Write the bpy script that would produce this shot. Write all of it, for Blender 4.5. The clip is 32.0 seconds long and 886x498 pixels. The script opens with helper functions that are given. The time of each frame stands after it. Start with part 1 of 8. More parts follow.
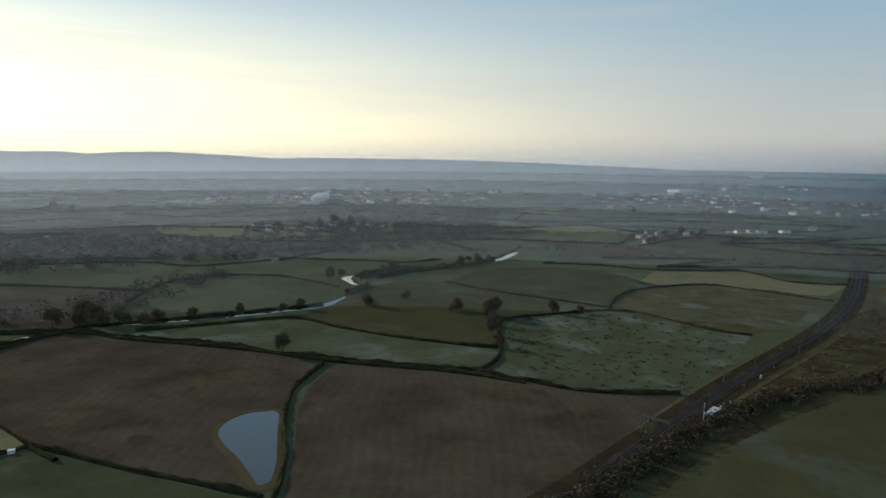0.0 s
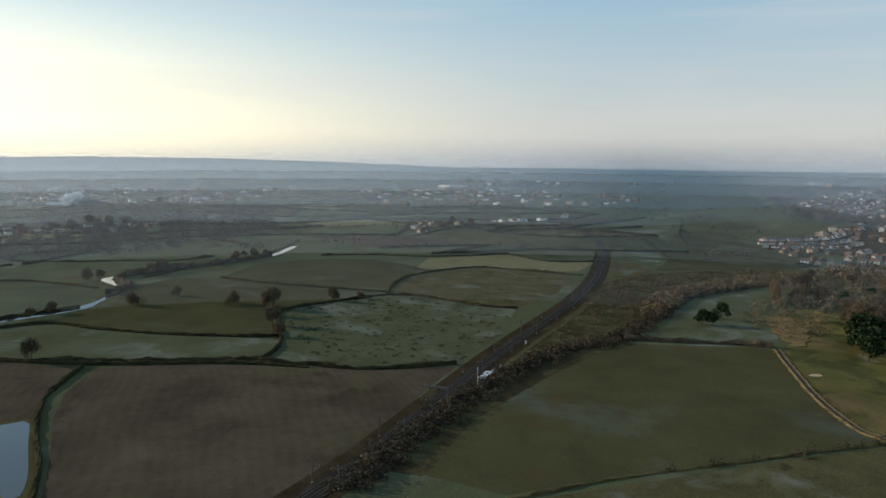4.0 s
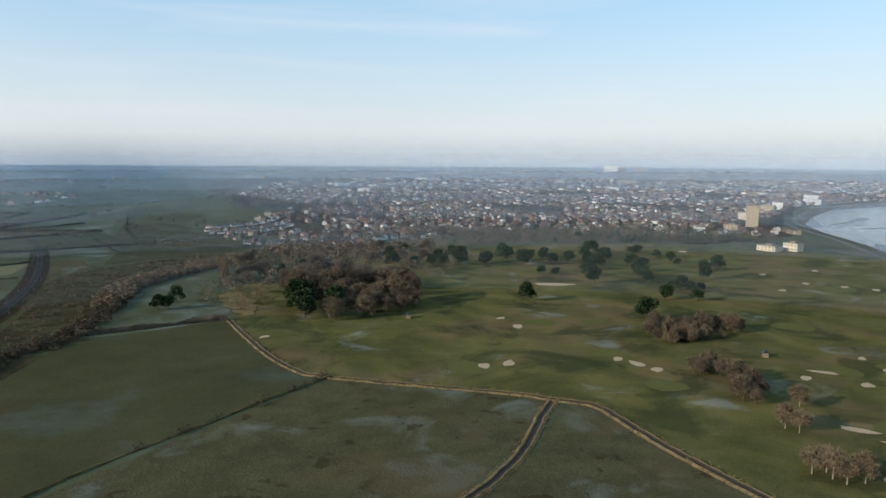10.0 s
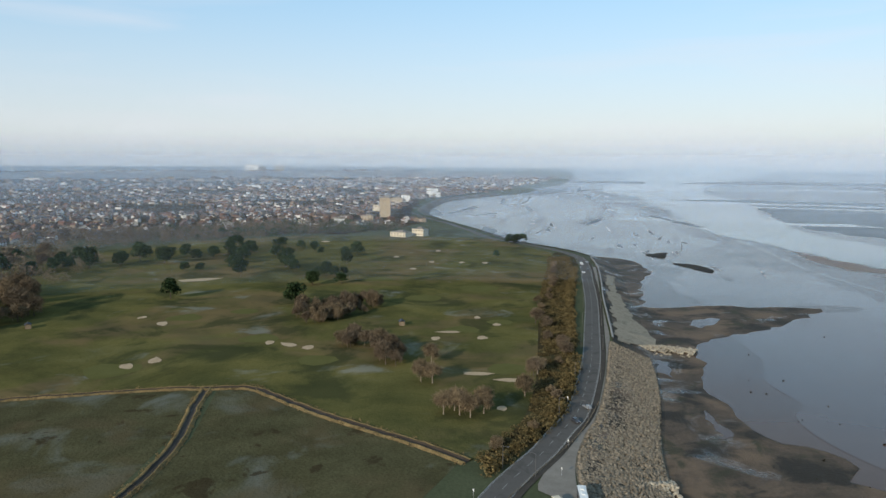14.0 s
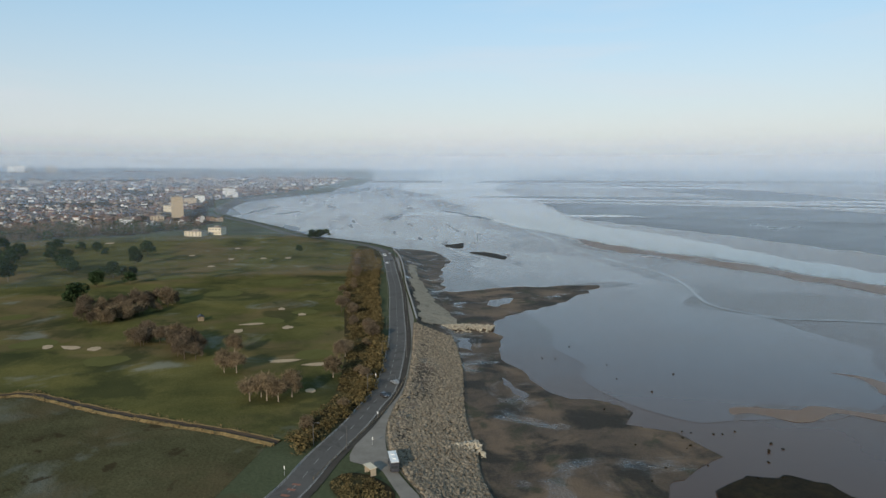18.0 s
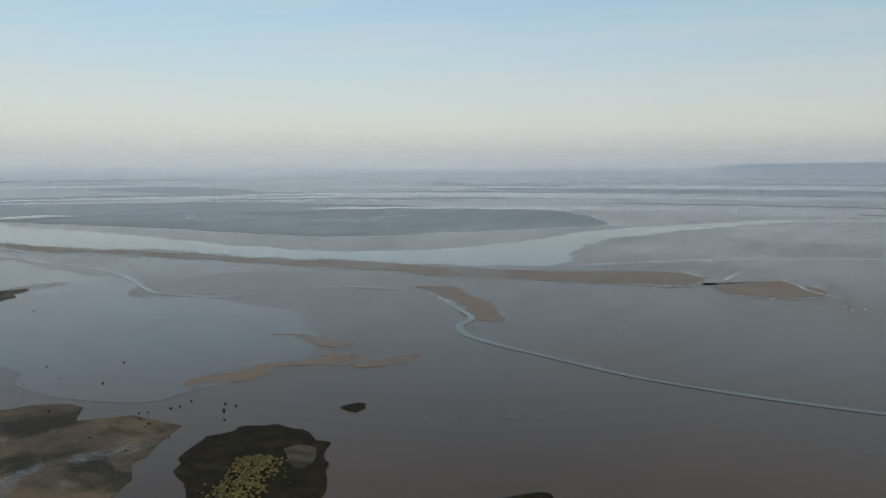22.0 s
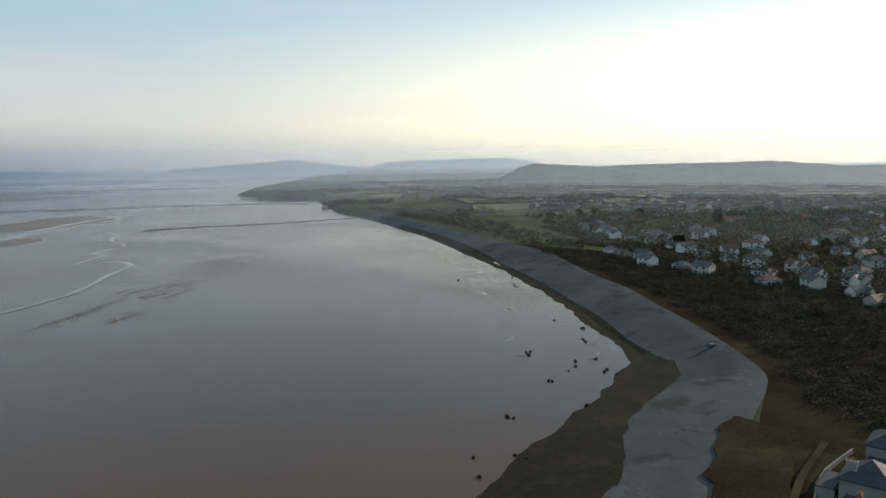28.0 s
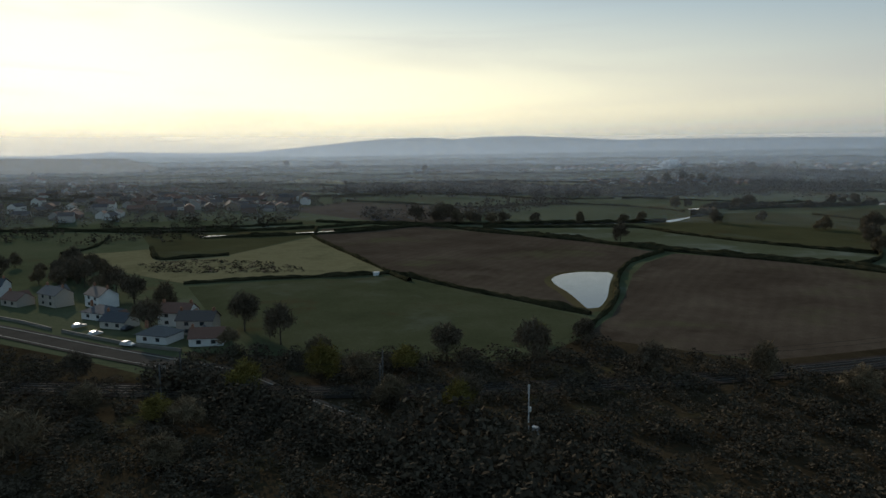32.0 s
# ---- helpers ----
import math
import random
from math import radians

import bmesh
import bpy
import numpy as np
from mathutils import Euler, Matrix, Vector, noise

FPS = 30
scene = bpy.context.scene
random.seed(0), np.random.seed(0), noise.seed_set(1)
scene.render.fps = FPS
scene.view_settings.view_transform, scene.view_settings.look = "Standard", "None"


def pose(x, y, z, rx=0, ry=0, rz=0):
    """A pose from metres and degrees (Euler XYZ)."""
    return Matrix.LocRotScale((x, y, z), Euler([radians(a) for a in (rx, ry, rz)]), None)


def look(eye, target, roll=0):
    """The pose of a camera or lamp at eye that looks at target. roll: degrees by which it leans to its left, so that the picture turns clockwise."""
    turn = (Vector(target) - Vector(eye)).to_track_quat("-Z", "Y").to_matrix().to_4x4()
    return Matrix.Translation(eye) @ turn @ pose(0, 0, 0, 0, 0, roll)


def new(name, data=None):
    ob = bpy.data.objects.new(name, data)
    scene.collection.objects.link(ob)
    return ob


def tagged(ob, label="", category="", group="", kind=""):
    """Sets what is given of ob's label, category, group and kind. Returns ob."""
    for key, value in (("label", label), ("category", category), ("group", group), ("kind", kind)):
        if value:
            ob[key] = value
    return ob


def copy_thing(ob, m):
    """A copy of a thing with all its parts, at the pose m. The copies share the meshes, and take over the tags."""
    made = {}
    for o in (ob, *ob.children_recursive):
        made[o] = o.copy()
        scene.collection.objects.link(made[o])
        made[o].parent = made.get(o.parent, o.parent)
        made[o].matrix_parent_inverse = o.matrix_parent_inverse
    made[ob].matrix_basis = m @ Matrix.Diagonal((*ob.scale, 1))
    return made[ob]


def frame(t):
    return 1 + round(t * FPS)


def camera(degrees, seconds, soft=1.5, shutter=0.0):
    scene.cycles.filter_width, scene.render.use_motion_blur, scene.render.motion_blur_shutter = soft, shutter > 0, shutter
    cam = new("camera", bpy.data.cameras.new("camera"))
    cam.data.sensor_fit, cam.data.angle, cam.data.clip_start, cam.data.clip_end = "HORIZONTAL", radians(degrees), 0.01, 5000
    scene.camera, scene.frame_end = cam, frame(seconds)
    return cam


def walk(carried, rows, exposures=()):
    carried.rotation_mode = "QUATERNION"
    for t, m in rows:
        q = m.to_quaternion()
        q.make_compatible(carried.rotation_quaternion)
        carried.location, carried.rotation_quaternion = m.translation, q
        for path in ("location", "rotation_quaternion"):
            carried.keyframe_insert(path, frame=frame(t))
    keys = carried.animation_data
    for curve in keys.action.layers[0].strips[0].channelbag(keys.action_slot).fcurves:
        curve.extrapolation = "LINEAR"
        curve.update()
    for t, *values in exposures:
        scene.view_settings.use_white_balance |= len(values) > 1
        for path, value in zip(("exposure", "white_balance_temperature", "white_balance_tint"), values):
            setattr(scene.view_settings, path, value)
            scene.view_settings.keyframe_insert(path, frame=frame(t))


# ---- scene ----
# Eye in metres, heading clockwise from +y, pitch up and lean, in degrees.
PATH = (
    (0, 0.00, -0.00, 122.04, 0.000, -6.958, 0.840),
    (0.5, 0.39, -0.21, 121.18, 1.218, -6.973, 0.782),
    (1, 0.39, -0.92, 120.35, 4.299, -6.955, 0.800),
    (1.5, 0.42, -1.38, 119.71, 8.838, -6.943, 0.751),
    (2, 0.42, -1.80, 119.12, 12.383, -6.881, 0.805),
    (2.5, 0.40, -2.10, 118.62, 14.344, -6.817, 0.749),
    (4.5, 0.64, -2.33, 111.69, 21.473, -6.743, 0.584),
    (5, 0.50, -2.78, 111.31, 27.385, -6.634, 0.591),
    (5.5, 0.31, -3.37, 110.80, 32.358, -6.619, 0.586),
    (6, 0.08, -4.00, 110.12, 36.485, -6.635, 0.588),
    (6.5, -0.15, -4.55, 109.32, 40.115, -6.584, 0.504),
    (7, -0.31, -4.98, 108.52, 42.490, -6.595, 0.399),
    (7.5, -0.37, -5.41, 107.84, 44.011, -6.584, 0.403),
    (8, -0.42, -5.97, 107.36, 45.117, -6.624, 0.410),
    (8.5, -0.72, -6.69, 107.05, 47.708, -6.751, 0.294),
    (9, -1.44, -7.43, 106.75, 51.610, -6.830, 0.233),
    (9.5, -2.52, -8.06, 106.34, 55.854, -6.865, 0.149),
    (10, -3.70, -8.55, 105.72, 60.083, -6.818, 0.171),
    (10.5, -4.69, -8.96, 104.90, 64.092, -6.764, 0.113),
    (11, -5.37, -9.34, 103.93, 67.977, -6.799, 0.129),
    (11.5, -5.84, -9.69, 102.90, 71.701, -6.796, 0.022),
    (12, -6.34, -9.97, 101.88, 75.459, -6.772, 0.050),
    (12.5, -7.02, -10.16, 100.93, 79.122, -6.748, 0.049),
    (13, -7.80, -10.25, 100.05, 82.578, -6.763, 0.023),
    (13.5, -8.49, -10.27, 99.27, 85.600, -6.768, 0.029),
    (14, -8.98, -10.26, 98.64, 88.109, -6.787, 0.026),
    (14.5, -9.30, -10.24, 98.15, 90.176, -6.762, -0.034),
    (16.5, -10.89, -10.19, 92.50, 97.422, -6.679, -0.020),
    (17, -11.07, -10.11, 91.98, 99.491, -6.722, -0.142),
    (17.5, -11.36, -9.96, 91.33, 101.634, -6.723, -0.192),
    (18, -11.80, -9.77, 90.58, 103.905, -6.649, -0.103),
    (18.5, -12.36, -9.60, 89.80, 107.134, -6.692, -0.131),
    (19, -12.97, -9.47, 88.99, 111.371, -6.739, -0.176),
    (19.5, -13.56, -9.38, 88.10, 116.318, -6.781, -0.137),
    (20, -14.08, -9.27, 87.12, 121.700, -6.768, -0.205),
    (20.5, -14.48, -9.07, 86.02, 127.707, -6.780, -0.180),
    (21, -14.65, -8.70, 84.88, 134.022, -6.732, -0.149),
    (21.5, -14.54, -8.15, 83.75, 140.434, -6.763, -0.111),
    (22, -14.23, -7.46, 82.69, 146.973, -6.752, -0.100),
    (22.5, -13.86, -6.63, 81.67, 153.352, -6.763, -0.080),
    (23, -13.60, -5.66, 80.67, 160.432, -6.804, -0.160),
    (23.5, -13.54, -4.63, 79.70, 167.705, -6.803, -0.172),
    (24, -13.67, -3.69, 78.83, 175.052, -6.757, -0.283),
    (24.5, -13.84, -2.97, 78.12, 182.386, -6.762, -0.507),
    (26.5, -9.90, 0.88, 70.18, 216.429, -6.807, -0.359),
    (27, -9.14, 1.62, 69.32, 225.521, -6.599, -0.685),
    (27.5, -8.08, 2.49, 68.52, 234.746, -6.636, -0.717),
    (28, -6.76, 3.35, 67.87, 244.952, -6.810, -0.743),
    (28.5, -5.41, 4.05, 67.30, 255.944, -6.976, -0.895),
    (29, -4.25, 4.49, 66.65, 266.901, -7.164, -0.977),
    (29.5, -3.20, 4.66, 65.92, 277.866, -7.311, -1.050),
    (30, -2.06, 4.52, 65.17, 288.847, -7.579, -0.983),
    (30.5, -0.75, 4.09, 64.39, 299.769, -7.737, -0.817),
    (31, 0.55, 3.50, 63.55, 310.657, -7.860, -0.600),
    (31.5, 2.32, 2.37, 62.44, 321.491, -7.885, -0.303),
    (32, 3.17, 2.47, 60.87, 332.614, -7.799, -0.259),
)


def flown(x, y, z, heading, pitch, lean):
    return pose(x, y, z) @ pose(0, 0, 0, 0, 0, -heading) @ pose(0, 0, 0, 90 + pitch) @ pose(0, 0, 0, 0, 0, lean)


cam = camera(63.62, 32.0, 1.5)

# Seconds, stops, kelvin, tint.
EXPOSURES = ((0, 0.15, 6600, 10), (2.5, 0.28, 6700, 10), (5, 0.5, 6750, 10), (9, 0.72, 6300, 10), (13, 0.68, 6250, 10), (19, 0.45, 6500, 10), (21, 0.38, 6850, 10), (24, 0.22, 6950, 10), (27, 0.45, 6900, 10), (28.5, 0.55, 6850, 10), (29.5, 0.55, 6800, 10), (31, 0.15, 6500, 10), (32, -0.2, 6450, 10))
walk(cam, [(row[0], flown(*row[1:])) for row in PATH], EXPOSURES)

# ---- world and sun ----
SUN_HEADING, SUN_HEIGHT = 303.0, 18.0
world = bpy.data.worlds.new("world")
scene.world = world
world.use_nodes = True
wn = world.node_tree.nodes
sky = wn.new("ShaderNodeTexSky")
sky.sky_type = "NISHITA"
sky.sun_disc = False
sky.sun_elevation, sky.sun_rotation = radians(SUN_HEIGHT), radians(SUN_HEADING)
sky.altitude, sky.air_density, sky.dust_density, sky.ozone_density = 100, 1.0, 0.4, 1.6
wn["Background"].inputs["Strength"].default_value = 0.1
wl = world.node_tree.links
way = wn.new("ShaderNodeTexCoord")
axis = wn.new("ShaderNodeSeparateXYZ")
wl.new(way.outputs["Generated"], axis.inputs["Vector"])
low = wn.new("ShaderNodeMapRange")
low.interpolation_type = "SMOOTHSTEP"
for key, v in zip(("From Min", "From Max", "To Min", "To Max"), (-0.05, 0.29, 0.78, 0.0)):
    low.inputs[key].default_value = v
wl.new(axis.outputs["Z"], low.inputs["Value"])
air = wn.new("ShaderNodeMix")
air.data_type = "RGBA"
# Low mist glows towards the sun.
h, e = radians(SUN_HEADING), radians(SUN_HEIGHT)
SUN_WAY = Vector((math.sin(h) * math.cos(e), math.cos(h) * math.cos(e), math.sin(e)))
aim = wn.new("ShaderNodeVectorMath")
aim.operation = "DOT_PRODUCT"
aim.inputs[1].default_value = SUN_WAY
wl.new(way.outputs["Generated"], aim.inputs[0])
glow = wn.new("ShaderNodeMapRange")
for key, v in zip(("From Min", "From Max", "To Min", "To Max"), (0.0, 1.0, 0.0, 1.0)):
    glow.inputs[key].default_value = v
wl.new(aim.outputs["Value"], glow.inputs["Value"])
power = wn.new("ShaderNodeMath")
power.operation = "POWER"
power.inputs[1].default_value = 2.1
wl.new(glow.outputs["Result"], power.inputs[0])
mist = wn.new("ShaderNodeMix")
mist.data_type = "RGBA"
mist.inputs["A"].default_value, mist.inputs["B"].default_value = (4.95, 4.6, 4.4, 1), (27, 22.8, 13, 1)
wl.new(power.outputs["Value"], mist.inputs["Factor"])
wl.new(mist.outputs["Result"], air.inputs["B"])
wl.new(low.outputs["Result"], air.inputs["Factor"])
clear = wn.new("ShaderNodeMix")
clear.data_type = "RGBA"
clear.inputs["Factor"].default_value, clear.inputs["B"].default_value = 0.5, (2.75, 4.8, 6.2, 1)
wl.new(sky.outputs["Color"], clear.inputs["A"])
wl.new(clear.outputs["Result"], air.inputs["A"])
# Thin drawn-out cloud.
stretch = wn.new("ShaderNodeMapping")
stretch.inputs["Scale"].default_value = (1.2, 2.0, 16.0)
stretch.inputs["Rotation"].default_value = (0.12, 0.05, 0.6)
wl.new(way.outputs["Generated"], stretch.inputs["Vector"])
veil = wn.new("ShaderNodeTexNoise")
veil.inputs["Scale"].default_value, veil.inputs["Detail"].default_value, veil.inputs["Distortion"].default_value = 1.3, 5.0, 0.4
wl.new(stretch.outputs["Vector"], veil.inputs["Vector"])
thin = wn.new("ShaderNodeMapRange")
for key, v in zip(("From Min", "From Max", "To Min", "To Max"), (0.48, 0.75, 0.0, 0.36)):
    thin.inputs[key].default_value = v
wl.new(veil.outputs["Fac"], thin.inputs["Value"])
cloud = wn.new("ShaderNodeMix")
cloud.data_type = "RGBA"
cloud.inputs["B"].default_value = (5.2, 5.2, 5.4, 1)
wl.new(thin.outputs["Result"], cloud.inputs["Factor"])
wl.new(air.outputs["Result"], cloud.inputs["A"])
wl.new(cloud.outputs["Result"], wn["Background"].inputs["Color"])
sun = new("sun", bpy.data.lights.new("sun", "SUN"))
sun.data.energy, sun.data.angle, sun.data.color = 3.0, radians(0.6), (1.0, 0.86, 0.68)
sun.matrix_world = look(SUN_WAY * 100, (0, 0, 0))

# ---- materials ----
def shader(name, colours, size, rough=0.9, fine=0.0, bump=0.0, bump_size=0.5, vary=0.0, gloss=0.2, metal=0.0, island=0.0, detail=6.0, warp=0.0, blotch=(), swell=(), wet=()):
    """A surface whose colours run through a broad and a fine noise. Sizes in metres.
    blotch: (colour, size, from, to, most) patches; swell: (size, strength) of gentle relief; wet: (size, from, to, roughness)."""
    m = bpy.data.materials.new(name)
    m.use_nodes = True
    nt, nodes = m.node_tree, m.node_tree.nodes
    bsdf = nodes["Principled BSDF"]
    place = nodes.new("ShaderNodeNewGeometry")
    broad = nodes.new("ShaderNodeTexNoise")
    broad.inputs["Scale"].default_value = 1.0 / size
    broad.inputs["Detail"].default_value = detail
    broad.inputs["Roughness"].default_value = 0.72
    broad.inputs["Distortion"].default_value = warp
    nt.links.new(place.outputs["Position"], broad.inputs["Vector"])
    ramp = nodes.new("ShaderNodeValToRGB")
    while len(ramp.color_ramp.elements) < len(colours):
        ramp.color_ramp.elements.new(0.5)
    for i, c in enumerate(colours):
        el = ramp.color_ramp.elements[i]
        el.position = 0.33 + 0.34 * i / max(1, len(colours) - 1)
        el.color = (*c, 1)
    nt.links.new(broad.outputs["Fac"], ramp.inputs["Fac"])
    out = ramp.outputs["Color"]

    def scaled(colour, value, low, high):
        span = nodes.new("ShaderNodeMapRange")
        span.inputs["To Min"].default_value, span.inputs["To Max"].default_value = low, high
        nt.links.new(value, span.inputs["Value"])
        mix = nodes.new("ShaderNodeMix")
        mix.data_type, mix.blend_type = "RGBA", "MULTIPLY"
        mix.inputs["Factor"].default_value = 1.0
        nt.links.new(colour, mix.inputs["A"])
        nt.links.new(span.outputs["Result"], mix.inputs["B"])
        return mix.outputs["Result"]

    if fine or bump:
        grain = nodes.new("ShaderNodeTexNoise")
        grain.inputs["Scale"].default_value = 1.0 / bump_size
        grain.inputs["Detail"].default_value = 3.0
        nt.links.new(place.outputs["Position"], grain.inputs["Vector"])
        if fine:
            out = scaled(out, grain.outputs["Fac"], 1 - fine, 1 + fine)
        if bump:
            relief = nodes.new("ShaderNodeBump")
            relief.inputs["Strength"].default_value = bump
            relief.inputs["Distance"].default_value = bump_size * 0.5
            nt.links.new(grain.outputs["Fac"], relief.inputs["Height"])
            nt.links.new(relief.outputs["Normal"], bsdf.inputs["Normal"])
    if vary:
        info = nodes.new("ShaderNodeObjectInfo")
        out = scaled(out, info.outputs["Random"], 1 - vary, 1 + vary)
    if island:
        out = scaled(out, place.outputs["Random Per Island"], 1 - island, 1 + island)
    def mask(size, low, high, most, seed):
        shift = nodes.new("ShaderNodeVectorMath")
        shift.inputs[1].default_value = (seed * 137.0, seed * 71.0, 0)
        nt.links.new(place.outputs["Position"], shift.inputs[0])
        n = nodes.new("ShaderNodeTexNoise")
        n.inputs["Scale"].default_value, n.inputs["Detail"].default_value, n.inputs["Roughness"].default_value, n.inputs["Distortion"].default_value = 1.0 / size, 7.0, 0.62, 0.5
        nt.links.new(shift.outputs["Vector"], n.inputs["Vector"])
        span = nodes.new("ShaderNodeMapRange")
        span.interpolation_type = "SMOOTHSTEP"
        for key, v in zip(("From Min", "From Max", "To Min", "To Max"), (low, high, 0.0, most)):
            span.inputs[key].default_value = v
        nt.links.new(n.outputs["Fac"], span.inputs["Value"])
        return span.outputs["Result"]

    for k, (colour, wide, low, high, most) in enumerate(blotch):
        mix = nodes.new("ShaderNodeMix")
        mix.data_type = "RGBA"
        mix.inputs["B"].default_value = (*colour, 1)
        nt.links.new(mask(wide, low, high, most, k + 1), mix.inputs["Factor"])
        nt.links.new(out, mix.inputs["A"])
        out = mix.outputs["Result"]
    if swell:
        roll = nodes.new("ShaderNodeBump")
        roll.inputs["Strength"].default_value, roll.inputs["Distance"].default_value = 1.0, swell[1]
        hump = nodes.new("ShaderNodeTexNoise")
        hump.inputs["Scale"].default_value, hump.inputs["Detail"].default_value = 1.0 / swell[0], 1.0
        nt.links.new(place.outputs["Position"], hump.inputs["Vector"])
        nt.links.new(hump.outputs["Fac"], roll.inputs["Height"])
        if bsdf.inputs["Normal"].links:
            nt.links.new(bsdf.inputs["Normal"].links[0].from_socket, roll.inputs["Normal"])
        nt.links.new(roll.outputs["Normal"], bsdf.inputs["Normal"])
    nt.links.new(out, bsdf.inputs["Base Color"])
    bsdf.inputs["Roughness"].default_value = rough
    if wet:
        drop = nodes.new("ShaderNodeMapRange")
        drop.inputs["To Min"].default_value, drop.inputs["To Max"].default_value = rough, wet[3]
        nt.links.new(mask(wet[0], wet[1], wet[2], 1.0, 5), drop.inputs["Value"])
        nt.links.new(drop.outputs["Result"], bsdf.inputs["Roughness"])
    bsdf.inputs["Specular IOR Level"].default_value = gloss
    bsdf.inputs["Metallic"].default_value = metal
    return m


def pick_shader(name, colours, rough=0.8, island=True, gloss=0.05):
    """One of several colours for each loose piece, or for each object."""
    m = shader(name, [colours[0], colours[0]], 2.0, rough, 0.15, 0.0, 0.6, gloss=gloss)
    nt, nodes = m.node_tree, m.node_tree.nodes
    source = nodes.new("ShaderNodeNewGeometry").outputs["Random Per Island"] if island else nodes.new("ShaderNodeObjectInfo").outputs["Random"]
    ramp = nodes.new("ShaderNodeValToRGB")
    ramp.color_ramp.interpolation = "CONSTANT"
    while len(ramp.color_ramp.elements) < len(colours):
        ramp.color_ramp.elements.new(0.5)
    for i, c in enumerate(colours):
        ramp.color_ramp.elements[i].position = i / len(colours)
        ramp.color_ramp.elements[i].color = (*c, 1)
    nt.links.new(source, ramp.inputs["Fac"])
    for node in nodes:
        if node.type == "MIX":
            nt.links.new(ramp.outputs["Color"], node.inputs["A"])
            break
    return m


def wet_shader(name, dry, wet, size, rough_low, rough_high, ripple=0.15, shine=0.32):
    """Tide-washed sand: dull crests between films of standing water."""
    m = bpy.data.materials.new(name)
    m.use_nodes = True
    nt, nodes = m.node_tree, m.node_tree.nodes
    bsdf = nodes["Principled BSDF"]
    place = nodes.new("ShaderNodeNewGeometry")

    def noise_at(metres, detail, warp, stretch=(1, 1, 1)):
        swing = nodes.new("ShaderNodeMapping")
        swing.inputs["Scale"].default_value = stretch
        swing.inputs["Rotation"].default_value = (0, 0, 0.5)
        nt.links.new(place.outputs["Position"], swing.inputs["Vector"])
        n = nodes.new("ShaderNodeTexNoise")
        n.inputs["Scale"].default_value = 1.0 / metres
        n.inputs["Detail"].default_value = detail
        n.inputs["Distortion"].default_value = warp
        nt.links.new(swing.outputs["Vector"], n.inputs["Vector"])
        return n.outputs["Fac"]

    def span(value, a, b, c, d):
        node = nodes.new("ShaderNodeMapRange")
        for key, v in zip(("From Min", "From Max", "To Min", "To Max"), (a, b, c, d)):
            node.inputs[key].default_value = v
        nt.links.new(value, node.inputs["Value"])
        return node.outputs["Result"]

    def both(a, b, how="ADD"):
        node = nodes.new("ShaderNodeMath")
        node.operation = how
        nt.links.new(a, node.inputs[0])
        nt.links.new(b, node.inputs[1])
        return node.outputs["Value"]

    broad, mid, small = noise_at(size, 5, 0.6), noise_at(size / 5, 4, 0.4, (1, 0.22, 1)), noise_at(size / 40, 4, 0.5)
    far = noise_at(size * 4, 4, 0.3, (0.5, 1, 1))
    field = both(both(span(broad, 0.3, 0.7, 0, 0.45), span(mid, 0.3, 0.7, 0, 0.25)), both(span(small, 0.3, 0.7, 0, 0.03), span(far, 0.35, 0.65, 0, 0.3)))
    ramp = nodes.new("ShaderNodeMix")
    ramp.data_type = "RGBA"
    ramp.inputs["A"].default_value, ramp.inputs["B"].default_value = (*wet, 1), (*dry, 1)
    nt.links.new(span(field, 0.2, 0.95, 0, 1), ramp.inputs["Factor"])
    nt.links.new(ramp.outputs["Result"], bsdf.inputs["Base Color"])
    nt.links.new(span(field, 0.2, 1.0, rough_low, rough_high), bsdf.inputs["Roughness"])
    relief = nodes.new("ShaderNodeBump")
    relief.inputs["Strength"].default_value = ripple
    relief.inputs["Distance"].default_value = 0.05
    nt.links.new(both(mid, small), relief.inputs["Height"])
    nt.links.new(relief.outputs["Normal"], bsdf.inputs["Normal"])
    bsdf.inputs["Specular IOR Level"].default_value = shine
    return m


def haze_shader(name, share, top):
    """A see-through sheet standing in for haze: scatters the light that meets it, thinner with height."""
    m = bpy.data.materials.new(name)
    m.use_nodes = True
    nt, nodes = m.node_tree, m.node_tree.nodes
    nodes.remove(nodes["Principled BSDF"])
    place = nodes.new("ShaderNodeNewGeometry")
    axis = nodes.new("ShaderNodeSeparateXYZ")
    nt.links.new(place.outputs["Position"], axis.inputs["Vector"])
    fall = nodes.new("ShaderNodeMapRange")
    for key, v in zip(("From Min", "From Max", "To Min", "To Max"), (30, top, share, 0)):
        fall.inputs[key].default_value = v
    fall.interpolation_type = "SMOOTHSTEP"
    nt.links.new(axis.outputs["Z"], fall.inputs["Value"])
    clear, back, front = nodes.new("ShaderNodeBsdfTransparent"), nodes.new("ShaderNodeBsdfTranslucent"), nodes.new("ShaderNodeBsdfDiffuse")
    # The blue of distance haze is put into the sheet colour.
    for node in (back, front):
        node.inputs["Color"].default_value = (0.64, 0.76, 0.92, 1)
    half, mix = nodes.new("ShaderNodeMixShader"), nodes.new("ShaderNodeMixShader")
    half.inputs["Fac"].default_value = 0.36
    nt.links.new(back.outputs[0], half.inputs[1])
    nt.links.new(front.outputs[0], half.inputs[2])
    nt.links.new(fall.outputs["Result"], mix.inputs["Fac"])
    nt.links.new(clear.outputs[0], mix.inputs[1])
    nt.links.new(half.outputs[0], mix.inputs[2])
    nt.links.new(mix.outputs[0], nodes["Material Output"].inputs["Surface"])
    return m


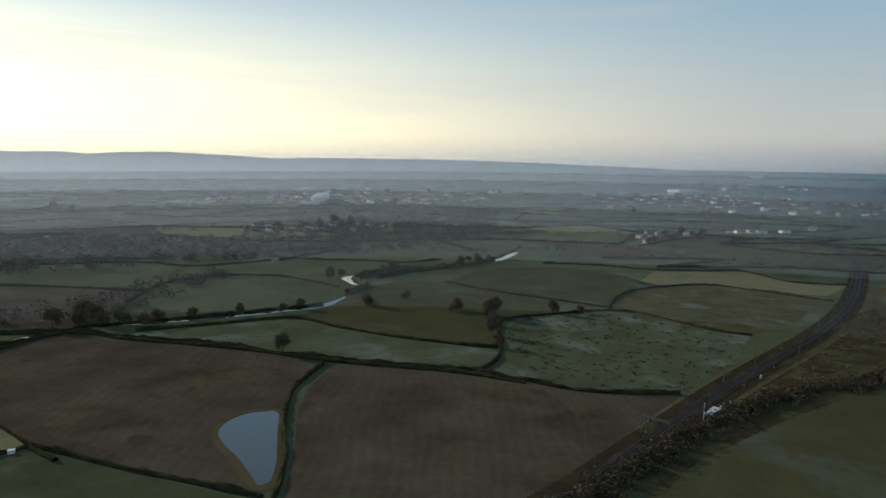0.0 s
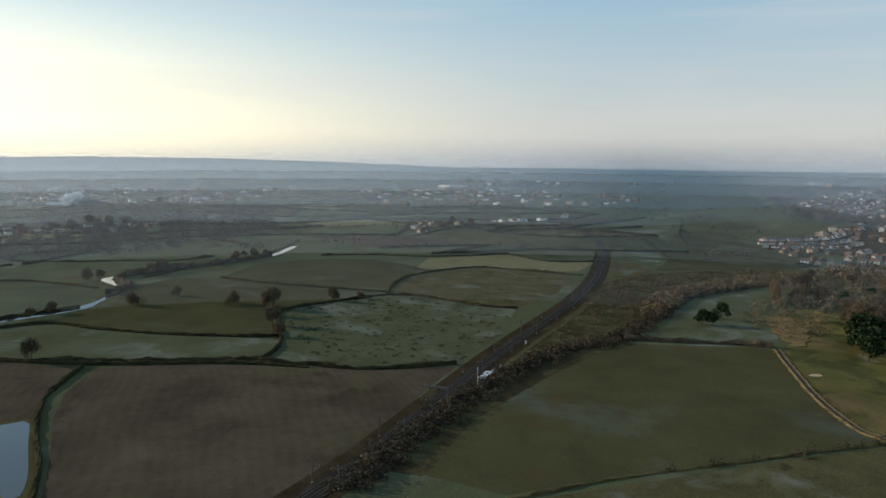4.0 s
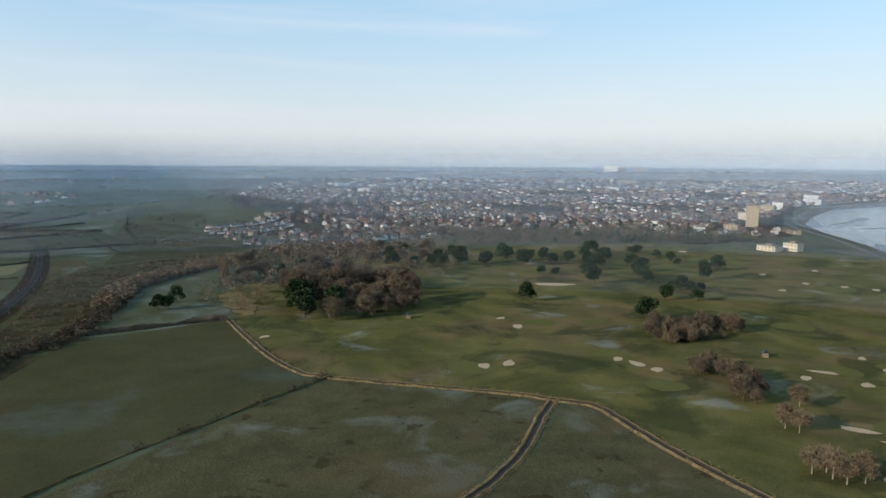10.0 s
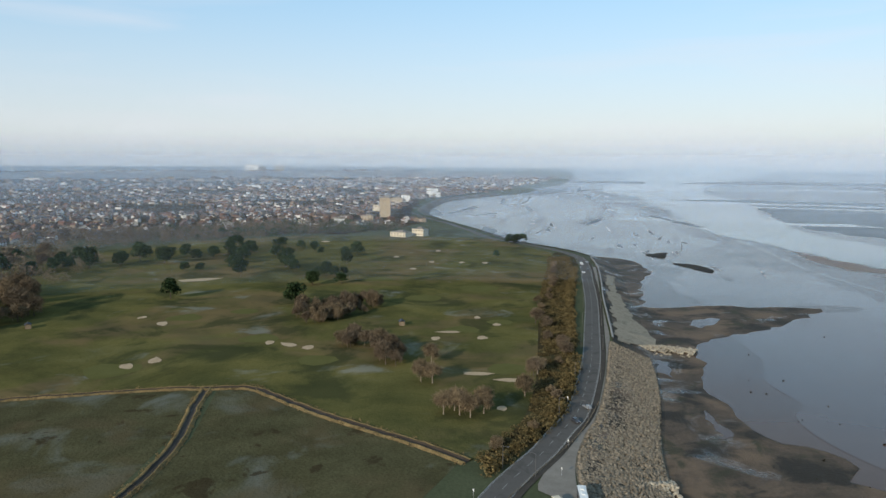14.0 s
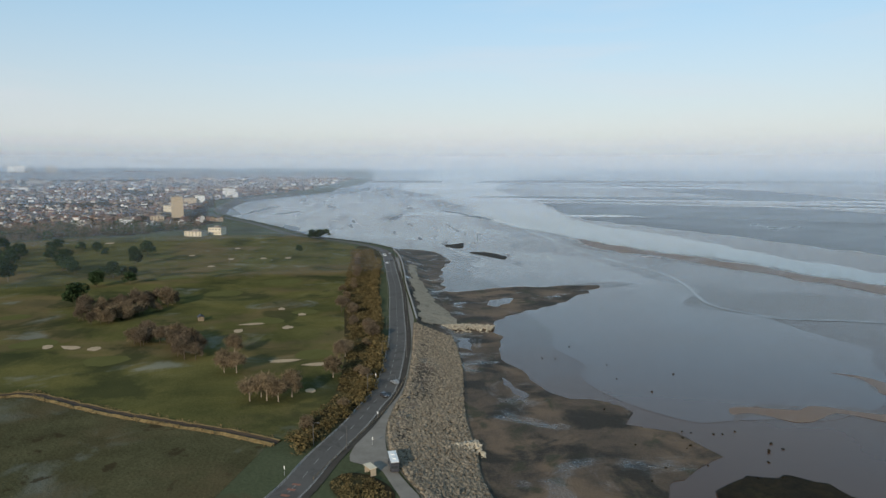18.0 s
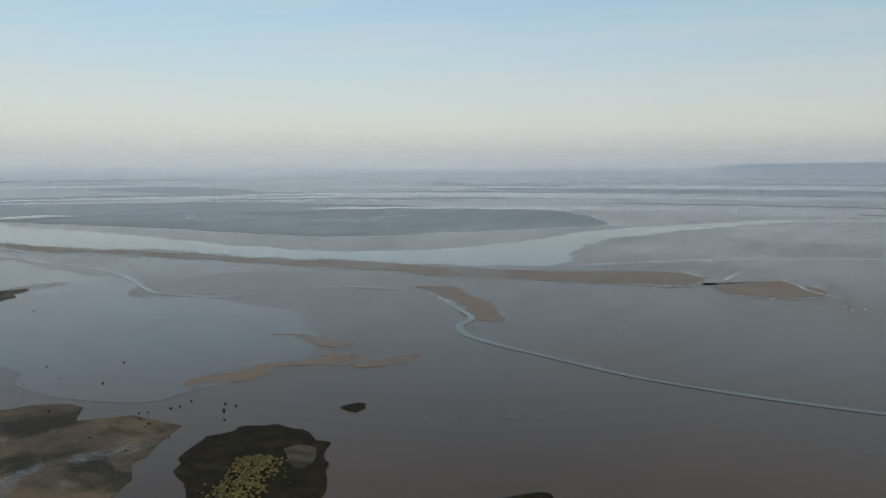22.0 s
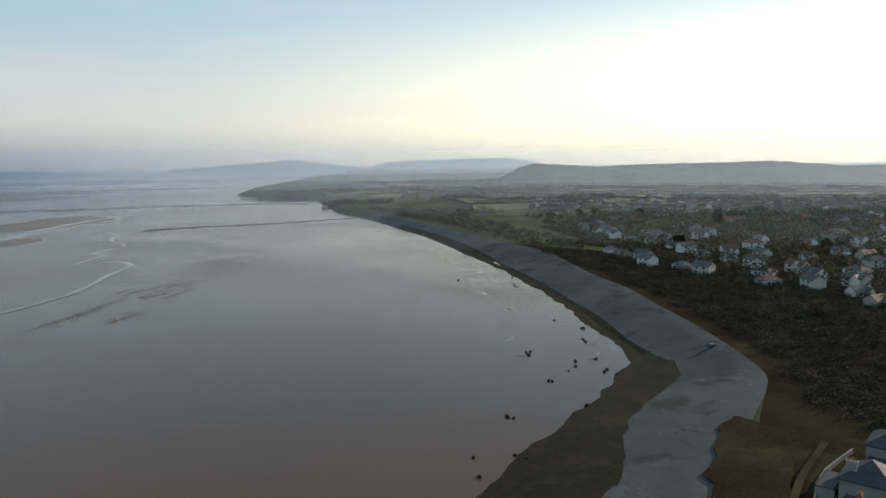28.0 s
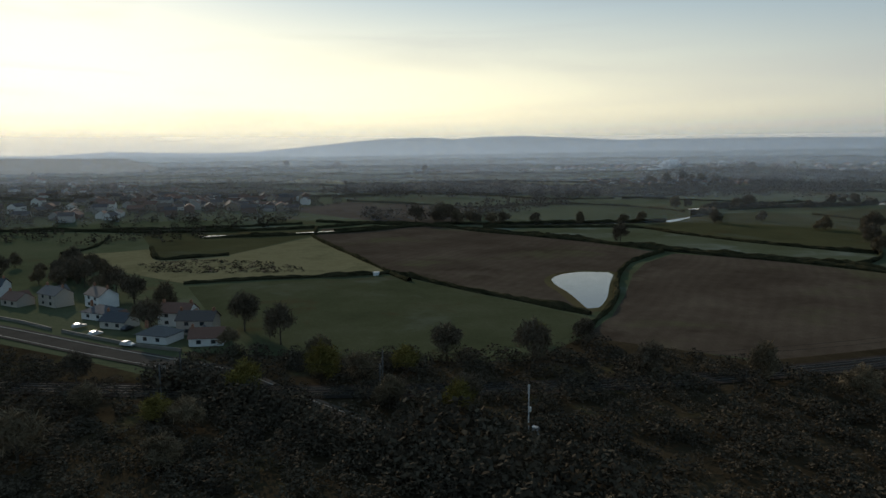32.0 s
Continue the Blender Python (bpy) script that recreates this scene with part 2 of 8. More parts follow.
M_LAND = shader("pasture", [(0.045, 0.050, 0.028), (0.064, 0.072, 0.040), (0.080, 0.084, 0.050)], 90, 0.95, 0.25, 0.3, 1.2, gloss=0.0, blotch=(((0.12, 0.13, 0.105), 130, 0.54, 0.7, 0.7), ((0.072, 0.054, 0.031), 60, 0.58, 0.68, 0.7)))
M_FROST = shader("frosted_grass", [(0.052, 0.056, 0.030), (0.066, 0.072, 0.042), (0.080, 0.088, 0.058)], 45, 0.95, 0.25, 0.3, 0.8, gloss=0.0, blotch=(((0.13, 0.145, 0.125), 55, 0.48, 0.66, 0.75), ((0.06, 0.05, 0.028), 22, 0.6, 0.7, 0.6)))
M_FROST2 = shader("thin_frost_grass", [(0.043, 0.042, 0.022), (0.053, 0.052, 0.026), (0.063, 0.060, 0.031)], 50, 0.95, 0.3, 0.3, 0.8, gloss=0.0, blotch=(((0.085, 0.095, 0.08), 80, 0.50, 0.72, 0.7), ((0.064, 0.048, 0.024), 26, 0.55, 0.68, 0.65)), swell=(30, 1.5))
M_GREEN = shader("grazed_grass", [(0.040, 0.045, 0.024), (0.051, 0.056, 0.030), (0.063, 0.066, 0.039)], 35, 0.95, 0.2, 0.3, 0.8, gloss=0.0, blotch=(((0.085, 0.09, 0.068), 48, 0.55, 0.7, 0.6), ((0.056, 0.043, 0.023), 22, 0.58, 0.68, 0.6)))
M_ROUGH = shader("rough_marsh_grass", [(0.050, 0.045, 0.023), (0.064, 0.059, 0.030), (0.078, 0.071, 0.037)], 18, 0.95, 0.4, 0.5, 0.9, gloss=0.0, warp=0.3, blotch=(((0.135, 0.14, 0.118), 34, 0.53, 0.70, 0.65), ((0.036, 0.027, 0.015), 12, 0.59, 0.65, 0.8), ((0.085, 0.066, 0.036), 50, 0.50, 0.64, 0.65)), swell=(22, 1.0))
M_YELLOW = shader("straw_grass", [(0.115, 0.105, 0.056), (0.145, 0.132, 0.075), (0.095, 0.09, 0.048)], 30, 0.95, 0.2, 0.3, 0.8, gloss=0.0)
M_GOLF = shader("golf_turf", [(0.058, 0.056, 0.021), (0.078, 0.073, 0.026), (0.098, 0.089, 0.032), (0.115, 0.103, 0.043)], 55, 0.9, 0.3, 0.4, 0.9, gloss=0.0, warp=0.4, blotch=(((0.125, 0.090, 0.046), 85, 0.48, 0.62, 0.75), ((0.17, 0.17, 0.14), 40, 0.57, 0.70, 0.7), ((0.038, 0.042, 0.019), 42, 0.50, 0.62, 0.75)), swell=(38, 6.0))
M_GREENS = shader("mown_green", [(0.085, 0.082, 0.029), (0.10, 0.096, 0.036)], 9, 0.9, 0.1, gloss=0.0)
M_SOIL = shader("ploughed_soil", [(0.046, 0.035, 0.026), (0.062, 0.048, 0.036), (0.080, 0.064, 0.048)], 40, 0.95, 0.25, 0.6, 0.7, gloss=0.0, blotch=(((0.072, 0.070, 0.038), 55, 0.54, 0.68, 0.7), ((0.036, 0.027, 0.020), 28, 0.56, 0.66, 0.6)))
nt = M_SOIL.node_tree
wave = nt.nodes.new("ShaderNodeTexWave")
wave.inputs["Scale"].default_value, wave.inputs["Distortion"].default_value = 0.06, 14.0
wave.inputs["Detail"].default_value, wave.inputs["Detail Scale"].default_value = 2.0, 0.2
nt.links.new(nt.nodes["Geometry"].outputs["Position"], wave.inputs["Vector"])
lines = nt.nodes.new("ShaderNodeMapRange")
lines.inputs["To Min"].default_value, lines.inputs["To Max"].default_value = 0.96, 1.05
nt.links.new(wave.outputs["Fac"], lines.inputs["Value"])
tint = nt.nodes.new("ShaderNodeMix")
tint.data_type, tint.blend_type = "RGBA", "MULTIPLY"
tint.inputs["Factor"].default_value = 1.0
base = nt.nodes["Principled BSDF"].inputs["Base Color"]
nt.links.new(base.links[0].from_socket, tint.inputs["A"])
nt.links.new(lines.outputs["Result"], tint.inputs["B"])
nt.links.new(tint.outputs["Result"], base)
M_SCRUB_FLOOR = shader("dead_bracken_floor", [(0.024, 0.018, 0.011), (0.034, 0.026, 0.016), (0.048, 0.036, 0.021)], 18, 0.95, 0.3, 0.5, 0.7, gloss=0.0, blotch=(((0.062, 0.058, 0.028), 30, 0.56, 0.66, 0.6),))
M_VERGE = shader("railway_verge", [(0.030, 0.024, 0.014), (0.042, 0.034, 0.019), (0.055, 0.045, 0.025)], 12, 0.95, 0.35, 0.5, 0.7, gloss=0.0, blotch=(((0.060, 0.062, 0.032), 26, 0.47, 0.6, 0.85), ((0.085, 0.064, 0.03), 15, 0.58, 0.68, 0.6)))
M_BRACKEN = shader("flattened_bracken", [(0.040, 0.030, 0.018), (0.055, 0.042, 0.025), (0.066, 0.055, 0.030)], 14, 0.95, 0.3, 0.5, 0.7, gloss=0.0)
M_REED = shader("dry_reeds", [(0.115, 0.083, 0.038), (0.175, 0.128, 0.062), (0.07, 0.052, 0.026)], 5, 0.95, 0.3, 0.5, 0.5, gloss=0.0)
M_DITCH = shader("ditch_mud", [(0.022, 0.016, 0.011), (0.04, 0.03, 0.02)], 5, 0.7, 0.3)
M_SAND = shader("bunker_sand", [(0.30, 0.215, 0.13), (0.40, 0.30, 0.195)], 3, 0.95, 0.12)
M_ASPHALT = shader("asphalt", [(0.070, 0.065, 0.059), (0.092, 0.085, 0.077), (0.08, 0.074, 0.068)], 6, 0.9, 0.15, 0.1, 0.2, gloss=0.08, blotch=(((0.055, 0.050, 0.046), 9, 0.55, 0.65, 0.6),))
# Much darker than the road asphalt, and without specular.
M_YARD = shader("near_black_asphalt", [(0.014, 0.013, 0.012), (0.022, 0.020, 0.018)], 4, 0.95, 0.2, gloss=0.0)
# White render greyed to put the shade on the inn walls into the colour.
M_SHORE_RENDER = shader("darkened_white_render", [(0.2, 0.195, 0.185), (0.27, 0.26, 0.25)], 3, 0.9, 0.12, gloss=0.0)
M_PAVE = shader("concrete_footway", [(0.150, 0.133, 0.112), (0.20, 0.180, 0.152)], 5, 0.9, 0.12)
M_KERB = shader("kerb_stone", [(0.22, 0.21, 0.2), (0.3, 0.29, 0.27)], 2, 0.9, 0.1)
M_PAINT = shader("road_paint", [(0.19, 0.185, 0.175), (0.27, 0.265, 0.25)], 1.5, 0.8, 0.1)
M_RED_PAINT = shader("red_road_paint", [(0.17, 0.075, 0.05), (0.24, 0.11, 0.075)], 1.5, 0.8, 0.15)
M_BALLAST = shader("track_ballast", [(0.022, 0.018, 0.015), (0.035, 0.029, 0.025), (0.048, 0.04, 0.035)], 8, 0.95, 0.3, 0.6, 0.4, gloss=0.0)
M_RAIL = shader("worn_steel", [(0.07, 0.062, 0.055), (0.10, 0.09, 0.08)], 4, 0.8, 0.1, gloss=0.1)
M_STEEL = shader("galvanised_steel", [(0.42, 0.43, 0.44), (0.55, 0.56, 0.57)], 2, 0.5, 0.1, metal=0.5, gloss=0.5)
M_DARK_STEEL = shader("dull_steel", [(0.075, 0.074, 0.072), (0.11, 0.108, 0.105)], 2, 0.8, 0.1, gloss=0.1)
M_SHINGLE = shader("shingle", [(0.056, 0.057, 0.060), (0.074, 0.075, 0.077), (0.092, 0.092, 0.092)], 30, 0.95, 0.35, 0.4, 0.3, gloss=0.05, blotch=(((0.045, 0.042, 0.038), 14, 0.52, 0.64, 0.8), ((0.12, 0.118, 0.112), 9, 0.58, 0.7, 0.6)))
M_MUD = shader("weedy_mud", [(0.046, 0.033, 0.022), (0.074, 0.052, 0.034), (0.100, 0.070, 0.045)], 15, 0.75, 0.45, 0.6, 1.0, gloss=0.2, warp=0.15, blotch=(((0.020, 0.016, 0.010), 22, 0.46, 0.58, 0.9), ((0.135, 0.090, 0.055), 34, 0.50, 0.62, 0.85), ((0.034, 0.032, 0.014), 16, 0.54, 0.64, 0.8)), wet=(30, 0.54, 0.64, 0.2))
M_WEED = shader("wet_seaweed", [(0.009, 0.007, 0.004), (0.016, 0.012, 0.006), (0.026, 0.019, 0.008)], 6, 0.8, 0.4, 0.3, 0.6, gloss=0.08, blotch=(((0.030, 0.026, 0.010), 11, 0.54, 0.66, 0.8),))
M_BROWN = wet_shader("drained_sand_bank", (0.170, 0.100, 0.054), (0.120, 0.073, 0.042), 50, 0.30, 0.5, 0.1, 0.14)
M_DARKBANK = wet_shader("rippled_sand_bank", (0.074, 0.06, 0.051), (0.058, 0.048, 0.042), 160, 0.26, 0.42, 0.15, 0.2)
M_FLAT = wet_shader("wet_tidal_sand", (0.086, 0.048, 0.027), (0.057, 0.033, 0.020), 170, 0.14, 0.29, 0.005, 0.19)
M_WRINKLE = wet_shader("drained_sand_wrinkle", (0.104, 0.060, 0.034), (0.072, 0.043, 0.026), 40, 0.18, 0.32, 0.01, 0.17)
M_CREEK = wet_shader("silty_creek_water", (0.105, 0.092, 0.076), (0.088, 0.078, 0.066), 60, 0.10, 0.16, 0.01, 0.27)
M_LANE = shader("worn_asphalt", [(0.05, 0.044, 0.038), (0.07, 0.062, 0.053)], 5, 0.95, 0.12, gloss=0.0)
M_FILM = wet_shader("water_filmed_sand", (0.094, 0.06, 0.042), (0.078, 0.052, 0.038), 90, 0.11, 0.2, 0.02, 0.22)
M_ROCK = shader("armour_stone", [(0.12, 0.100, 0.072), (0.185, 0.155, 0.114), (0.25, 0.212, 0.16)], 1.4, 0.9, 0.2, 0.4, 0.3, vary=0.2, island=0.3)
M_RUBBLE = shader("packed_rubble", [(0.085, 0.068, 0.048), (0.15, 0.122, 0.088), (0.22, 0.18, 0.13), (0.11, 0.09, 0.064)], 2.2, 0.95, 0.5, 0.9, 0.9, gloss=0.05)
M_PALE_ROCK = shader("pale_limestone", [(0.22, 0.195, 0.15), (0.32, 0.285, 0.22)], 1.2, 0.9, 0.2, 0.4, 0.3, vary=0.2, island=0.25)
M_GREEN_ROCK = shader("algae_stone", [(0.034, 0.032, 0.013), (0.056, 0.050, 0.020), (0.078, 0.070, 0.032)], 1.2, 0.9, 0.2, 0.4, 0.3, island=0.3)
M_BARK = shader("bark", [(0.045, 0.035, 0.026), (0.085, 0.068, 0.05)], 0.6, 0.95, 0.2)
M_PALE_BARK = shader("pale_bark", [(0.16, 0.13, 0.10), (0.26, 0.22, 0.17)], 0.6, 0.95, 0.2)
M_TWIG = shader("bare_twigs", [(0.090, 0.070, 0.045), (0.130, 0.100, 0.064), (0.170, 0.130, 0.082)], 5, 0.95, vary=0.2, island=0.3, gloss=0.0)
M_TWIG_GREY = shader("grey_twigs", [(0.080, 0.063, 0.045), (0.125, 0.098, 0.068)], 5, 0.95, vary=0.2, island=0.3, gloss=0.0)
M_PINE = shader("pine_needles", [(0.016, 0.028, 0.014), (0.027, 0.044, 0.020), (0.040, 0.057, 0.027)], 3, 0.9, vary=0.2, island=0.4, gloss=0.0)
M_GORSE = shader("gorse_and_bramble", [(0.046, 0.036, 0.018), (0.080, 0.062, 0.028), (0.12, 0.092, 0.042), (0.056, 0.045, 0.021)], 9, 0.95, 0.25, vary=0.2, island=0.4, gloss=0.0)
M_BUFF = shader("buff_sand", [(0.20, 0.165, 0.12), (0.28, 0.235, 0.175), (0.16, 0.135, 0.10)], 6, 0.95, 0.25, 0.3, 0.5, gloss=0.05)
M_HEDGE = shader("winter_hedge", [(0.017, 0.016, 0.010), (0.032, 0.030, 0.016), (0.05, 0.042, 0.024)], 6, 0.95, 0.35, 0.8, 0.5, island=0.35, gloss=0.0)
M_DARKSCRUB = shader("winter_scrub", [(0.047, 0.038, 0.029), (0.064, 0.052, 0.037), (0.086, 0.067, 0.046)], 12, 0.95, 0.2, island=0.25, gloss=0.0)
M_WALL = pick_shader("rendered_wall", [(0.30, 0.28, 0.25), (0.54, 0.52, 0.48), (0.19, 0.15, 0.11), (0.12, 0.075, 0.055), (0.27, 0.22, 0.165), (0.14, 0.09, 0.065), (0.11, 0.075, 0.06)], 0.9)
M_WALL_OB = pick_shader("painted_render", [(0.56, 0.55, 0.53), (0.44, 0.41, 0.36), (0.62, 0.61, 0.59), (0.35, 0.31, 0.265)], 0.9, False)
M_ROOF = pick_shader("roof_tiles", [(0.062, 0.050, 0.047), (0.11, 0.058, 0.042), (0.045, 0.045, 0.05), (0.13, 0.068, 0.05), (0.07, 0.063, 0.063), (0.09, 0.07, 0.06)], 0.85)
M_ROOF_OB = pick_shader("slate_and_tile", [(0.06, 0.062, 0.07), (0.085, 0.07, 0.065), (0.14, 0.075, 0.055), (0.10, 0.095, 0.095)], 0.6, False, 0.15)
M_SLATE = shader("blue_slate", [(0.04, 0.043, 0.05), (0.06, 0.063, 0.07)], 1.5, 0.65, 0.2, 0.3, 0.3, gloss=0.1)
M_BROWN_TILE = shader("brown_clay_tiles", [(0.075, 0.045, 0.03), (0.11, 0.066, 0.044)], 1.2, 0.7, 0.25, 0.3, 0.3, gloss=0.1)
M_WHITE = shader("white_paint", [(0.58, 0.58, 0.56), (0.68, 0.68, 0.66)], 2, 0.7, 0.06)
M_CREAM = shader("cream_render", [(0.45, 0.40, 0.30), (0.54, 0.48, 0.37)], 4, 0.85, 0.08)
M_TAN = shader("buff_concrete", [(0.28, 0.235, 0.17), (0.36, 0.30, 0.22)], 4, 0.85, 0.08)
M_BRICK = shader("red_brick", [(0.2, 0.095, 0.06), (0.28, 0.14, 0.09)], 1, 0.9, 0.2)
M_GLASS = shader("window_glass", [(0.02, 0.025, 0.03), (0.04, 0.045, 0.05)], 2, 0.08, gloss=0.8)
M_BLACK = shader("black_rubber", [(0.015, 0.015, 0.016), (0.025, 0.025, 0.025)], 1, 0.8)
M_CAR = [shader("car_paint_" + n, [c, tuple(v * 1.1 for v in c)], 2, 0.3, gloss=0.6) for n, c in (("white", (0.45, 0.45, 0.45)), ("grey", (0.16, 0.17, 0.18)), ("dark", (0.03, 0.032, 0.04)), ("blue", (0.04, 0.08, 0.18)), ("red", (0.3, 0.03, 0.025)), ("silver", (0.25, 0.255, 0.26)))]
M_OLIVE = shader("yellowing_willow_twigs", [(0.10, 0.085, 0.025), (0.15, 0.12, 0.035), (0.085, 0.075, 0.025)], 4, 0.95, vary=0.2, island=0.3, gloss=0.0)
M_WOOD = shader("weathered_timber", [(0.12, 0.09, 0.06), (0.2, 0.16, 0.11)], 0.8, 0.9, 0.2)
M_FAR_HILL = shader("far_moorland", [(0.05, 0.058, 0.05), (0.075, 0.08, 0.065), (0.09, 0.088, 0.07)], 500, 0.95, 0.1, 0.0, 60, gloss=0.05)
M_STEAM = shader("white_steam", [(0.8, 0.8, 0.8), (0.9, 0.9, 0.9)], 20, 1.0)


def water_shader():
    m = shader("calm_water", [(0.03, 0.034, 0.036), (0.045, 0.048, 0.05)], 60, 0.03, 0, 0.02, 0.8, gloss=0.5)
    return m


M_WATER = water_shader()
# Ring radius and opacity of each added haze sheet.
HAZE_SHEETS = ((560, 0.035), (860, 0.075), (1300, 0.13), (1850, 0.17), (2600, 0.25), (3500, 0.32), (4350, 0.5))
HAZE = [haze_shader("mist", share, 150 + 0.035 * d) for d, share in HAZE_SHEETS]


# ---- building tools ----
rng = np.random.default_rng(7)


def mesh(name, verts, faces, materials, smooth=False, slots=None):
    me = bpy.data.meshes.new(name)
    me.from_pydata([tuple(v) for v in np.asarray(verts, float).tolist()], [], faces if isinstance(faces, list) else np.asarray(faces).tolist())
    for m in materials if isinstance(materials, (list, tuple)) else (materials,):
        me.materials.append(m)
    if smooth:
        me.polygons.foreach_set("use_smooth", [True] * len(me.polygons))
    if slots is not None:
        me.polygons.foreach_set("material_index", [int(s) for s in slots])
    me.update()
    return me


def part(name, me, parent, label="", at=None):
    ob = new(name, me)
    ob.parent = parent
    if at is not None:
        ob.matrix_basis = at
    return tagged(ob, label) if label else ob


def curve(points, step=4.0):
    """A smooth line through the points, sampled every few metres."""
    p = np.asarray(points, float)
    q = np.vstack([2 * p[0] - p[1], p, 2 * p[-1] - p[-2]])
    out = []
    for i in range(len(p) - 1):
        a, b, c, d = q[i:i + 4]
        n = max(1, int(np.linalg.norm(c - b) / step))
        for s in np.arange(n) / n:
            out.append(0.5 * (2 * b + (c - a) * s + (2 * a - 5 * b + 4 * c - d) * s**2 + (3 * b - a - 3 * c + d) * s**3))
    return np.array(out + [p[-1]])


def sides(line):
    t = np.gradient(line, axis=0)
    t /= np.linalg.norm(t, axis=1, keepdims=True) + 1e-9
    return np.stack([t[:, 1], -t[:, 0]], 1)


def inside(x, y, poly):
    x, y = np.asarray(x, float), np.asarray(y, float)
    hit = np.zeros(x.shape, bool)
    n = len(poly)
    for i in range(n):
        (x0, y0), (x1, y1) = poly[i], poly[(i + 1) % n]
        if y0 != y1:
            hit ^= ((y0 > y) != (y1 > y)) & (x < (x1 - x0) * (y - y0) / (y1 - y0) + x0)
    return hit


def strew(poly, n, seed):
    g = np.random.default_rng(seed)
    lo, hi = np.min(poly, 0), np.max(poly, 0)
    p = g.uniform(lo, hi, size=(n * 6, 2))
    return p[inside(p[:, 0], p[:, 1], poly)][:n]


# The shore, as the line where the land starts to fall, from the far town to the far headland.
SHORE_WEST = [(4900, -700), (3600, -520), (2995, -386), (2710, -266), (2372, -198), (2209, -102), (2063, -19), (1857, 62), (1586, 86), (1403, 85), (1246, 49), (1113, 3), (1006, -28), (877, -58), (820, -93), (760, -125), (718, -136), (640, -129), (547, -116), (491, -107), (425, -98), (370, -90), (323, -80), (283, -72), (246, -62), (228, -55), (207, -49), (189, -46), (172, -47), (157, -49), (100, -36), (0, -28), (-90, -20)]
SHORE_EAST = [(-131, -5), (-152, -6), (-193, -1), (-213, 1), (-229, 0), (-250, -8), (-282, -23), (-322, -45), (-354, -62), (-398, -92), (-440, -116), (-480, -140), (-512, -172), (-555, -218), (-610, -268), (-690, -345), (-790, -455), (-870, -550), (-1150, -780), (-1195, -900), (-1330, -1135), (-1650, -1360), (-2600, -1850), (-4900, -2900)]
SHORE = np.array(SHORE_WEST + SHORE_EAST, float)
LAND = [tuple(p) for p in SHORE] + [(-4900, 5200), (5200, 5200), (5200, -700)]
HEADINGS = [-40, -20, 0, 21, 44, 56, 79, 99, 122, 147, 175, 216, 256, 300, 320.1]
CREST = [62, 85, 108, 112, 107, 106, 101, 92, 87, 82, 78, 72, 67, 64, 62]
HILLS = ((960, 1060, 34, 150, 200), (340, 1080, 10, 120, 90), (-120, 1560, 16, 300, 180), (-420, 700, 6, 160, 120), (-150, 610, 5, 90, 60), (-560, 420, 7, 200, 140), (-900, 300, 12, 300, 260))


def off_shore(x, y):
    """Metres from the shore line: inland positive, seaward negative."""
    x, y = np.asarray(x, float), np.asarray(y, float)
    best = np.full(x.shape, 1e9)
    for (x0, y0), (x1, y1) in zip(SHORE[:-1], SHORE[1:]):
        dx, dy = x1 - x0, y1 - y0
        s = np.clip(((x - x0) * dx + (y - y0) * dy) / (dx * dx + dy * dy), 0, 1)
        best = np.minimum(best, np.hypot(x - x0 - s * dx, y - y0 - s * dy))
    return np.where(inside(x, y, LAND), best, -best)


def far_rise(x, y):
    x, y = np.asarray(x, float), np.asarray(y, float)
    heading = (np.degrees(np.arctan2(x, y)) + 40) % 360 - 40
    s = np.clip((np.hypot(x, y) - 1500) / 3300, 0, None)
    return (np.interp(heading, HEADINGS, CREST) - 30) * s * s


def ground_z(x, y):
    x, y = np.asarray(x, float), np.asarray(y, float)
    steep = np.interp(x, [-791, -686, -600, -503, -431, -376, -336, -299, -274, -255, -232, -207, -182, -162, -149, -136, 20, 80], [0.457, 0.324, 0.31, 0.21, 0.194, 0.235, 0.237, 0.246, 0.257, 0.265, 0.196, 0.167, 0.167, 0.164, 0.164, 0.159, 0.15, 0.3])
    z = np.clip(6 + steep * np.minimum(off_shore(x, y), 0), -2, 6) + far_rise(x, y)
    for hx, hy, high, wide, deep in HILLS:
        z = z + high * np.exp(-(((x - hx) / wide) ** 2 + ((y - hy) / deep) ** 2))
    return z


def polar(radii, headings):
    a = np.radians(headings)
    x, y = radii[:, None] * np.sin(a)[None], radii[:, None] * np.cos(a)[None]
    return x, y


def grid_faces(rows, columns, closed=False):
    i, j = np.meshgrid(np.arange(rows - 1), np.arange(columns if closed else columns - 1), indexing="ij")
    k = (j + 1) % columns
    return np.stack([i * columns + j, i * columns + k, (i + 1) * columns + k, (i + 1) * columns + j], -1).reshape(-1, 4)


def ribbon(line, left, right, lift, z=None, columns=3):
    """A strip along a line, from left to right of it, draped over the ground."""
    n = sides(line)
    across = np.linspace(-left, right, columns)
    p = line[:, None, :] + n[:, None, :] * across[None, :, None]
    p = p.reshape(-1, 2)
    h = (ground_z(p[:, 0], p[:, 1]) if z is None else np.full(len(p), float(z)) + far_rise(p[:, 0], p[:, 1])) + lift
    return np.column_stack([p, h]), grid_faces(len(line), columns)


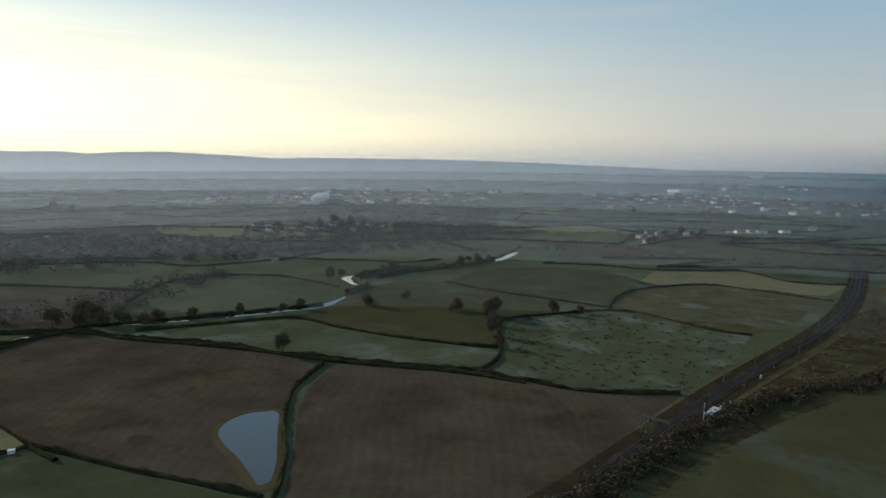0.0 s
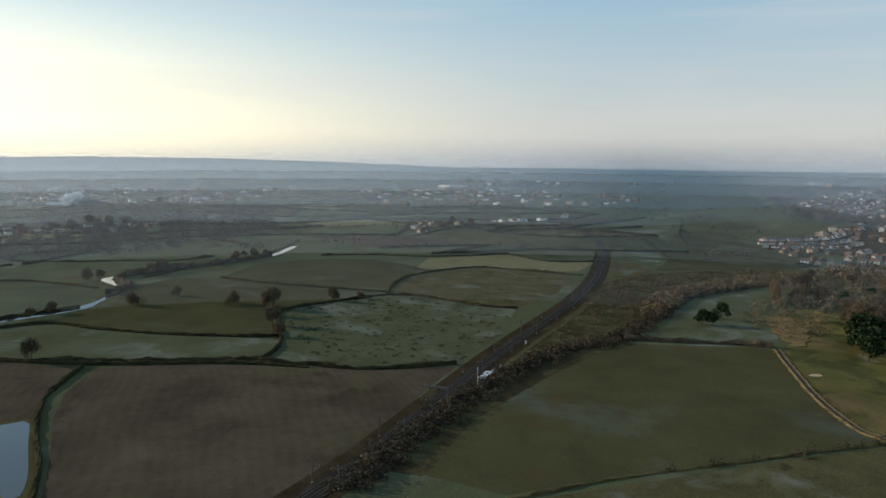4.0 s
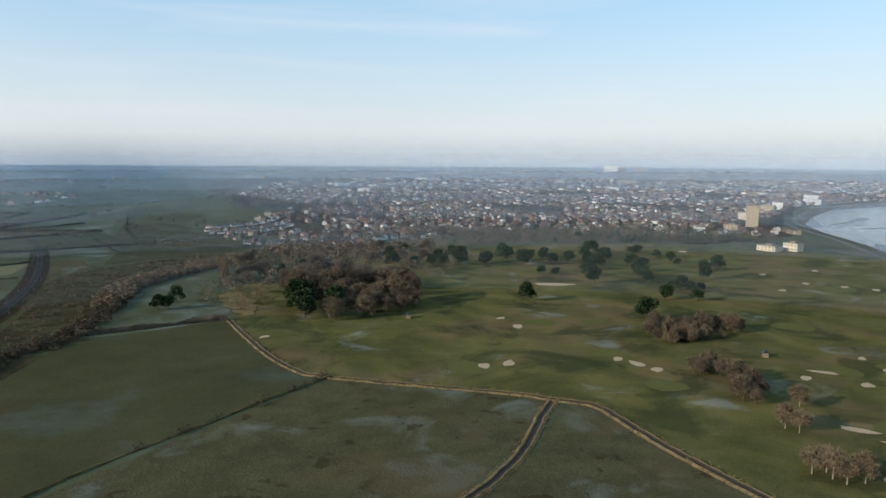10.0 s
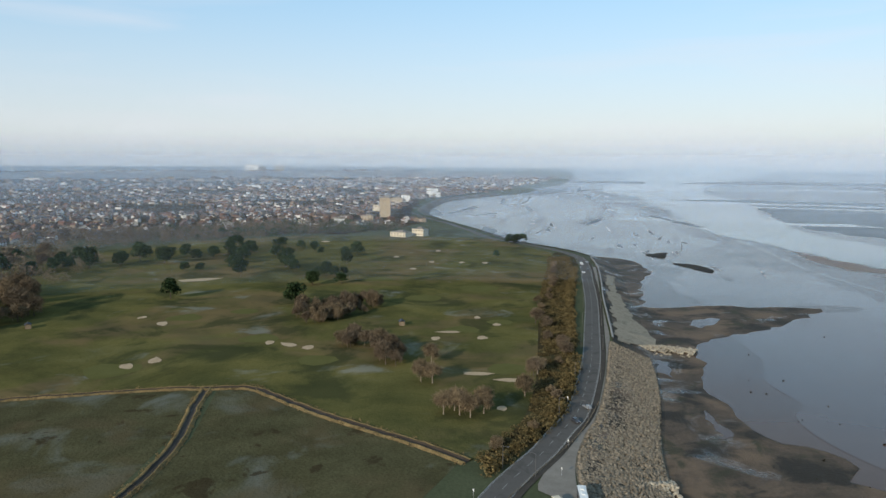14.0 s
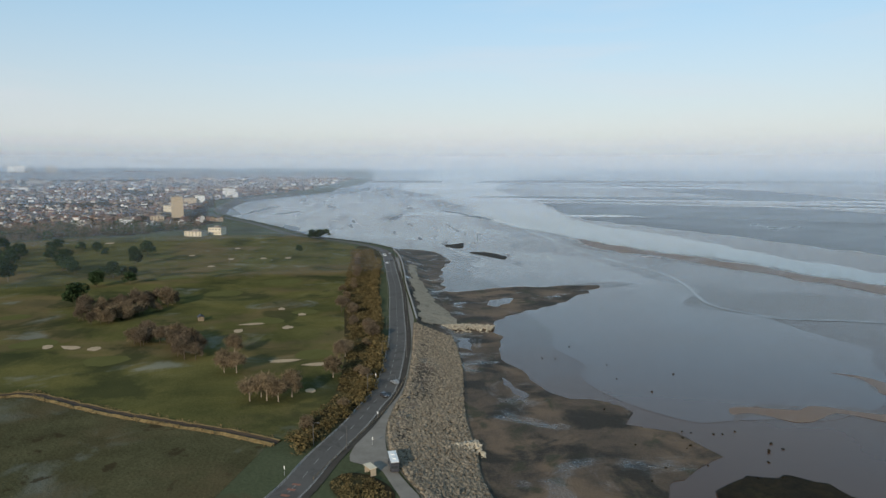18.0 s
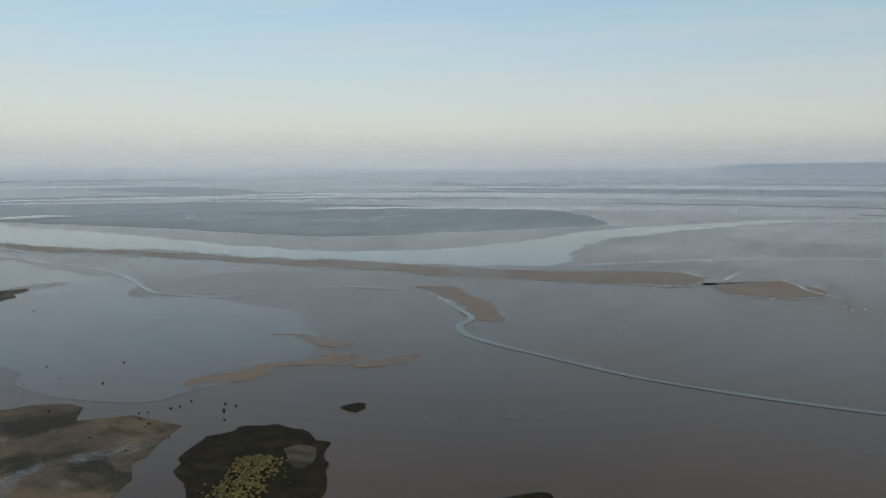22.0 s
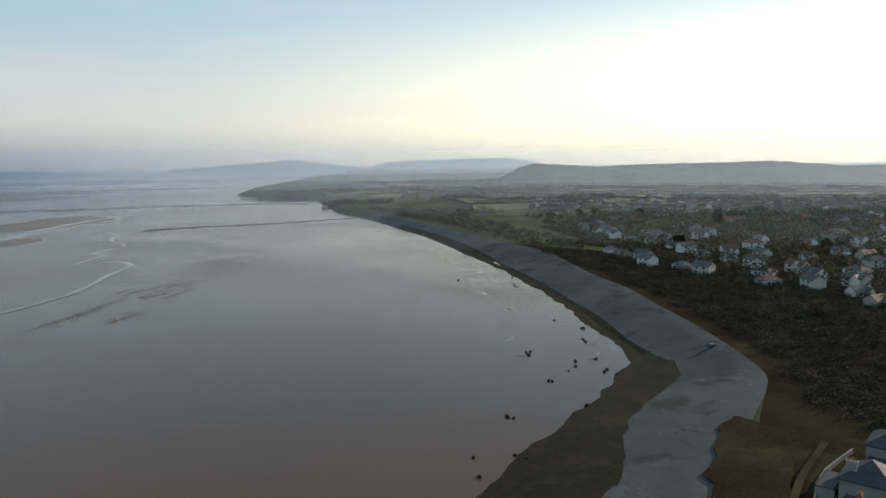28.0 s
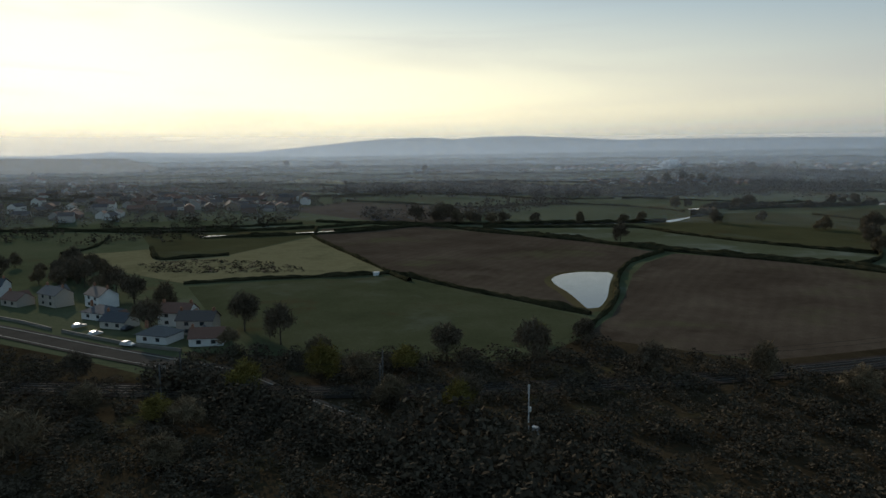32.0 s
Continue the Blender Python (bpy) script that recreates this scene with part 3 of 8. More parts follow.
def patch(name, points, material, label, category, lift=0.06, step=6.0, soft=True, z=None, kind="structure", ragged=0.0, bowl=0.0):
    """A piece of ground with an outline of its own, laid on the sheet below it."""
    closed = list(points) + [points[0]]
    line = curve(closed, step)[:-1] if soft else np.vstack([np.linspace(a, b, max(2, int(math.dist(a, b) / step)), endpoint=False) for a, b in zip(closed[:-1], closed[1:])])
    if ragged:
        line = line + np.array([[noise.noise((p[0] / (ragged * 4), p[1] / (ragged * 4), k)) for k in (1.5, 7.5)] for p in line]) * ragged * 2.2
    h = (ground_z(line[:, 0], line[:, 1]) if z is None else z + far_rise(line[:, 0], line[:, 1])) + lift
    bm = bmesh.new()
    vs = [bm.verts.new((x, y, zz)) for (x, y), zz in zip(line, h)]
    es = [bm.edges.new((a, b)) for a, b in zip(vs, vs[1:] + vs[:1])]
    bmesh.ops.triangle_fill(bm, use_beauty=True, edges=es)
    for f in bm.faces:
        if f.normal.z < 0:
            f.normal_flip()
    me = bpy.data.meshes.new(name)
    bm.to_mesh(me)
    bm.free()
    me.materials.append(material)
    return tagged(new(name, me), label, category, kind=kind)

# ---- ground, tidal flat and fields ----
radii = np.concatenate([[0.5], np.geomspace(12, 4880, 230)])
x, y = polar(radii, np.arange(0, 360, 0.4))
z = ground_z(x.ravel(), y.ravel())
tagged(new("ground", mesh("ground", np.column_stack([x.ravel(), y.ravel(), z]), grid_faces(*x.shape, closed=True), M_LAND, True)), "dull green winter pasture reaching to the horizon", "ground", kind="structure")

radii = np.geomspace(20, 4900, 120)
x, y = polar(radii, np.linspace(80, 262, 260))
z = far_rise(x.ravel(), y.ravel())
tagged(new("tidal_flat", mesh("tidal_flat", np.column_stack([x.ravel(), y.ravel(), z]), grid_faces(*x.shape), M_FLAT, True)), "wet grey-brown tidal sand flat at low tide", "tidal flat", kind="structure")


def flat(points, material, label, name="sand_bank", lift=0.05, ragged=0.0, step=8.0):
    if material is M_BROWN:
        # A thinner, wetter fringe round a drained bank.
        c = np.mean(points, 0)
        fringe = [tuple(c + (np.array(q) - c) * 1.1) for q in points]
        patch(name, fringe, M_WRINKLE, "wet fringe of a drained sand bank", "sand bank", lift - 0.03, step, True, 0.0, "structure", ragged * 1.8)
    return patch(name, points, material, label, "sand bank", lift, step, True, 0.0, "structure", ragged)


RIVER_NORTH = [(1891, -724), (1356, -580), (1059, -505), (945, -498), (824, -515), (640, -508), (520, -510), (422, -530), (362, -600), (335, -689), (315, -837), (280, -938), (179, -1115), (110, -1190), (-73, -1289), (-315, -1395), (-700, -1600)]
RIVER_SOUTH = [(-690, -1540), (-299, -1330), (-70, -1240), (103, -1140), (164, -1040), (240, -850), (262, -700), (225, -560), (299, -502), (390, -478), (481, -452), (584, -438), (688, -403), (805, -388), (935, -374), (1103, -369), (1411, -419), (2077, -505), (2503, -483), (3300, -700), (4850, -1300), (4700, -2000), (3300, -1200), (2500, -830)]
flat(RIVER_NORTH + RIVER_SOUTH, M_WATER, "bright calm river channel winding through the sands", "water", 0.16, 5)
flat([(1887, -745), (1700, -877), (1422, -1027), (1166, -1113), (840, -1170), (520, -1190), (340, -960), (420, -800), (521, -640), (652, -600), (814, -590), (978, -556), (1117, -527), (1393, -600)], M_DARKBANK, "dark grey rippled sand bank beside the river", ragged=9, lift=0.06)
flat([(822, -377), (688, -397), (577, -429), (480, -445), (386, -469), (251, -504), (150, -554), (104, -545), (118, -500), (189, -474), (273, -455), (364, -440), (445, -425), (542, -402), (621, -388), (690, -364)], M_BROWN, "long warm-brown drained sand bank", ragged=5, lift=0.16)
flat([(92, -520), (55, -560), (36, -540), (30, -500), (77, -486)], M_BROWN, "small warm-brown sand bank", ragged=6, lift=0.16)
flat([(262, -400), (232, -407), (205, -389), (172, -355), (160, -337), (178, -336), (201, -360), (231, -384)], M_BROWN, "brown sand spit at a creek bend", ragged=5, lift=0.12)
flat([(242, -250), (227, -259), (206, -257), (203, -263), (197, -247), (212, -246), (228, -252)], M_BROWN, "thin brown sand ridge", ragged=2, lift=0.12, step=3)
for ring in ([(203, -173), (201, -194), (195, -214), (183, -228), (184, -236), (183, -241), (192, -238), (201, -220), (210, -199), (208, -177)], [(181, -229), (171, -244), (168, -254), (160, -247), (163, -236), (172, -227)]):
    flat(ring, M_BROWN, "thin brown sand streak", ragged=4, lift=0.11, step=3)
flat([(-210, -623), (-272, -662), (-375, -734), (-461, -690), (-444, -631), (-371, -613), (-279, -606)], M_BROWN, "reddish-brown sand bank", ragged=10, lift=0.16)
flat([(-427, -737), (-536, -825), (-690, -900), (-660, -780), (-521, -740)], M_BROWN, "reddish-brown sand bank", ragged=16, lift=0.16)
flat([(-620, -1850), (-730, -1940), (-850, -1880), (-835, -1690), (-717, -1660)], M_WEED, "dark low islet in the bay", "islet", 0.8, 10)
flat([(1100, -1300), (1700, -1250), (2600, -1400), (2400, -1600), (1300, -1480)], M_DARKBANK, "dark grey rippled sand bank far out", ragged=30, lift=0.06)
flat([(-900, -1500), (-1200, -1500), (-1700, -2300), (-1200, -2400)], M_BROWN, "dun sand bank far out", ragged=30, lift=0.06)
flat([(300, -2000), (1200, -2100), (1500, -2400), (500, -2500), (-300, -2300)], M_DARKBANK, "dark grey rippled sand bank far out", ragged=40, lift=0.06)
g = np.random.default_rng(12)
for k in range(56):
    a, d = math.radians(g.uniform(104, 222)), 1300 + 3200 * g.random() ** 1.2
    half, deep = g.uniform(0.12, 0.55), g.uniform(0.010, 0.034)
    ring = [(d * (1 + deep * math.sin(t) * (1 + 0.3 * math.sin(3 * t))) * math.sin(a + half * math.cos(t)), d * (1 + deep * math.sin(t)) * math.cos(a + half * math.cos(t))) for t in np.linspace(0, 2 * math.pi, 15)[:-1]]
    flat(ring, (M_DARKBANK, M_WATER)[k % 2], ("dark wet sand bank far out in the bay", "shining shallow pool far out in the bay")[k % 2], ("sand_bank", "water")[k % 2], 0.10 + 0.004 * k, 14, 24)
# Standing water on the near sands.
flat([(640, -190), (540, -165), (500, -190), (492, -255), (470, -262), (415, -190), (372, -140), (310, -122), (262, -128), (222, -150), (196, -200), (205, -240), (262, -290), (345, -285), (390, -278), (470, -300), (560, -305), (660, -310), (720, -260), (700, -210)], M_FILM, "sheet of standing water over sand", "water", 0.07, 16, 5)
flat([(800, -170), (900, -100), (1050, -70), (1250, -20), (1500, 20), (1750, 0), (1950, -90), (2150, -220), (1800, -330), (1400, -360), (1050, -330), (850, -300), (740, -260)], M_FILM, "sheet of standing water over sand", "water", 0.07, 16, 5)
for pts in ([(900, -52), (1040, -30), (1100, -44), (960, -66)], [(1250, 40), (1420, 68), (1600, 60), (1420, 44)], [(2200, -150), (2700, -300), (2900, -420), (2400, -330)]):
    flat(pts, M_DARKBANK, "dark mussel bed on the sands", "mud_bank", 0.14, 12, 4)


def creek(points, wide, label, lift=0.17):
    line = curve(points, 5.0)
    w = wide * (0.75 + 0.5 * np.array([noise.noise((p[0] / 40, p[1] / 40, 3)) for p in line]))
    n = sides(line)
    p = np.hstack([line - n * w[:, None], line, line + n * w[:, None]]).reshape(-1, 2)
    me = mesh("creek", np.column_stack([p, far_rise(p[:, 0], p[:, 1]) + lift]), grid_faces(len(line), 3), M_CREEK)
    tagged(new("water", me), label, "creek", kind="structure")


creek([(940, -365), (816, -351), (693, -333), (618, -330), (536, -332), (474, -321), (397, -291), (359, -297), (343, -306), (324, -346), (298, -376), (266, -383), (229, -376), (207, -358), (180, -335), (176, -315), (162, -300), (139, -291), (108, -284), (60, -275), (-7, -279), (-41, -290), (-77, -291), (-102, -295), (-128, -312), (-165, -321), (-219, -328), (-272, -345), (-323, -379), (-362, -404), (-372, -430), (-352, -445), (-395, -470), (-405, -492), (-450, -510), (-479, -560), (-520, -600), (-545, -640), (-590, -650), (-638, -680), (-764, -770), (-862, -831)], 2.3, "thin shining creek meandering over sand")
creek([(215, -552), (166, -605), (101, -666), (-50, -760), (-140, -800), (-234, -822), (-350, -865), (-479, -943), (-640, -1060)], 5.0, "thin shining side channel")
creek([(-310, -560), (-365, -584), (-420, -651), (-564, -730), (-690, -790)], 4.5, "thin shining side channel")
creek([(-362, -404), (-345, -420), (-310, -445), (-270, -470)], 1.5, "narrow creek")
creek([(-150, -545), (-180, -600), (-230, -640)], 2.0, "narrow creek")
creek([(129, -572), (95, -534), (87, -586), (51, -555), (36, -525), (15, -506)], 2.0, "narrow braided creek")
creek([(-101, -686), (-129, -647), (-145, -600)], 3.0, "narrow creek")
creek([(-329, -435), (-334, -398), (-342, -388)], 1.2, "narrow creek")
creek([(-570, -580), (-624, -536), (-680, -501), (-761, -459)], 2.0, "narrow drain across the sands")
creek([(-449, -677), (-572, -760), (-708, -828), (-856, -875), (-1010, -897)], 6.0, "shining channel along a sand bank")

# Causeway and feathered ripples on the near sands.
line = curve([(-563, -613), (-619, -587), (-678, -541), (-745, -504), (-811, -478), (-860, -462)], 6)
v, f = ribbon(line, 3.5, 3.5, 0.35, 0.0, 3)
tagged(new("mud_bank", mesh("mud_bank", v, f, M_MUD)), "low dark stony causeway running out over the sand", "causeway", kind="structure")
g = np.random.default_rng(31)
for k in range(48):
    u = g.random()
    cx, cy = -225 - 190 * u + g.normal() * 16, -285 - 95 * u + 26 * g.random()
    long, wide, turn = g.uniform(6, 20), g.uniform(0.3, 0.8), math.radians(g.normal(8, 7))
    ring = [(cx + long * math.cos(t) * math.cos(turn) - wide * math.sin(t) * math.sin(turn), cy + long * math.cos(t) * math.sin(turn) + (wide * math.sin(t) + 1.5 * math.sin(2 * math.cos(t) + k)) * math.cos(turn)) for t in np.linspace(0, 2 * math.pi, 11)[:-1]]
    flat(ring, M_WRINKLE, "thin dark ripple ridge on the sand", "sand_ridge", 0.10 + 0.001 * k, 0.5, 3.0)
g = np.random.default_rng(57)
BEDS = [(x, y, g.uniform(10, 40), g.uniform(0.6, 2.2), -0.12) for x, y in strew([(560, -185), (760, -190), (900, -120), (1050, -90), (1250, -40), (1500, 0), (1000, -300), (640, -310)], 40, 58)] + [(x, y, g.uniform(40, 150), g.uniform(3, 9), -0.2) for x, y in strew([(1200, -20), (1600, 40), (2100, -80), (2900, -460), (2300, -460), (1500, -330), (1150, -250)], 40, 59)] + [(2994, -420, 330, 22, -0.15), (2700, -330, 260, 16, -0.3), (1650, -420, 240, 26, 0.1), (1250, -370, 130, 12, 0.05)]
for k, (x, y, long, wide, turn) in enumerate(BEDS):
    turn += g.normal() * 0.12
    ring = [(x + long * math.cos(t) * math.cos(turn) - wide * (1 + 0.5 * math.sin(2 * t + k)) * math.sin(t) * math.sin(turn), y + long * math.cos(t) * math.sin(turn) + wide * (1 + 0.5 * math.sin(2 * t + k)) * math.sin(t) * math.cos(turn)) for t in np.linspace(0, 2 * math.pi, 13)[:-1]]
    flat(ring, (M_WRINKLE, M_DARKBANK)[k % 2], "dark mussel bed on the sands", "mud_bank", 0.13 + 0.002 * k, min(wide, 6), 6.0)
edge = curve([(-235, -44), (-276, -54), (-303, -68), (-336, -90), (-376, -118), (-431, -156), (-503, -214), (-600, -300)], 1.0)
away = sides(edge)
for k in range(90):
    i = int(g.integers(4, len(edge) - 4))
    reach = 3 + 34 * g.random() ** 1.8
    x, y = edge[i] + (-away[i] if off_shore(*(edge[i] - away[i] * 20)) < off_shore(*edge[i]) else away[i]) * reach
    t0 = edge[i + 3] - edge[i - 3]
    turn, long, wide = math.atan2(t0[1], t0[0]) + g.normal() * 0.3, g.uniform(1.5, 6.5), g.uniform(0.25, 0.8)
    ring = [(x + long * math.cos(t) * math.cos(turn) - wide * math.sin(t) * math.sin(turn), y + long * math.cos(t) * math.sin(turn) + wide * math.sin(t) * math.cos(turn)) for t in np.linspace(0, 2 * math.pi, 9)[:-1]]
    flat(ring, (M_WRINKLE, M_WATER, M_WEED)[k % 3 if reach < 14 else k % 2], ("low ripple ridge near the beach", "glinting puddle near the beach", "weed-grown stone near the beach")[k % 3 if reach < 14 else k % 2], ("sand_ridge", "pool", "weed_bed")[k % 3 if reach < 14 else k % 2], 0.10 + 0.001 * k, 0.7, 1.2)

# Shore: mud, weed and shingle.
line = curve(SHORE_WEST[5:], 6)
v, f = ribbon(line, 26, 1.0, 0.3, None, 9)
tagged(new("foreshore", mesh("foreshore", v, f, M_MUD, True)), "brown muddy foreshore below the sea wall", "beach", kind="structure")
line = curve([(900, -62), (1006, -32), (1113, -1), (1246, 45), (1403, 81), (1586, 82), (1857, 58), (2063, -23)], 10)
v, f = ribbon(line, 2, 22, 0.12, None, 6)
tagged(new("sand_beach", mesh("sand_beach", v, f, M_SHINGLE, True)), "narrow grey beach under the promenade", "beach", kind="structure")
patch("mud_bank", [(760, -150), (718, -180), (646, -178), (590, -160), (530, -145), (480, -135), (486, -170), (484, -215), (478, -252), (451, -229), (411, -182), (393, -152), (366, -133), (334, -124), (302, -115), (268, -116), (241, -123), (228, -138), (207, -134), (194, -142), (177, -144), (164, -128), (150, -105), (120, -85), (60, -75), (0, -70), (0, -45), (100, -50), (160, -58), (250, -70), (370, -94), (500, -112), (640, -134), (740, -140)], M_MUD, "brown weed-strewn mud shore", "mud", 0.09, 6, True, 0.0, ragged=3)
for pts in ([(775, -205), (790, -232), (770, -228), (740, -215)], [(705, -214), (699, -235), (662, -241), (640, -232), (668, -222)], [(700, -150), (660, -150), (600, -140), (560, -132), (600, -128), (690, -140)], [(146, -187), (144, -191), (137, -190), (139, -186)]):
    patch("weed_bed", pts, M_WEED, "dark seaweed bed on the mud", "seaweed", 0.30, 2.5, True, 0.0, ragged=2)
patch("weed_bed", [(148, -122), (157, -132), (160, -144), (157, -156), (149, -162), (137, -163), (125, -159), (116, -150), (108, -138), (100, -125), (90, -100), (82, -70), (105, -66), (120, -100), (128, -114), (138, -120)], M_WEED, "black weed skirt round a stone groyne", "seaweed", 0.32, 3, True, 0.0, ragged=1.5)
for pts in ([(240, -100), (256, -104), (272, -106), (258, -109), (244, -106)], [(420, -150), (440, -170), (448, -166), (430, -147)], [(318, -105), (340, -110), (346, -107), (330, -102)]):
    patch("pool", pts, M_FLAT, "shallow pool left on the mud", "pool", 0.14, 2.5, True, 0.0, ragged=2)
patch("weed_bed", [(70, -155), (58, -164), (40, -160), (30, -140), (45, -130), (65, -142)], M_WEED, "black weed bed on the sand", "seaweed", 0.3, 3, True, 0.0, ragged=2)
patch("pool", [(134, -150), (132, -155), (126, -155), (120, -147), (122, -142)], M_MUD, "silted tide pool among weed", "pool", 0.36, 2, True, 0.0)
beach_top = [(-131, -5), (-152, -6), (-193, -1), (-213, 1), (-229, 0), (-250, -8), (-282, -23), (-322, -45), (-354, -62), (-398, -92), (-440, -116), (-480, -140), (-512, -172), (-555, -218), (-610, -268), (-690, -345), (-790, -455)]
line = curve([(80, -33), (0, -28), (-60, -22)] + beach_top, 4)
v, f = ribbon(line, 64, 2, 0.5, None, 18)
tagged(new("shingle_beach", mesh("shingle_beach", v, f, M_SHINGLE, True)), "pale grey shingle beach curving along the shore", "beach", kind="structure")
outer = curve([(-60, -54), (-136, -46), (-149, -45), (-162, -44), (-182, -41), (-207, -38), (-232, -36), (-255, -37), (-274, -47), (-299, -62), (-336, -83), (-376, -110), (-431, -149), (-503, -207), (-600, -287), (-686, -370)], 2.0)
inner = curve([(-60, -30), (-143, -24), (-160, -25), (-181, -28), (-200, -27), (-223, -22), (-241, -19), (-249, -28), (-277, -46), (-317, -68), (-386, -113), (-442, -153), (-491, -188), (-590, -268), (-712, -385)], 2.0)
k = np.linspace(0, 1, 420)
outer, inner = (np.column_stack([np.interp(k, np.linspace(0, 1, len(q)), q[:, c]) for c in (0, 1)]) for q in (outer, inner))
near_edge = np.array([np.argmin(np.hypot(*(inner - p).T)) for p in outer])
inner = inner[np.maximum.accumulate(near_edge)]
away = sides(outer)
wave1 = np.array([noise.noise((p[0] / 14, p[1] / 14, 1)) + 0.5 * noise.noise((p[0] / 5, p[1] / 5, 4)) for p in outer])
wave2 = np.array([noise.noise((p[0] / 7, p[1] / 7, 8)) for p in outer])
rows = [outer - away * (16 + 0 * wave1)[:, None], outer - away * (2.5 + 2.5 * wave1)[:, None], outer, outer + (inner - outer) * 0.5, outer + (inner - outer) * (1.0 + 0.12 * wave2)[:, None]]
sea_side = off_shore(rows[0][:, 0], rows[0][:, 1]).mean() < off_shore(outer[:, 0], outer[:, 1]).mean()
if not sea_side:
    rows[0], rows[1] = outer + away * 16, outer + away * (2.5 + 2.5 * wave1)[:, None]
p = np.stack(rows, 1).reshape(-1, 2)
h = ground_z(p[:, 0], p[:, 1]) + 0.62
h = h.reshape(-1, 5)
h[:, 0] = -0.6
h[:, 1] = 0.06
h[:, 2] = np.maximum(h[:, 2], 0.25)
tagged(new("weed_bed", mesh("weed_bed", np.column_stack([p, h.ravel()]), grid_faces(len(outer), 5), M_WEED)), "dark weedy foot of the shingle beach", "seaweed", kind="structure")
patch("pool", [(-241, -28), (-236, -27), (-229, -30), (-234, -34), (-243, -33)], M_WATER, "tide pool at the foot of the beach", "pool", 0.45, 2, True, 0.0)
patch("grass_bank", [(-110, -2), (-141, -5), (-150, -7), (-165, -7), (-187, -5), (-181, 3), (-169, 7), (-150, 9), (-120, 12)], M_SCRUB_FLOOR, "rough dull grass above the beach", "grass", 0.9, 3, ragged=1.2)


def field(points, material, label, lift=0.06, soft=False):
    return patch("field", points, material, label, "field", lift, 14, soft)


field([(-164, 275), (-110, 254), (-61, 237), (-66, 270), (-74, 330), (-75, 355), (-68, 396), (-127, 430), (-201, 447), (-244, 460), (-300, 405), (-285, 376), (-200, 304)], M_SOIL, "brown ploughed field round a pond")
PLOUGH_B = [(-54, 235), (-58, 270), (-66, 320), (-68, 355), (-61, 395), (-26, 394), (45, 369), (92, 351), (120, 348), (70, 283), (30, 235), (5, 203), (-55, 203)]
field(PLOUGH_B, M_SOIL, "brown ploughed field with curving furrows")
field([(-222, 210), (-201, 236), (-162, 272), (-94, 244), (-63, 231), (-58, 203), (-75, 176), (-105, 152), (-133, 150), (-170, 172)], M_GREEN, "dark green pasture beside the railway")
field([(-350, 243), (-334, 262), (-326, 279), (-293, 255), (-282, 265), (-271, 282), (-279, 368), (-200, 304), (-165, 274), (-206, 240), (-229, 215), (-286, 224)], M_YELLOW, "pale straw-coloured field with dark tussocks")
field([(-326, 281), (-293, 258), (-282, 268), (-272, 285), (-283, 370), (-306, 404), (-386, 324)], M_FROST2, "pale frosted pasture")
field([(-205, 465), (-160, 490), (-109, 512), (-72, 487), (-31, 462), (28, 440), (35, 428), (27, 403), (6, 393), (-60, 409), (-127, 434), (-200, 451)], M_FROST, "frosted pasture between two hedges")
field([(-109, 516), (-90, 560), (-70, 640), (-40, 690), (4, 683), (59, 627), (130, 563), (40, 507), (36, 448), (-1, 453), (-72, 491)], M_FROST2, "green pasture with light frost")
field([(44, 520), (72, 534), (132, 559), (154, 550), (192, 495), (212, 480), (170, 405), (124, 357), (92, 355), (45, 374), (38, 420)], M_FROST, "rough marshy pasture with dark rush clumps")
field([(134, 563), (152, 609), (177, 651), (215, 675), (253, 688), (280, 674), (330, 612), (270, 530), (216, 484), (176, 525)], M_ROUGH, "rough brown-green pasture")
field([(4, 687), (59, 631), (135, 575), (150, 611), (177, 655), (213, 679), (172, 780), (116, 800), (40, 770)], M_FROST2, "green pasture with light frost")
field([(190, 690), (215, 680), (253, 692), (315, 650), (350, 640), (400, 695), (353, 712), (332, 780), (231, 775)], M_YELLOW, "yellow-green grass field")
field([(-244, 526), (-253, 591), (-250, 647), (-234, 671), (-204, 698), (-158, 695), (-118, 656), (-93, 610), (-122, 541), (-214, 492)], M_GREEN, "rounded green field above the canal")
field([(-420, 600), (-335, 609), (-262, 605), (-248, 526), (-240, 490), (-270, 460), (-420, 500)], M_SOIL, "dull brown pasture")
field([(-450, 710), (-326, 760), (-266, 748), (-250, 652), (-258, 612), (-335, 613), (-430, 610)], M_ROUGH, "dull brown-green pasture")
F_A = [(88, 203), (66, 226), (95, 262), (128, 292), (165, 322), (205, 350), (238, 366), (270, 354), (304, 338), (313, 328), (294, 299), (266, 253), (250, 220), (250, 203), (182, 204)]
field(F_A, M_FROST2, "broad green field with thin frost")
field([(88, 197), (182, 199), (250, 198), (255, 181), (268, 133), (273, 99), (222, 90), (177, 89), (120, 110), (80, 150)], M_ROUGH, "rough grazing marsh with frosty hollows")
field([(272, 92), (274, 79), (264, 66), (248, 48), (233, 28), (204, -8), (160, 10), (120, 50), (130, 80), (177, 82), (222, 83)], M_ROUGH, "triangular rough green field")
field([(236, 368), (286, 410), (359, 466), (397, 483), (438, 491), (437, 470), (400, 432), (375, 411), (338, 355), (315, 334), (287, 345), (255, 357)], M_FROST, "frosted pasture with a pair of pines", 0.09)
field([(521, 899), (623, 1003), (757, 1062), (600, 860), (480, 689), (425, 635), (376, 598), (432, 719)], M_FROST, "frosted pasture beside the railway", 0.07)
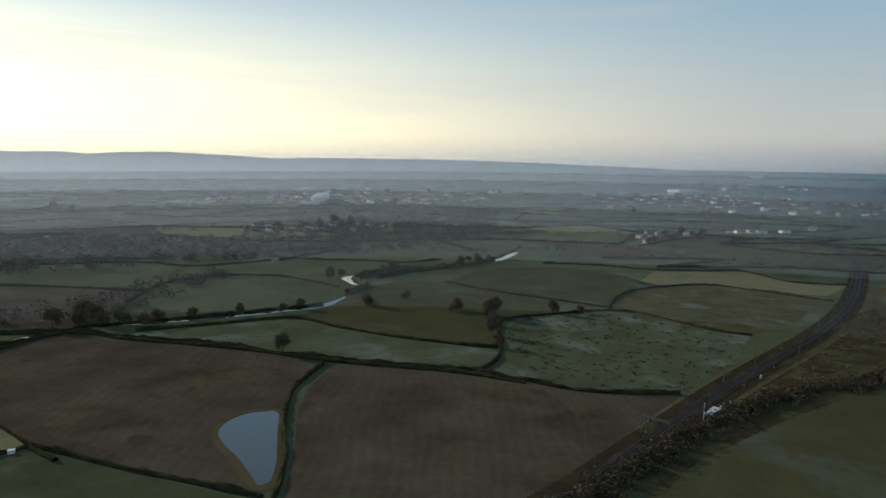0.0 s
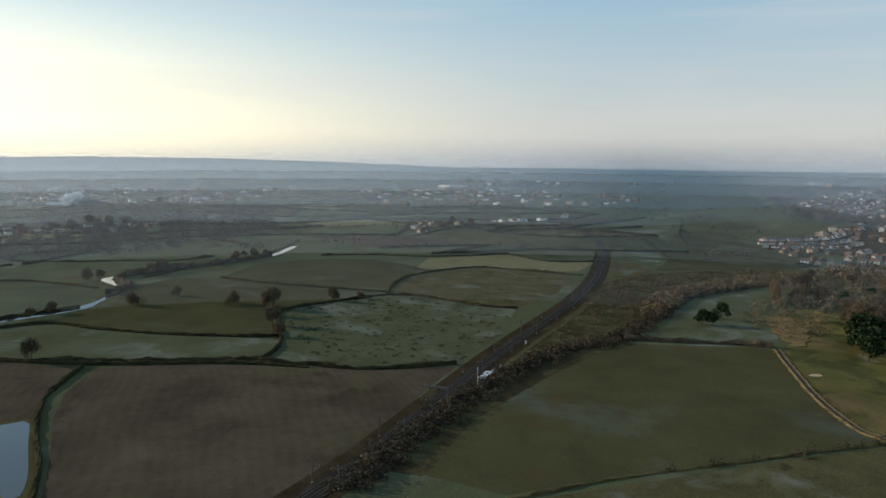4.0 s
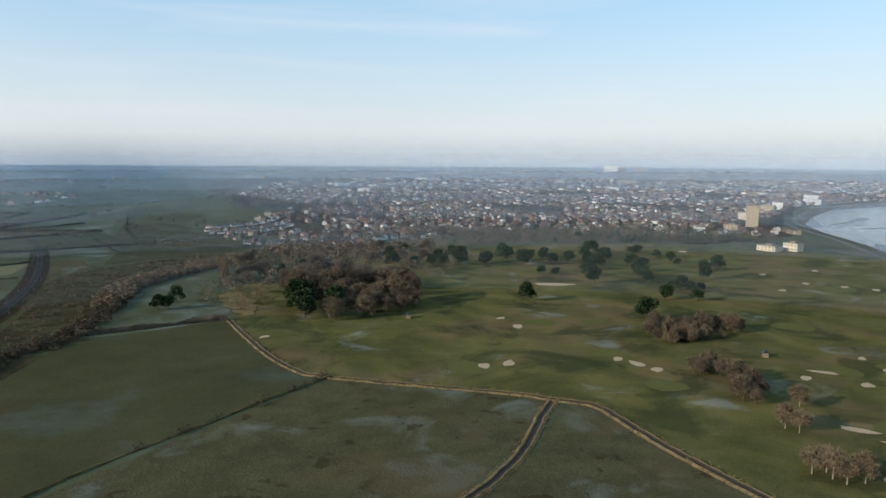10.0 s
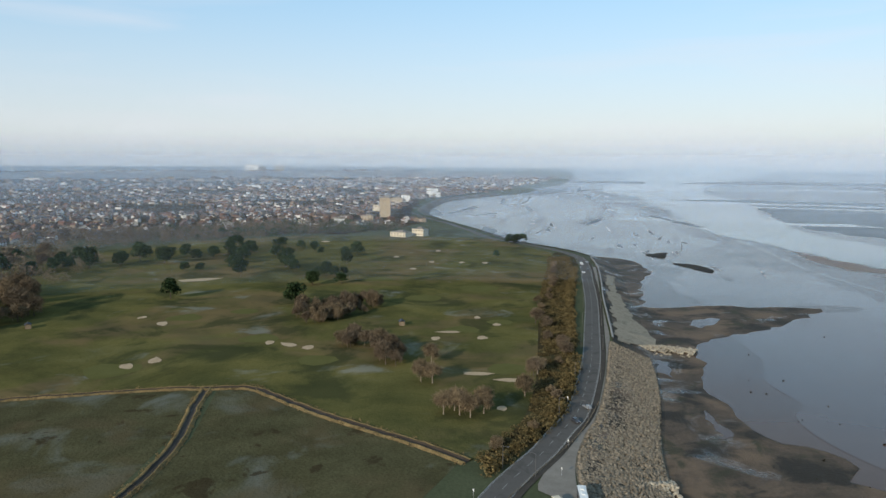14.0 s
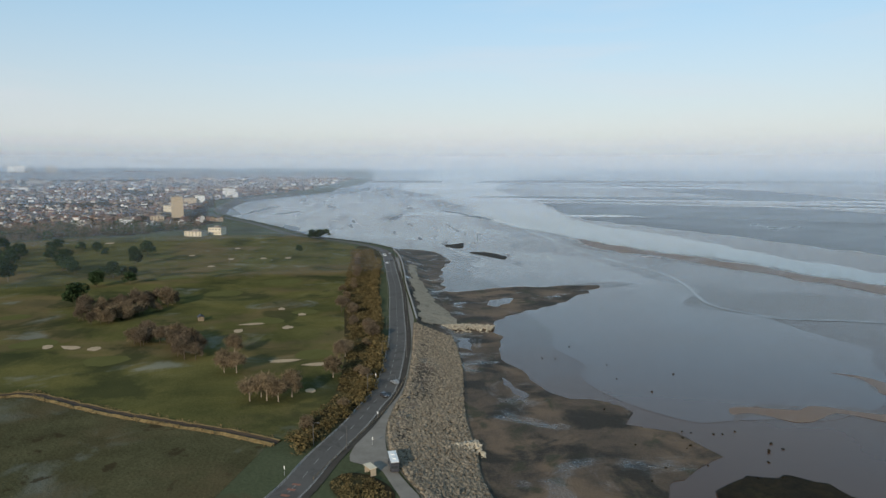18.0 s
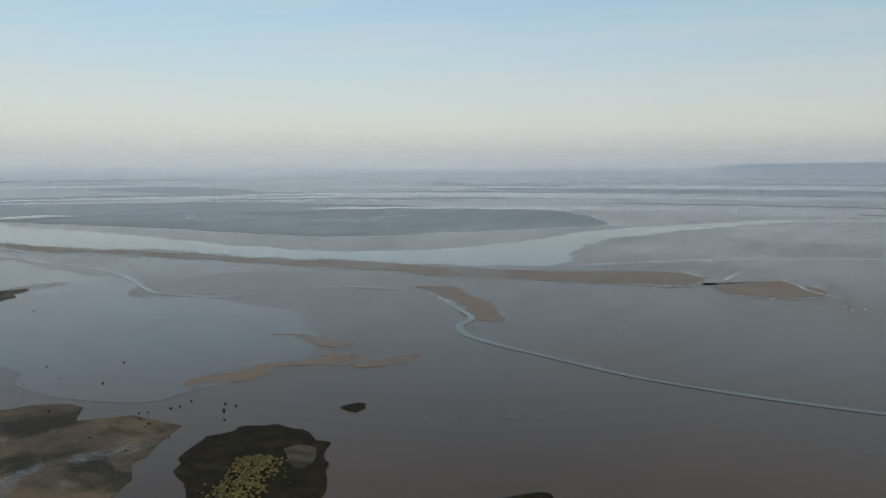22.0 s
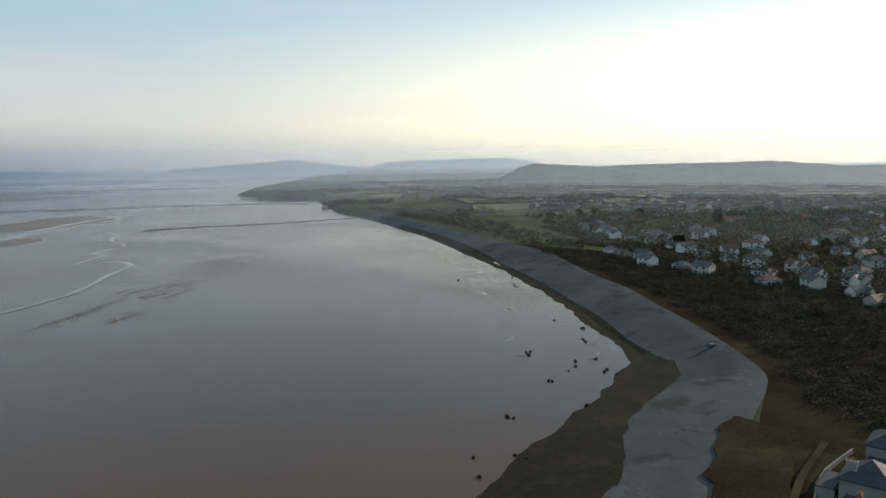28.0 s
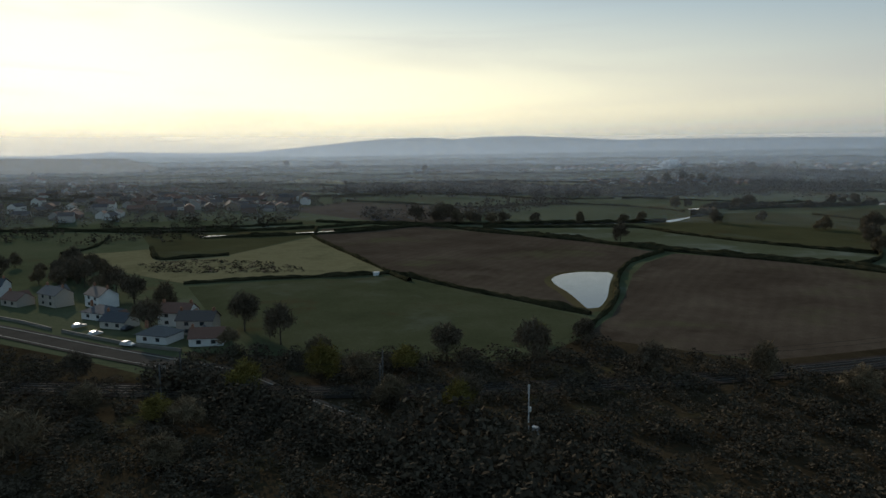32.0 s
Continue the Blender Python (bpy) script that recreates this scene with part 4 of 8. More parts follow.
field([(735, 1005), (772, 918), (693, 797), (712, 678), (622, 603), (552, 604), (475, 614), (430, 625), (500, 700), (561, 785), (640, 900)], M_FROST2, "dull green pasture below the town", 0.07)
field([(790, 1090), (844, 1120), (934, 1077), (1060, 1000), (1010, 920), (900, 880), (790, 920), (750, 1010)], M_GREEN, "green hill pasture beside the town", 0.10)
GOLF = [(320, 331), (298, 299), (270, 253), (255, 220), (255, 201), (262, 160), (278, 99), (279, 79), (252, 46), (206, -12), (240, -36), (289, -46), (359, -54), (470, -64), (611, -84), (740, -100), (880, -40), (912, 60), (905, 215), (830, 330), (700, 400), (600, 420), (520, 430), (400, 420), (345, 350)]
field(GOLF, M_GOLF, "green golf course turf with frosty hollows", 0.05)
for x, y, r in ((300, 150, 26), (360, 100, 22), (385, -8, 20), (405, -30, 16), (308, -30, 20), (410, 160, 22), (650, 0, 30), (560, 60, 25), (480, 20, 26), (430, 130, 18), (520, -20, 30), (700, 90, 30), (320, 60, 20)):
    r *= 0.5
    a = [(x + r * (1 + 0.25 * math.sin(3 * k + x)) * math.cos(k) * 0.9, y + r * math.sin(k)) for k in np.linspace(0, 2 * math.pi, 9)[:-1]]
    patch("green", a, M_GREENS, "close-mown golf green", "golf green", 0.11, 4)
patch("scrubland", [(50, 235), (66, 224), (95, 262), (128, 292), (165, 322), (205, 350), (234, 367), (289, 416), (371, 484), (447, 511), (550, 530), (552, 600), (475, 610), (412, 605), (375, 592), (330, 560), (300, 525), (220, 432), (150, 355), (100, 297)], M_VERGE, "brown bracken and rough grass beside the railway", "scrub", 0.08, 12)
patch("scrubland", [(-130, 0), (-193, 2), (-214, 3), (-232, 1), (-252, -6), (-284, -21), (-324, -43), (-400, -90), (-482, -138), (-520, -172), (-480, -60), (-400, 20), (-330, 92), (-290, 115), (-210, 122), (-120, 118), (-40, 96), (60, 60), (100, 60), (120, 20), (60, -10), (-40, -12), (-100, -2)], M_SCRUB_FLOOR, "dark bramble scrub between beach and road", "scrub", 0.06, 12)
patch("field", [(-256, 66), (-285, 100), (-284, 117), (-225, 122), (-192, 108), (-213, 93), (-240, 79)], M_BRACKEN, "rough brown grass between scrub and road", "grass", 0.14, 4, ragged=1.5)
patch("scrubland", [(-150, 140), (-120, 150), (-60, 175), (-55, 203), (5, 200), (45, 200), (80, 150), (120, 100), (120, 60), (40, 90), (-60, 118)], M_SCRUB_FLOOR, "dark scrub beside the railway", "scrub", 0.07, 12)
patch("scrubland", [(206, -14), (200, -22), (240, -44), (290, -57), (360, -68), (470, -84), (640, -112), (700, -118), (740, -104), (611, -80), (470, -60), (359, -48), (289, -40), (240, -30)], M_VERGE, "yellow dry grass and gorse along the road", "scrub", 0.10, 8)
patch("field", [(-290, 128), (-370, 168), (-500, 225), (-560, 100), (-640, -60), (-560, -140), (-480, -60), (-400, 25), (-330, 98)], M_SCRUB_FLOOR, "gardens and verges of the village", "gardens", 0.05, 14)
GARDENS = [(690, 780), (760, 640), (840, 480), (930, 300), (930, 150), (1100, 60), (1300, 95), (1800, 105), (2300, -90), (3600, -440), (4700, 900), (3600, 2600), (2100, 2400), (1400, 1500), (1250, 1180), (1130, 950), (960, 860), (800, 830)]
x, y = polar(np.geomspace(680, 4800, 110), np.arange(20, 100, 0.5))
f = grid_faces(*x.shape)
x, y = x.ravel(), y.ravel()
f = f[inside(x[f].mean(1), y[f].mean(1), GARDENS)]
tagged(new("gardens", mesh("gardens", np.column_stack([x, y, ground_z(x, y) + 0.25]), f, M_SCRUB_FLOOR)), "streets and winter gardens of the town", "gardens", kind="structure")

# The pond and the canal.
patch("pond_bank", [(-77, 324), (-90, 320), (-97, 309), (-98, 294), (-92, 279), (-82, 265), (-73, 250), (-65, 239), (-58, 243), (-60, 263), (-67, 291), (-72, 320)], M_ROUGH, "grassy rim of a field pond", "bank", 0.10, 4)
patch("pond", [(-77, 320), (-88, 316), (-94, 307), (-95, 294), (-89, 281), (-79, 267), (-70, 252), (-64.5, 243), (-61.5, 246), (-63, 263), (-69, 291), (-74, 316)], M_WATER, "still farm pond reflecting the sky", "pond", 0.16, 3)
CANAL = [(-340, 330), (-290, 385), (-269, 424), (-262, 446), (-250, 468), (-228, 484), (-194, 499), (-159, 516), (-122, 537), (-99, 552), (-84, 572), (-77, 597), (-75, 640), (-88, 675), (-95, 700), (-70, 725), (-26, 754), (10, 782), (50, 826), (69, 853), (92, 915), (115, 991), (143, 1123), (240, 1300)]
line = curve(CANAL, 8)
v, f = ribbon(line, 4.5, 4.5, 0.15)
tagged(new("canal", mesh("canal", v, f, M_WATER)), "narrow canal curving between fields", "canal", kind="structure")
v, f = ribbon(line, 9, -5.2, 0.12)
tagged(new("towpath", mesh("towpath", v, f, M_ROUGH)), "grassy canal towpath", "path", kind="structure")

# ---- far hills and haze sheets ----
def ridge(points, distance, depth, label, lift=0.0):
    """A line of hills seen at the given headings and heights over eye level."""
    head = np.array([points[0][0] + (h - points[0][0] + 180) % 360 - 180 for h, _ in points], float)
    order = np.argsort(head)
    head, up = head[order], np.array([e for _, e in points], float)[order]
    a = np.arange(head[0], head[-1], 0.25)
    crest = np.interp(a, head, up)
    eye = np.interp((a + 40) % 360 - 40, HEADINGS, CREST) + lift
    rows = []
    for s in np.linspace(0, 1, 7):
        d = distance - depth * (1 - s)
        top = eye + d * np.tan(np.radians(crest))
        top = top + 4 * np.array([noise.noise((v * 2.1, distance, s)) + 0.5 * noise.noise((v * 1.3 * 6, distance, 4)) for v in a])
        base = -5 + 0 * top
        ends = np.clip(np.minimum(a - a[0], a[-1] - a) / 4.0, 0, 1)
        top = base + (top - base) * (3 * ends**2 - 2 * ends**3)
        hgt = base + (top - base) * (s ** 0.7) if s < 1 else top
        rows.append(np.column_stack([d * np.sin(np.radians(a)), d * np.cos(np.radians(a)), hgt]))
    v = np.vstack(rows)
    tagged(new("hill", mesh("hill", v, grid_faces(7, len(a)), M_FAR_HILL, True)), label, "hill", kind="structure")


ridge([(312, -0.8), (317, -0.3), (322, 0.15), (328, 0.66), (332, 0.68), (333.5, 0.52), (336, 0.66), (339, 0.68), (343, 0.46), (347, 0.2), (350, 0.25), (356, 0.18), (3, 0.06), (9, -0.1), (16, -0.35), (22, -0.6)], 4880, 500, "long blue moorland ridge on the horizon", 18.0)
ridge([(295, -0.5), (301, -0.4), (308, 0.0), (314.7, -0.1), (319.2, 0.02), (323, -0.3), (328, -0.75), (334, -0.65), (339, -0.5), (347, -0.62), (354, -0.5), (1, -0.45), (8, -0.4), (14, -0.3), (20, -0.4), (26, -0.3), (32, -0.45), (40, -0.55)], 4600, 500, "low wooded ridge in the mist")
ridge([(164, -0.4), (166, -0.25), (170, 0.05), (178.5, 0.17), (183.6, 0.4), (188, 0.33), (192, 0.23), (196.8, -0.09), (199.7, 0.02), (204.3, 0.08), (206.5, 0.15), (209, -0.08), (217, -0.31), (223, -0.35), (227, -0.06), (230.4, 0.18), (233.3, 0.46), (236.6, 0.01), (239.7, -0.34), (244, -0.5)], 4850, 350, "blue hills across the bay")
ridge([(237, -0.1), (240, 0.17), (242.3, 0.25), (248, 0.4), (250, 0.42), (252.6, 0.1), (256, -0.2)], 4890, 300, "pale far hills")
ridge([(248, -0.6), (252.6, -0.05), (254.5, -0.17), (257.2, -0.35), (261.2, -0.18), (264.6, -0.16), (269.8, -0.04), (274.2, -0.43), (283.2, -0.24), (289.8, -0.18), (295.7, -0.15), (300, -0.44), (309.6, -0.5), (313, -0.7)], 2500, 500, "wooded hills inland")
# Ring sheets added to stand in for distance haze and valley mist.
for k, (d, share) in enumerate(HAZE_SHEETS):
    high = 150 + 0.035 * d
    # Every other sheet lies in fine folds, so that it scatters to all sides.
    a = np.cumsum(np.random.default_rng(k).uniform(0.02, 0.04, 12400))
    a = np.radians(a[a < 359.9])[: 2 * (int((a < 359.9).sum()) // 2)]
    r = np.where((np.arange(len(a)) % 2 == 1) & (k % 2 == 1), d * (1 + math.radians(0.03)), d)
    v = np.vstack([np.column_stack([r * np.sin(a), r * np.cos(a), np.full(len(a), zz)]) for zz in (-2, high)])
    tagged(new("mist", mesh("mist", v, grid_faces(2, len(a), True), HAZE[k])), "see-through blue-tinted ring sheet standing in for distance haze and mist", "mist", kind="structure")

# ---- hedges, walls and ditches ----
def hedge(points, wide=2.2, high=2.2, material=None, label="dark clipped winter hedge between fields", name="hedge", step=2.0, category="hedge"):
    line = curve(points, step)
    n = sides(line)
    prof = np.array([(-1, 0), (-0.95, 0.45), (-0.6, 0.85), (0, 1.0), (0.6, 0.85), (0.95, 0.45), (1, 0)])
    base = ground_z(line[:, 0], line[:, 1])
    k = np.array([[noise.noise((p[0] / 5.5, p[1] / 5.5, j * 2.3)) for j in range(7)] for p in line])
    gap = np.array([noise.noise((p[0] / 23, p[1] / 23, 9)) for p in line])
    size = np.clip(0.9 + 0.6 * gap, 0.35, 1.4)
    w = 0.5 * wide * size[:, None] * (1 + 0.5 * k) * prof[None, :, 0]
    hgt = high * size[:, None] * (1 + 0.55 * k) * prof[None, :, 1]
    v = np.stack([line[:, None, 0] + n[:, None, 0] * w, line[:, None, 1] + n[:, None, 1] * w, base[:, None] + hgt - 0.05], -1)
    return tagged(new(name, mesh(name, v.reshape(-1, 3), grid_faces(len(line), 7), material or M_HEDGE, False)), label, category)


HEDGES = [
    [(-330, 440), (-244, 463), (-201, 449), (-162, 444), (-127, 432), (-95, 417), (-60, 407), (-26, 397), (6, 391), (45, 372), (67, 358), (92, 353), (122, 353)],
    [(-330, 437), (-244, 458), (-200, 445), (-127, 428), (-60, 402), (6, 386), (45, 367)],
    [(-68, 398), (-72, 376), (-75, 352), (-73, 326), (-68, 298), (-62, 274), (-58, 248), (-57, 224), (-56, 204)],
    [(-147, 261), (-164, 275), (-122, 257), (-98, 248), (-76, 240), (-61, 234)],
    [(-164, 275), (-200, 304), (-272, 361), (-287, 380), (-306, 406)],
    [(-164, 275), (-181, 258), (-206, 238), (-229, 214)],
    [(-326, 281), (-293, 257), (-282, 267), (-271, 284)],
    [(-386, 324), (-340, 362), (-306, 406), (-291, 447)],
    [(-205, 467), (-160, 492), (-109, 514), (-72, 489), (-31, 464), (-1, 451), (28, 441), (36, 446)],
    [(42, 534), (41, 496), (37, 464), (36, 428), (29, 403), (19, 386)],
    [(40, 505), (50, 524), (72, 536), (96, 548), (132, 561)],
    [(132, 561), (150, 609), (177, 653), (215, 677), (253, 690), (280, 676), (315, 640), (340, 612)],
    [(132, 561), (154, 552), (176, 523), (192, 497), (214, 482)],
    [(4, 685), (30, 655), (59, 629), (91, 605), (121, 583), (137, 572)],
    [(116, 824), (174, 817), (231, 787), (293, 784), (332, 789), (353, 715), (403, 702)],
    [(-246, 524), (-253, 591), (-251, 647), (-234, 673), (-204, 700), (-158, 697), (-118, 658), (-93, 631)],
    [(-420, 607), (-335, 611), (-284, 607), (-255, 600)],
    [(-249, 1030), (-161, 1097), (-23, 1172), (107, 1163), (170, 1220)],
    [(-206, 848), (-148, 830), (-95, 826), (-42, 817), (-3, 845)],
    [(-447, 713), (-397, 726), (-326, 765), (-266, 750), (-198, 814)],
    [(-111, 1647), (-6, 1456), (65, 1256), (109, 1192)],
    [(273, 991), (399, 1078), (490, 1129), (540, 1090)],
    [(597, 1053), (621, 966), (506, 710)],
    [(605, 809), (680, 930), (771, 1050)],
    [(-250, 475), (-194, 504), (-122, 543), (-95, 560)],
    [(-285, 398), (-262, 438), (-244, 478)],
    [(-332, 326), (-284, 380), (-262, 420), (-254, 446), (-242, 464)],
    [(-450, 300), (-400, 330), (-360, 372), (-330, 420)],
    [(-520, 250), (-440, 300), (-386, 324)],
    [(-350, 243), (-360, 270), (-386, 300)],
    [(-64, 700), (-20, 762), (20, 800), (60, 860), (86, 920), (108, 990)],
]
for k, pts in enumerate(HEDGES):
    hedge(pts, 2.6 if k else 3.2, 2.0 if k else 2.6)
hedge([(-82, 604), (-70, 640), (-80, 676), (-86, 700), (-60, 738), (-20, 764), (20, 790), (60, 838)], 6, 5, M_DARKSCRUB, "tall overgrown canal-side hedge")
hedge([(240, 376), (270, 360), (304, 344), (315, 334)], 5, 3.5, M_DARKSCRUB, "dark thorn hedge at a field's end")
hedge([(88, 199), (130, 203), (182, 202), (214, 202), (253, 200)], 1.4, 0.9, M_GORSE, "low scrubby fence line with grass tufts")

# Old field pattern of the plain, beyond the near fields.
far = []
for gx in range(-16, 12):
    for gy in range(4, 30):
        jx = lambda a, b: (a * 150 + 55 * math.sin(a * 12.9 + b * 78.2), b * 130 + 45 * math.sin(a * 39.3 + b * 11.1))
        p, q, r = jx(gx, gy), jx(gx + 1, gy), jx(gx, gy + 1)
        for a, b in ((p, q), (p, r)):
            mx, my = (a[0] + b[0]) / 2, (a[1] + b[1]) / 2
            d = math.hypot(mx, my)
            near_field = (d < 860 and mx > -420) or (mx < -330 and my < 420)
            if near_field or d > 3600 or (mx > 560 + 0.15 * my and my < 2600 and mx > 600) or random.random() < 0.25:
                continue
            far.append((a, b))
verts, faces = [], []
for a, b in far:
    line = np.linspace(a, b, max(3, int(math.dist(a, b) / 9)))
    n = sides(line)
    base = ground_z(line[:, 0], line[:, 1])
    s = np.array([1 + 0.9 * noise.noise((p[0] / 14, p[1] / 14, 0)) for p in line])
    o = len(verts) and sum(len(v) for v in verts)
    v = np.stack([np.column_stack([line - n * 2.2, base]), np.column_stack([line - n * 1.2, base + 2.6 * s]), np.column_stack([line + n * 1.2, base + 2.6 * s]), np.column_stack([line + n * 2.2, base])], 1).reshape(-1, 3)
    verts.append(v)
    faces.append(grid_faces(len(line), 4) + o)
tagged(new("far_hedges", mesh("far_hedges", np.vstack(verts), np.vstack(faces), M_HEDGE)), "far dark hedgerows dividing the plain", "hedgerow", kind="stuff")
TONES = [M_FROST2, M_GREEN, M_ROUGH, M_FROST, M_LAND, M_YELLOW, M_GREEN, M_SOIL]
for gx in range(-16, 12):
    for gy in range(4, 30):
        q = [jx(gx, gy), jx(gx + 1, gy), jx(gx + 1, gy + 1), jx(gx, gy + 1)]
        mx, my = sum(p[0] for p in q) / 4, sum(p[1] for p in q) / 4
        d = math.hypot(mx, my)
        if (d < 900 and mx > -480) or (mx < -300 and my < 470) or d > 2600 or (mx > 500 + 0.15 * my) or random.random() < 0.3:
            continue
        c = np.array([mx, my])
        field([tuple(c + 0.96 * (np.array(p) - c)) for p in q], random.choice(TONES), "far field of the plain", 0.25)

# Coastal fields and hedges beyond the village.
verts, faces, o = [], [], 0
for gx in range(-18, -3):
    for gy in range(-9, 4):
        q = [jx(gx, gy), jx(gx + 1, gy), jx(gx + 1, gy + 1), jx(gx, gy + 1)]
        px, py = np.array(q).T
        if np.min(off_shore(px, py)) < 40 or inside(px.mean(), py.mean(), [(-330, 110), (-300, 150), (-440, 220), (-700, 320), (-1000, 330), (-1000, -20), (-800, -260), (-560, -130), (-450, -60)]) or px.mean() > -560:
            continue
        c = np.array([px.mean(), py.mean()])
        field([tuple(c + 0.96 * (np.array(p) - c)) for p in q], random.choice([M_FROST2, M_YELLOW, M_ROUGH, M_YELLOW, M_LAND, M_FROST]), "coastal field beyond the village", 0.25)
        for a, b in ((q[0], q[1]), (q[0], q[3])):
            line = np.linspace(a, b, 14)
            n = sides(line)
            base = ground_z(line[:, 0], line[:, 1])
            s = np.array([1 + 0.9 * noise.noise((p[0] / 14, p[1] / 14, 0)) for p in line])
            v = np.stack([np.column_stack([line - n * 2.2, base]), np.column_stack([line - n * 1.2, base + 2.8 * s]), np.column_stack([line + n * 1.2, base + 2.8 * s]), np.column_stack([line + n * 2.2, base])], 1).reshape(-1, 3)
            verts.append(v)
            faces.append(grid_faces(14, 4) + o)
            o += len(v)
tagged(new("far_hedges", mesh("far_hedges", np.vstack(verts), np.vstack(faces), M_HEDGE)), "far dark hedgerows along the coast", "hedgerow", kind="stuff")

# Ditches between the golf course and the marsh.
def ditch(points, wide, label):
    line = curve(points, 3)
    j = np.array([[noise.noise((p[0] / 4, p[1] / 4, k)) for k in (0, 5)] for p in line]) * 0.6
    n = sides(line)
    cols = [(-wide, 0.1), (-wide * 0.62, 0.7), (-wide * 0.42, 0.55), (-wide * 0.2, 0.1), (wide * 0.2, 0.1), (wide * 0.42, 0.55), (wide * 0.62, 0.7), (wide, 0.1)]
    z0 = ground_z(line[:, 0], line[:, 1])
    v = np.stack([np.column_stack([line + n * (c + j[:, :1] * 0.8), z0 + hh * (1 + j[:, 1])]) for c, hh in cols], 1).reshape(-1, 3)
    f = grid_faces(len(line), 8)
    lane = np.tile(np.arange(7), len(line) - 1)
    root = tagged(new("ditch"), label, "ditch")
    for name, keep, material in (("bank", lane < 2, M_REED), ("bank", lane > 4, M_REED), ("channel", (lane > 1) & (lane < 5), M_DITCH)):
        part(name, mesh(name, v, f[keep], material), root)


ditch([(315, 331), (296, 301), (268, 255), (252, 220), (251, 203), (256, 181), (262, 157), (269, 133), (274, 109), (275, 97)], 2.4, "straw-edged ditch along the golf course")
ditch([(275, 97), (255, 94), (222, 87), (198, 85), (177, 86), (150, 92), (120, 104)], 2.6, "straw-edged drainage ditch across the marsh")
ditch([(275, 97), (276, 79), (266, 66), (250, 48), (235, 28), (220, 7), (205, -11)], 2.8, "reed-fringed ditch beside the golf course")
patch("reed_bed", [(375, 408), (389, 404), (380, 385), (366, 360), (343, 338), (330, 331), (341, 358), (360, 388)], M_REED, "dry reed bed by the golf course", "reeds", 0.4, 2, True, None, "", 1.5)
for x, y, a, b, turn in ((306, 146, 5, 3, 0.5), (316, 137, 5.5, 3, 0.3), (352, 92, 4, 2.4, 0.2), (348, 81, 6, 3, 0.9), (343, 70, 4.5, 3, 0), (394, 167, 6, 3, 0.4), (379, -1, 7, 2.4, 1.6), (364, 6, 4, 2.5, 0), (366, -19, 4, 3, 0), (417, -17, 4, 2, 0), (300, -15, 7, 2.6, 1.5), (291, -29, 6, 2.6, 1.5), (295, 282, 3.5, 2.5, 0), (551, 205, 17, 7, 2.0), (664, 23, 5, 3, 0), (661, -6, 5, 3, 0), (618, 37, 5, 3, 0), (659, -28, 5, 3, 0), (839, 159, 8, 5, 0), (398, -28, 3.5, 2.5, 0), (410, 186, 4, 2.5, 0), (255, -24, 3, 2, 0), (700, 60, 5, 3, 0), (750, 20, 6, 3, 0)):
    ring = [(x + a * (1 + 0.25 * math.sin(2.7 * k + x)) * math.cos(k) * math.cos(turn) - b * math.sin(k) * math.sin(turn), y + a * (1 + 0.25 * math.sin(2.7 * k + x)) * math.cos(k) * math.sin(turn) + b * math.sin(k) * math.cos(turn)) for k in np.linspace(0, 2 * math.pi, 10)[:-1]]
    tagged(patch("bunker", ring, M_SAND, "pale sand bunker set in the golf turf", "bunker", 0.18, 1.5, kind=""), group="bunkers of the golf course")


# ---- trees and scrub ----
def leaves(n, size, squash=(1, 1, 1), hollow=0.3, slim=1.0, seed=0):
    """Small blades strewn through a lumpy ball of radius 1."""
    g = np.random.default_rng(seed)
    d = g.normal(size=(n, 3))
    d /= np.linalg.norm(d, axis=1, keepdims=True)
    c = d * (hollow + (1 - hollow) * g.random((n, 1)) ** 0.6) * np.array(squash)
    u = g.normal(size=(n, 3))
    if slim < 0.6:
        u = d + 0.7 * u
    u /= np.linalg.norm(u, axis=1, keepdims=True)
    w = np.cross(u, g.normal(size=(n, 3)))
    w /= np.linalg.norm(w, axis=1, keepdims=True) + 1e-9
    s = size * (0.6 + 0.8 * g.random((n, 1)))
    return np.stack([c - u * s - w * s * slim, c + u * s - w * s * slim * 0.6, c + u * s + w * s * slim * 0.6, c - u * s + w * s * slim], 1).reshape(-1, 3)


def tube(a, b, ra, rb, n=5):
    a, b = np.array(a, float), np.array(b, float)
    t = (b - a) / np.linalg.norm(b - a)
    u = np.cross(t, (0.3, 0.9, 0.1))
    u /= np.linalg.norm(u)
    w = np.cross(t, u)
    k = np.arange(n) * 2 * math.pi / n
    ring = np.cos(k)[:, None] * u + np.sin(k)[:, None] * w
    return np.vstack([a + ring * ra, b + ring * rb]), np.array([[i, (i + 1) % n, n + (i + 1) % n, n + i] for i in range(n)])


def joined(pieces):
    vs, fs, o = [], [], 0
    for v, f in pieces:
        vs.append(v)
        fs.append(np.asarray(f) + o)
        o += len(v)
    return np.vstack(vs), np.vstack(fs)


def quads(v):
    return np.arange(len(v)).reshape(-1, 4)


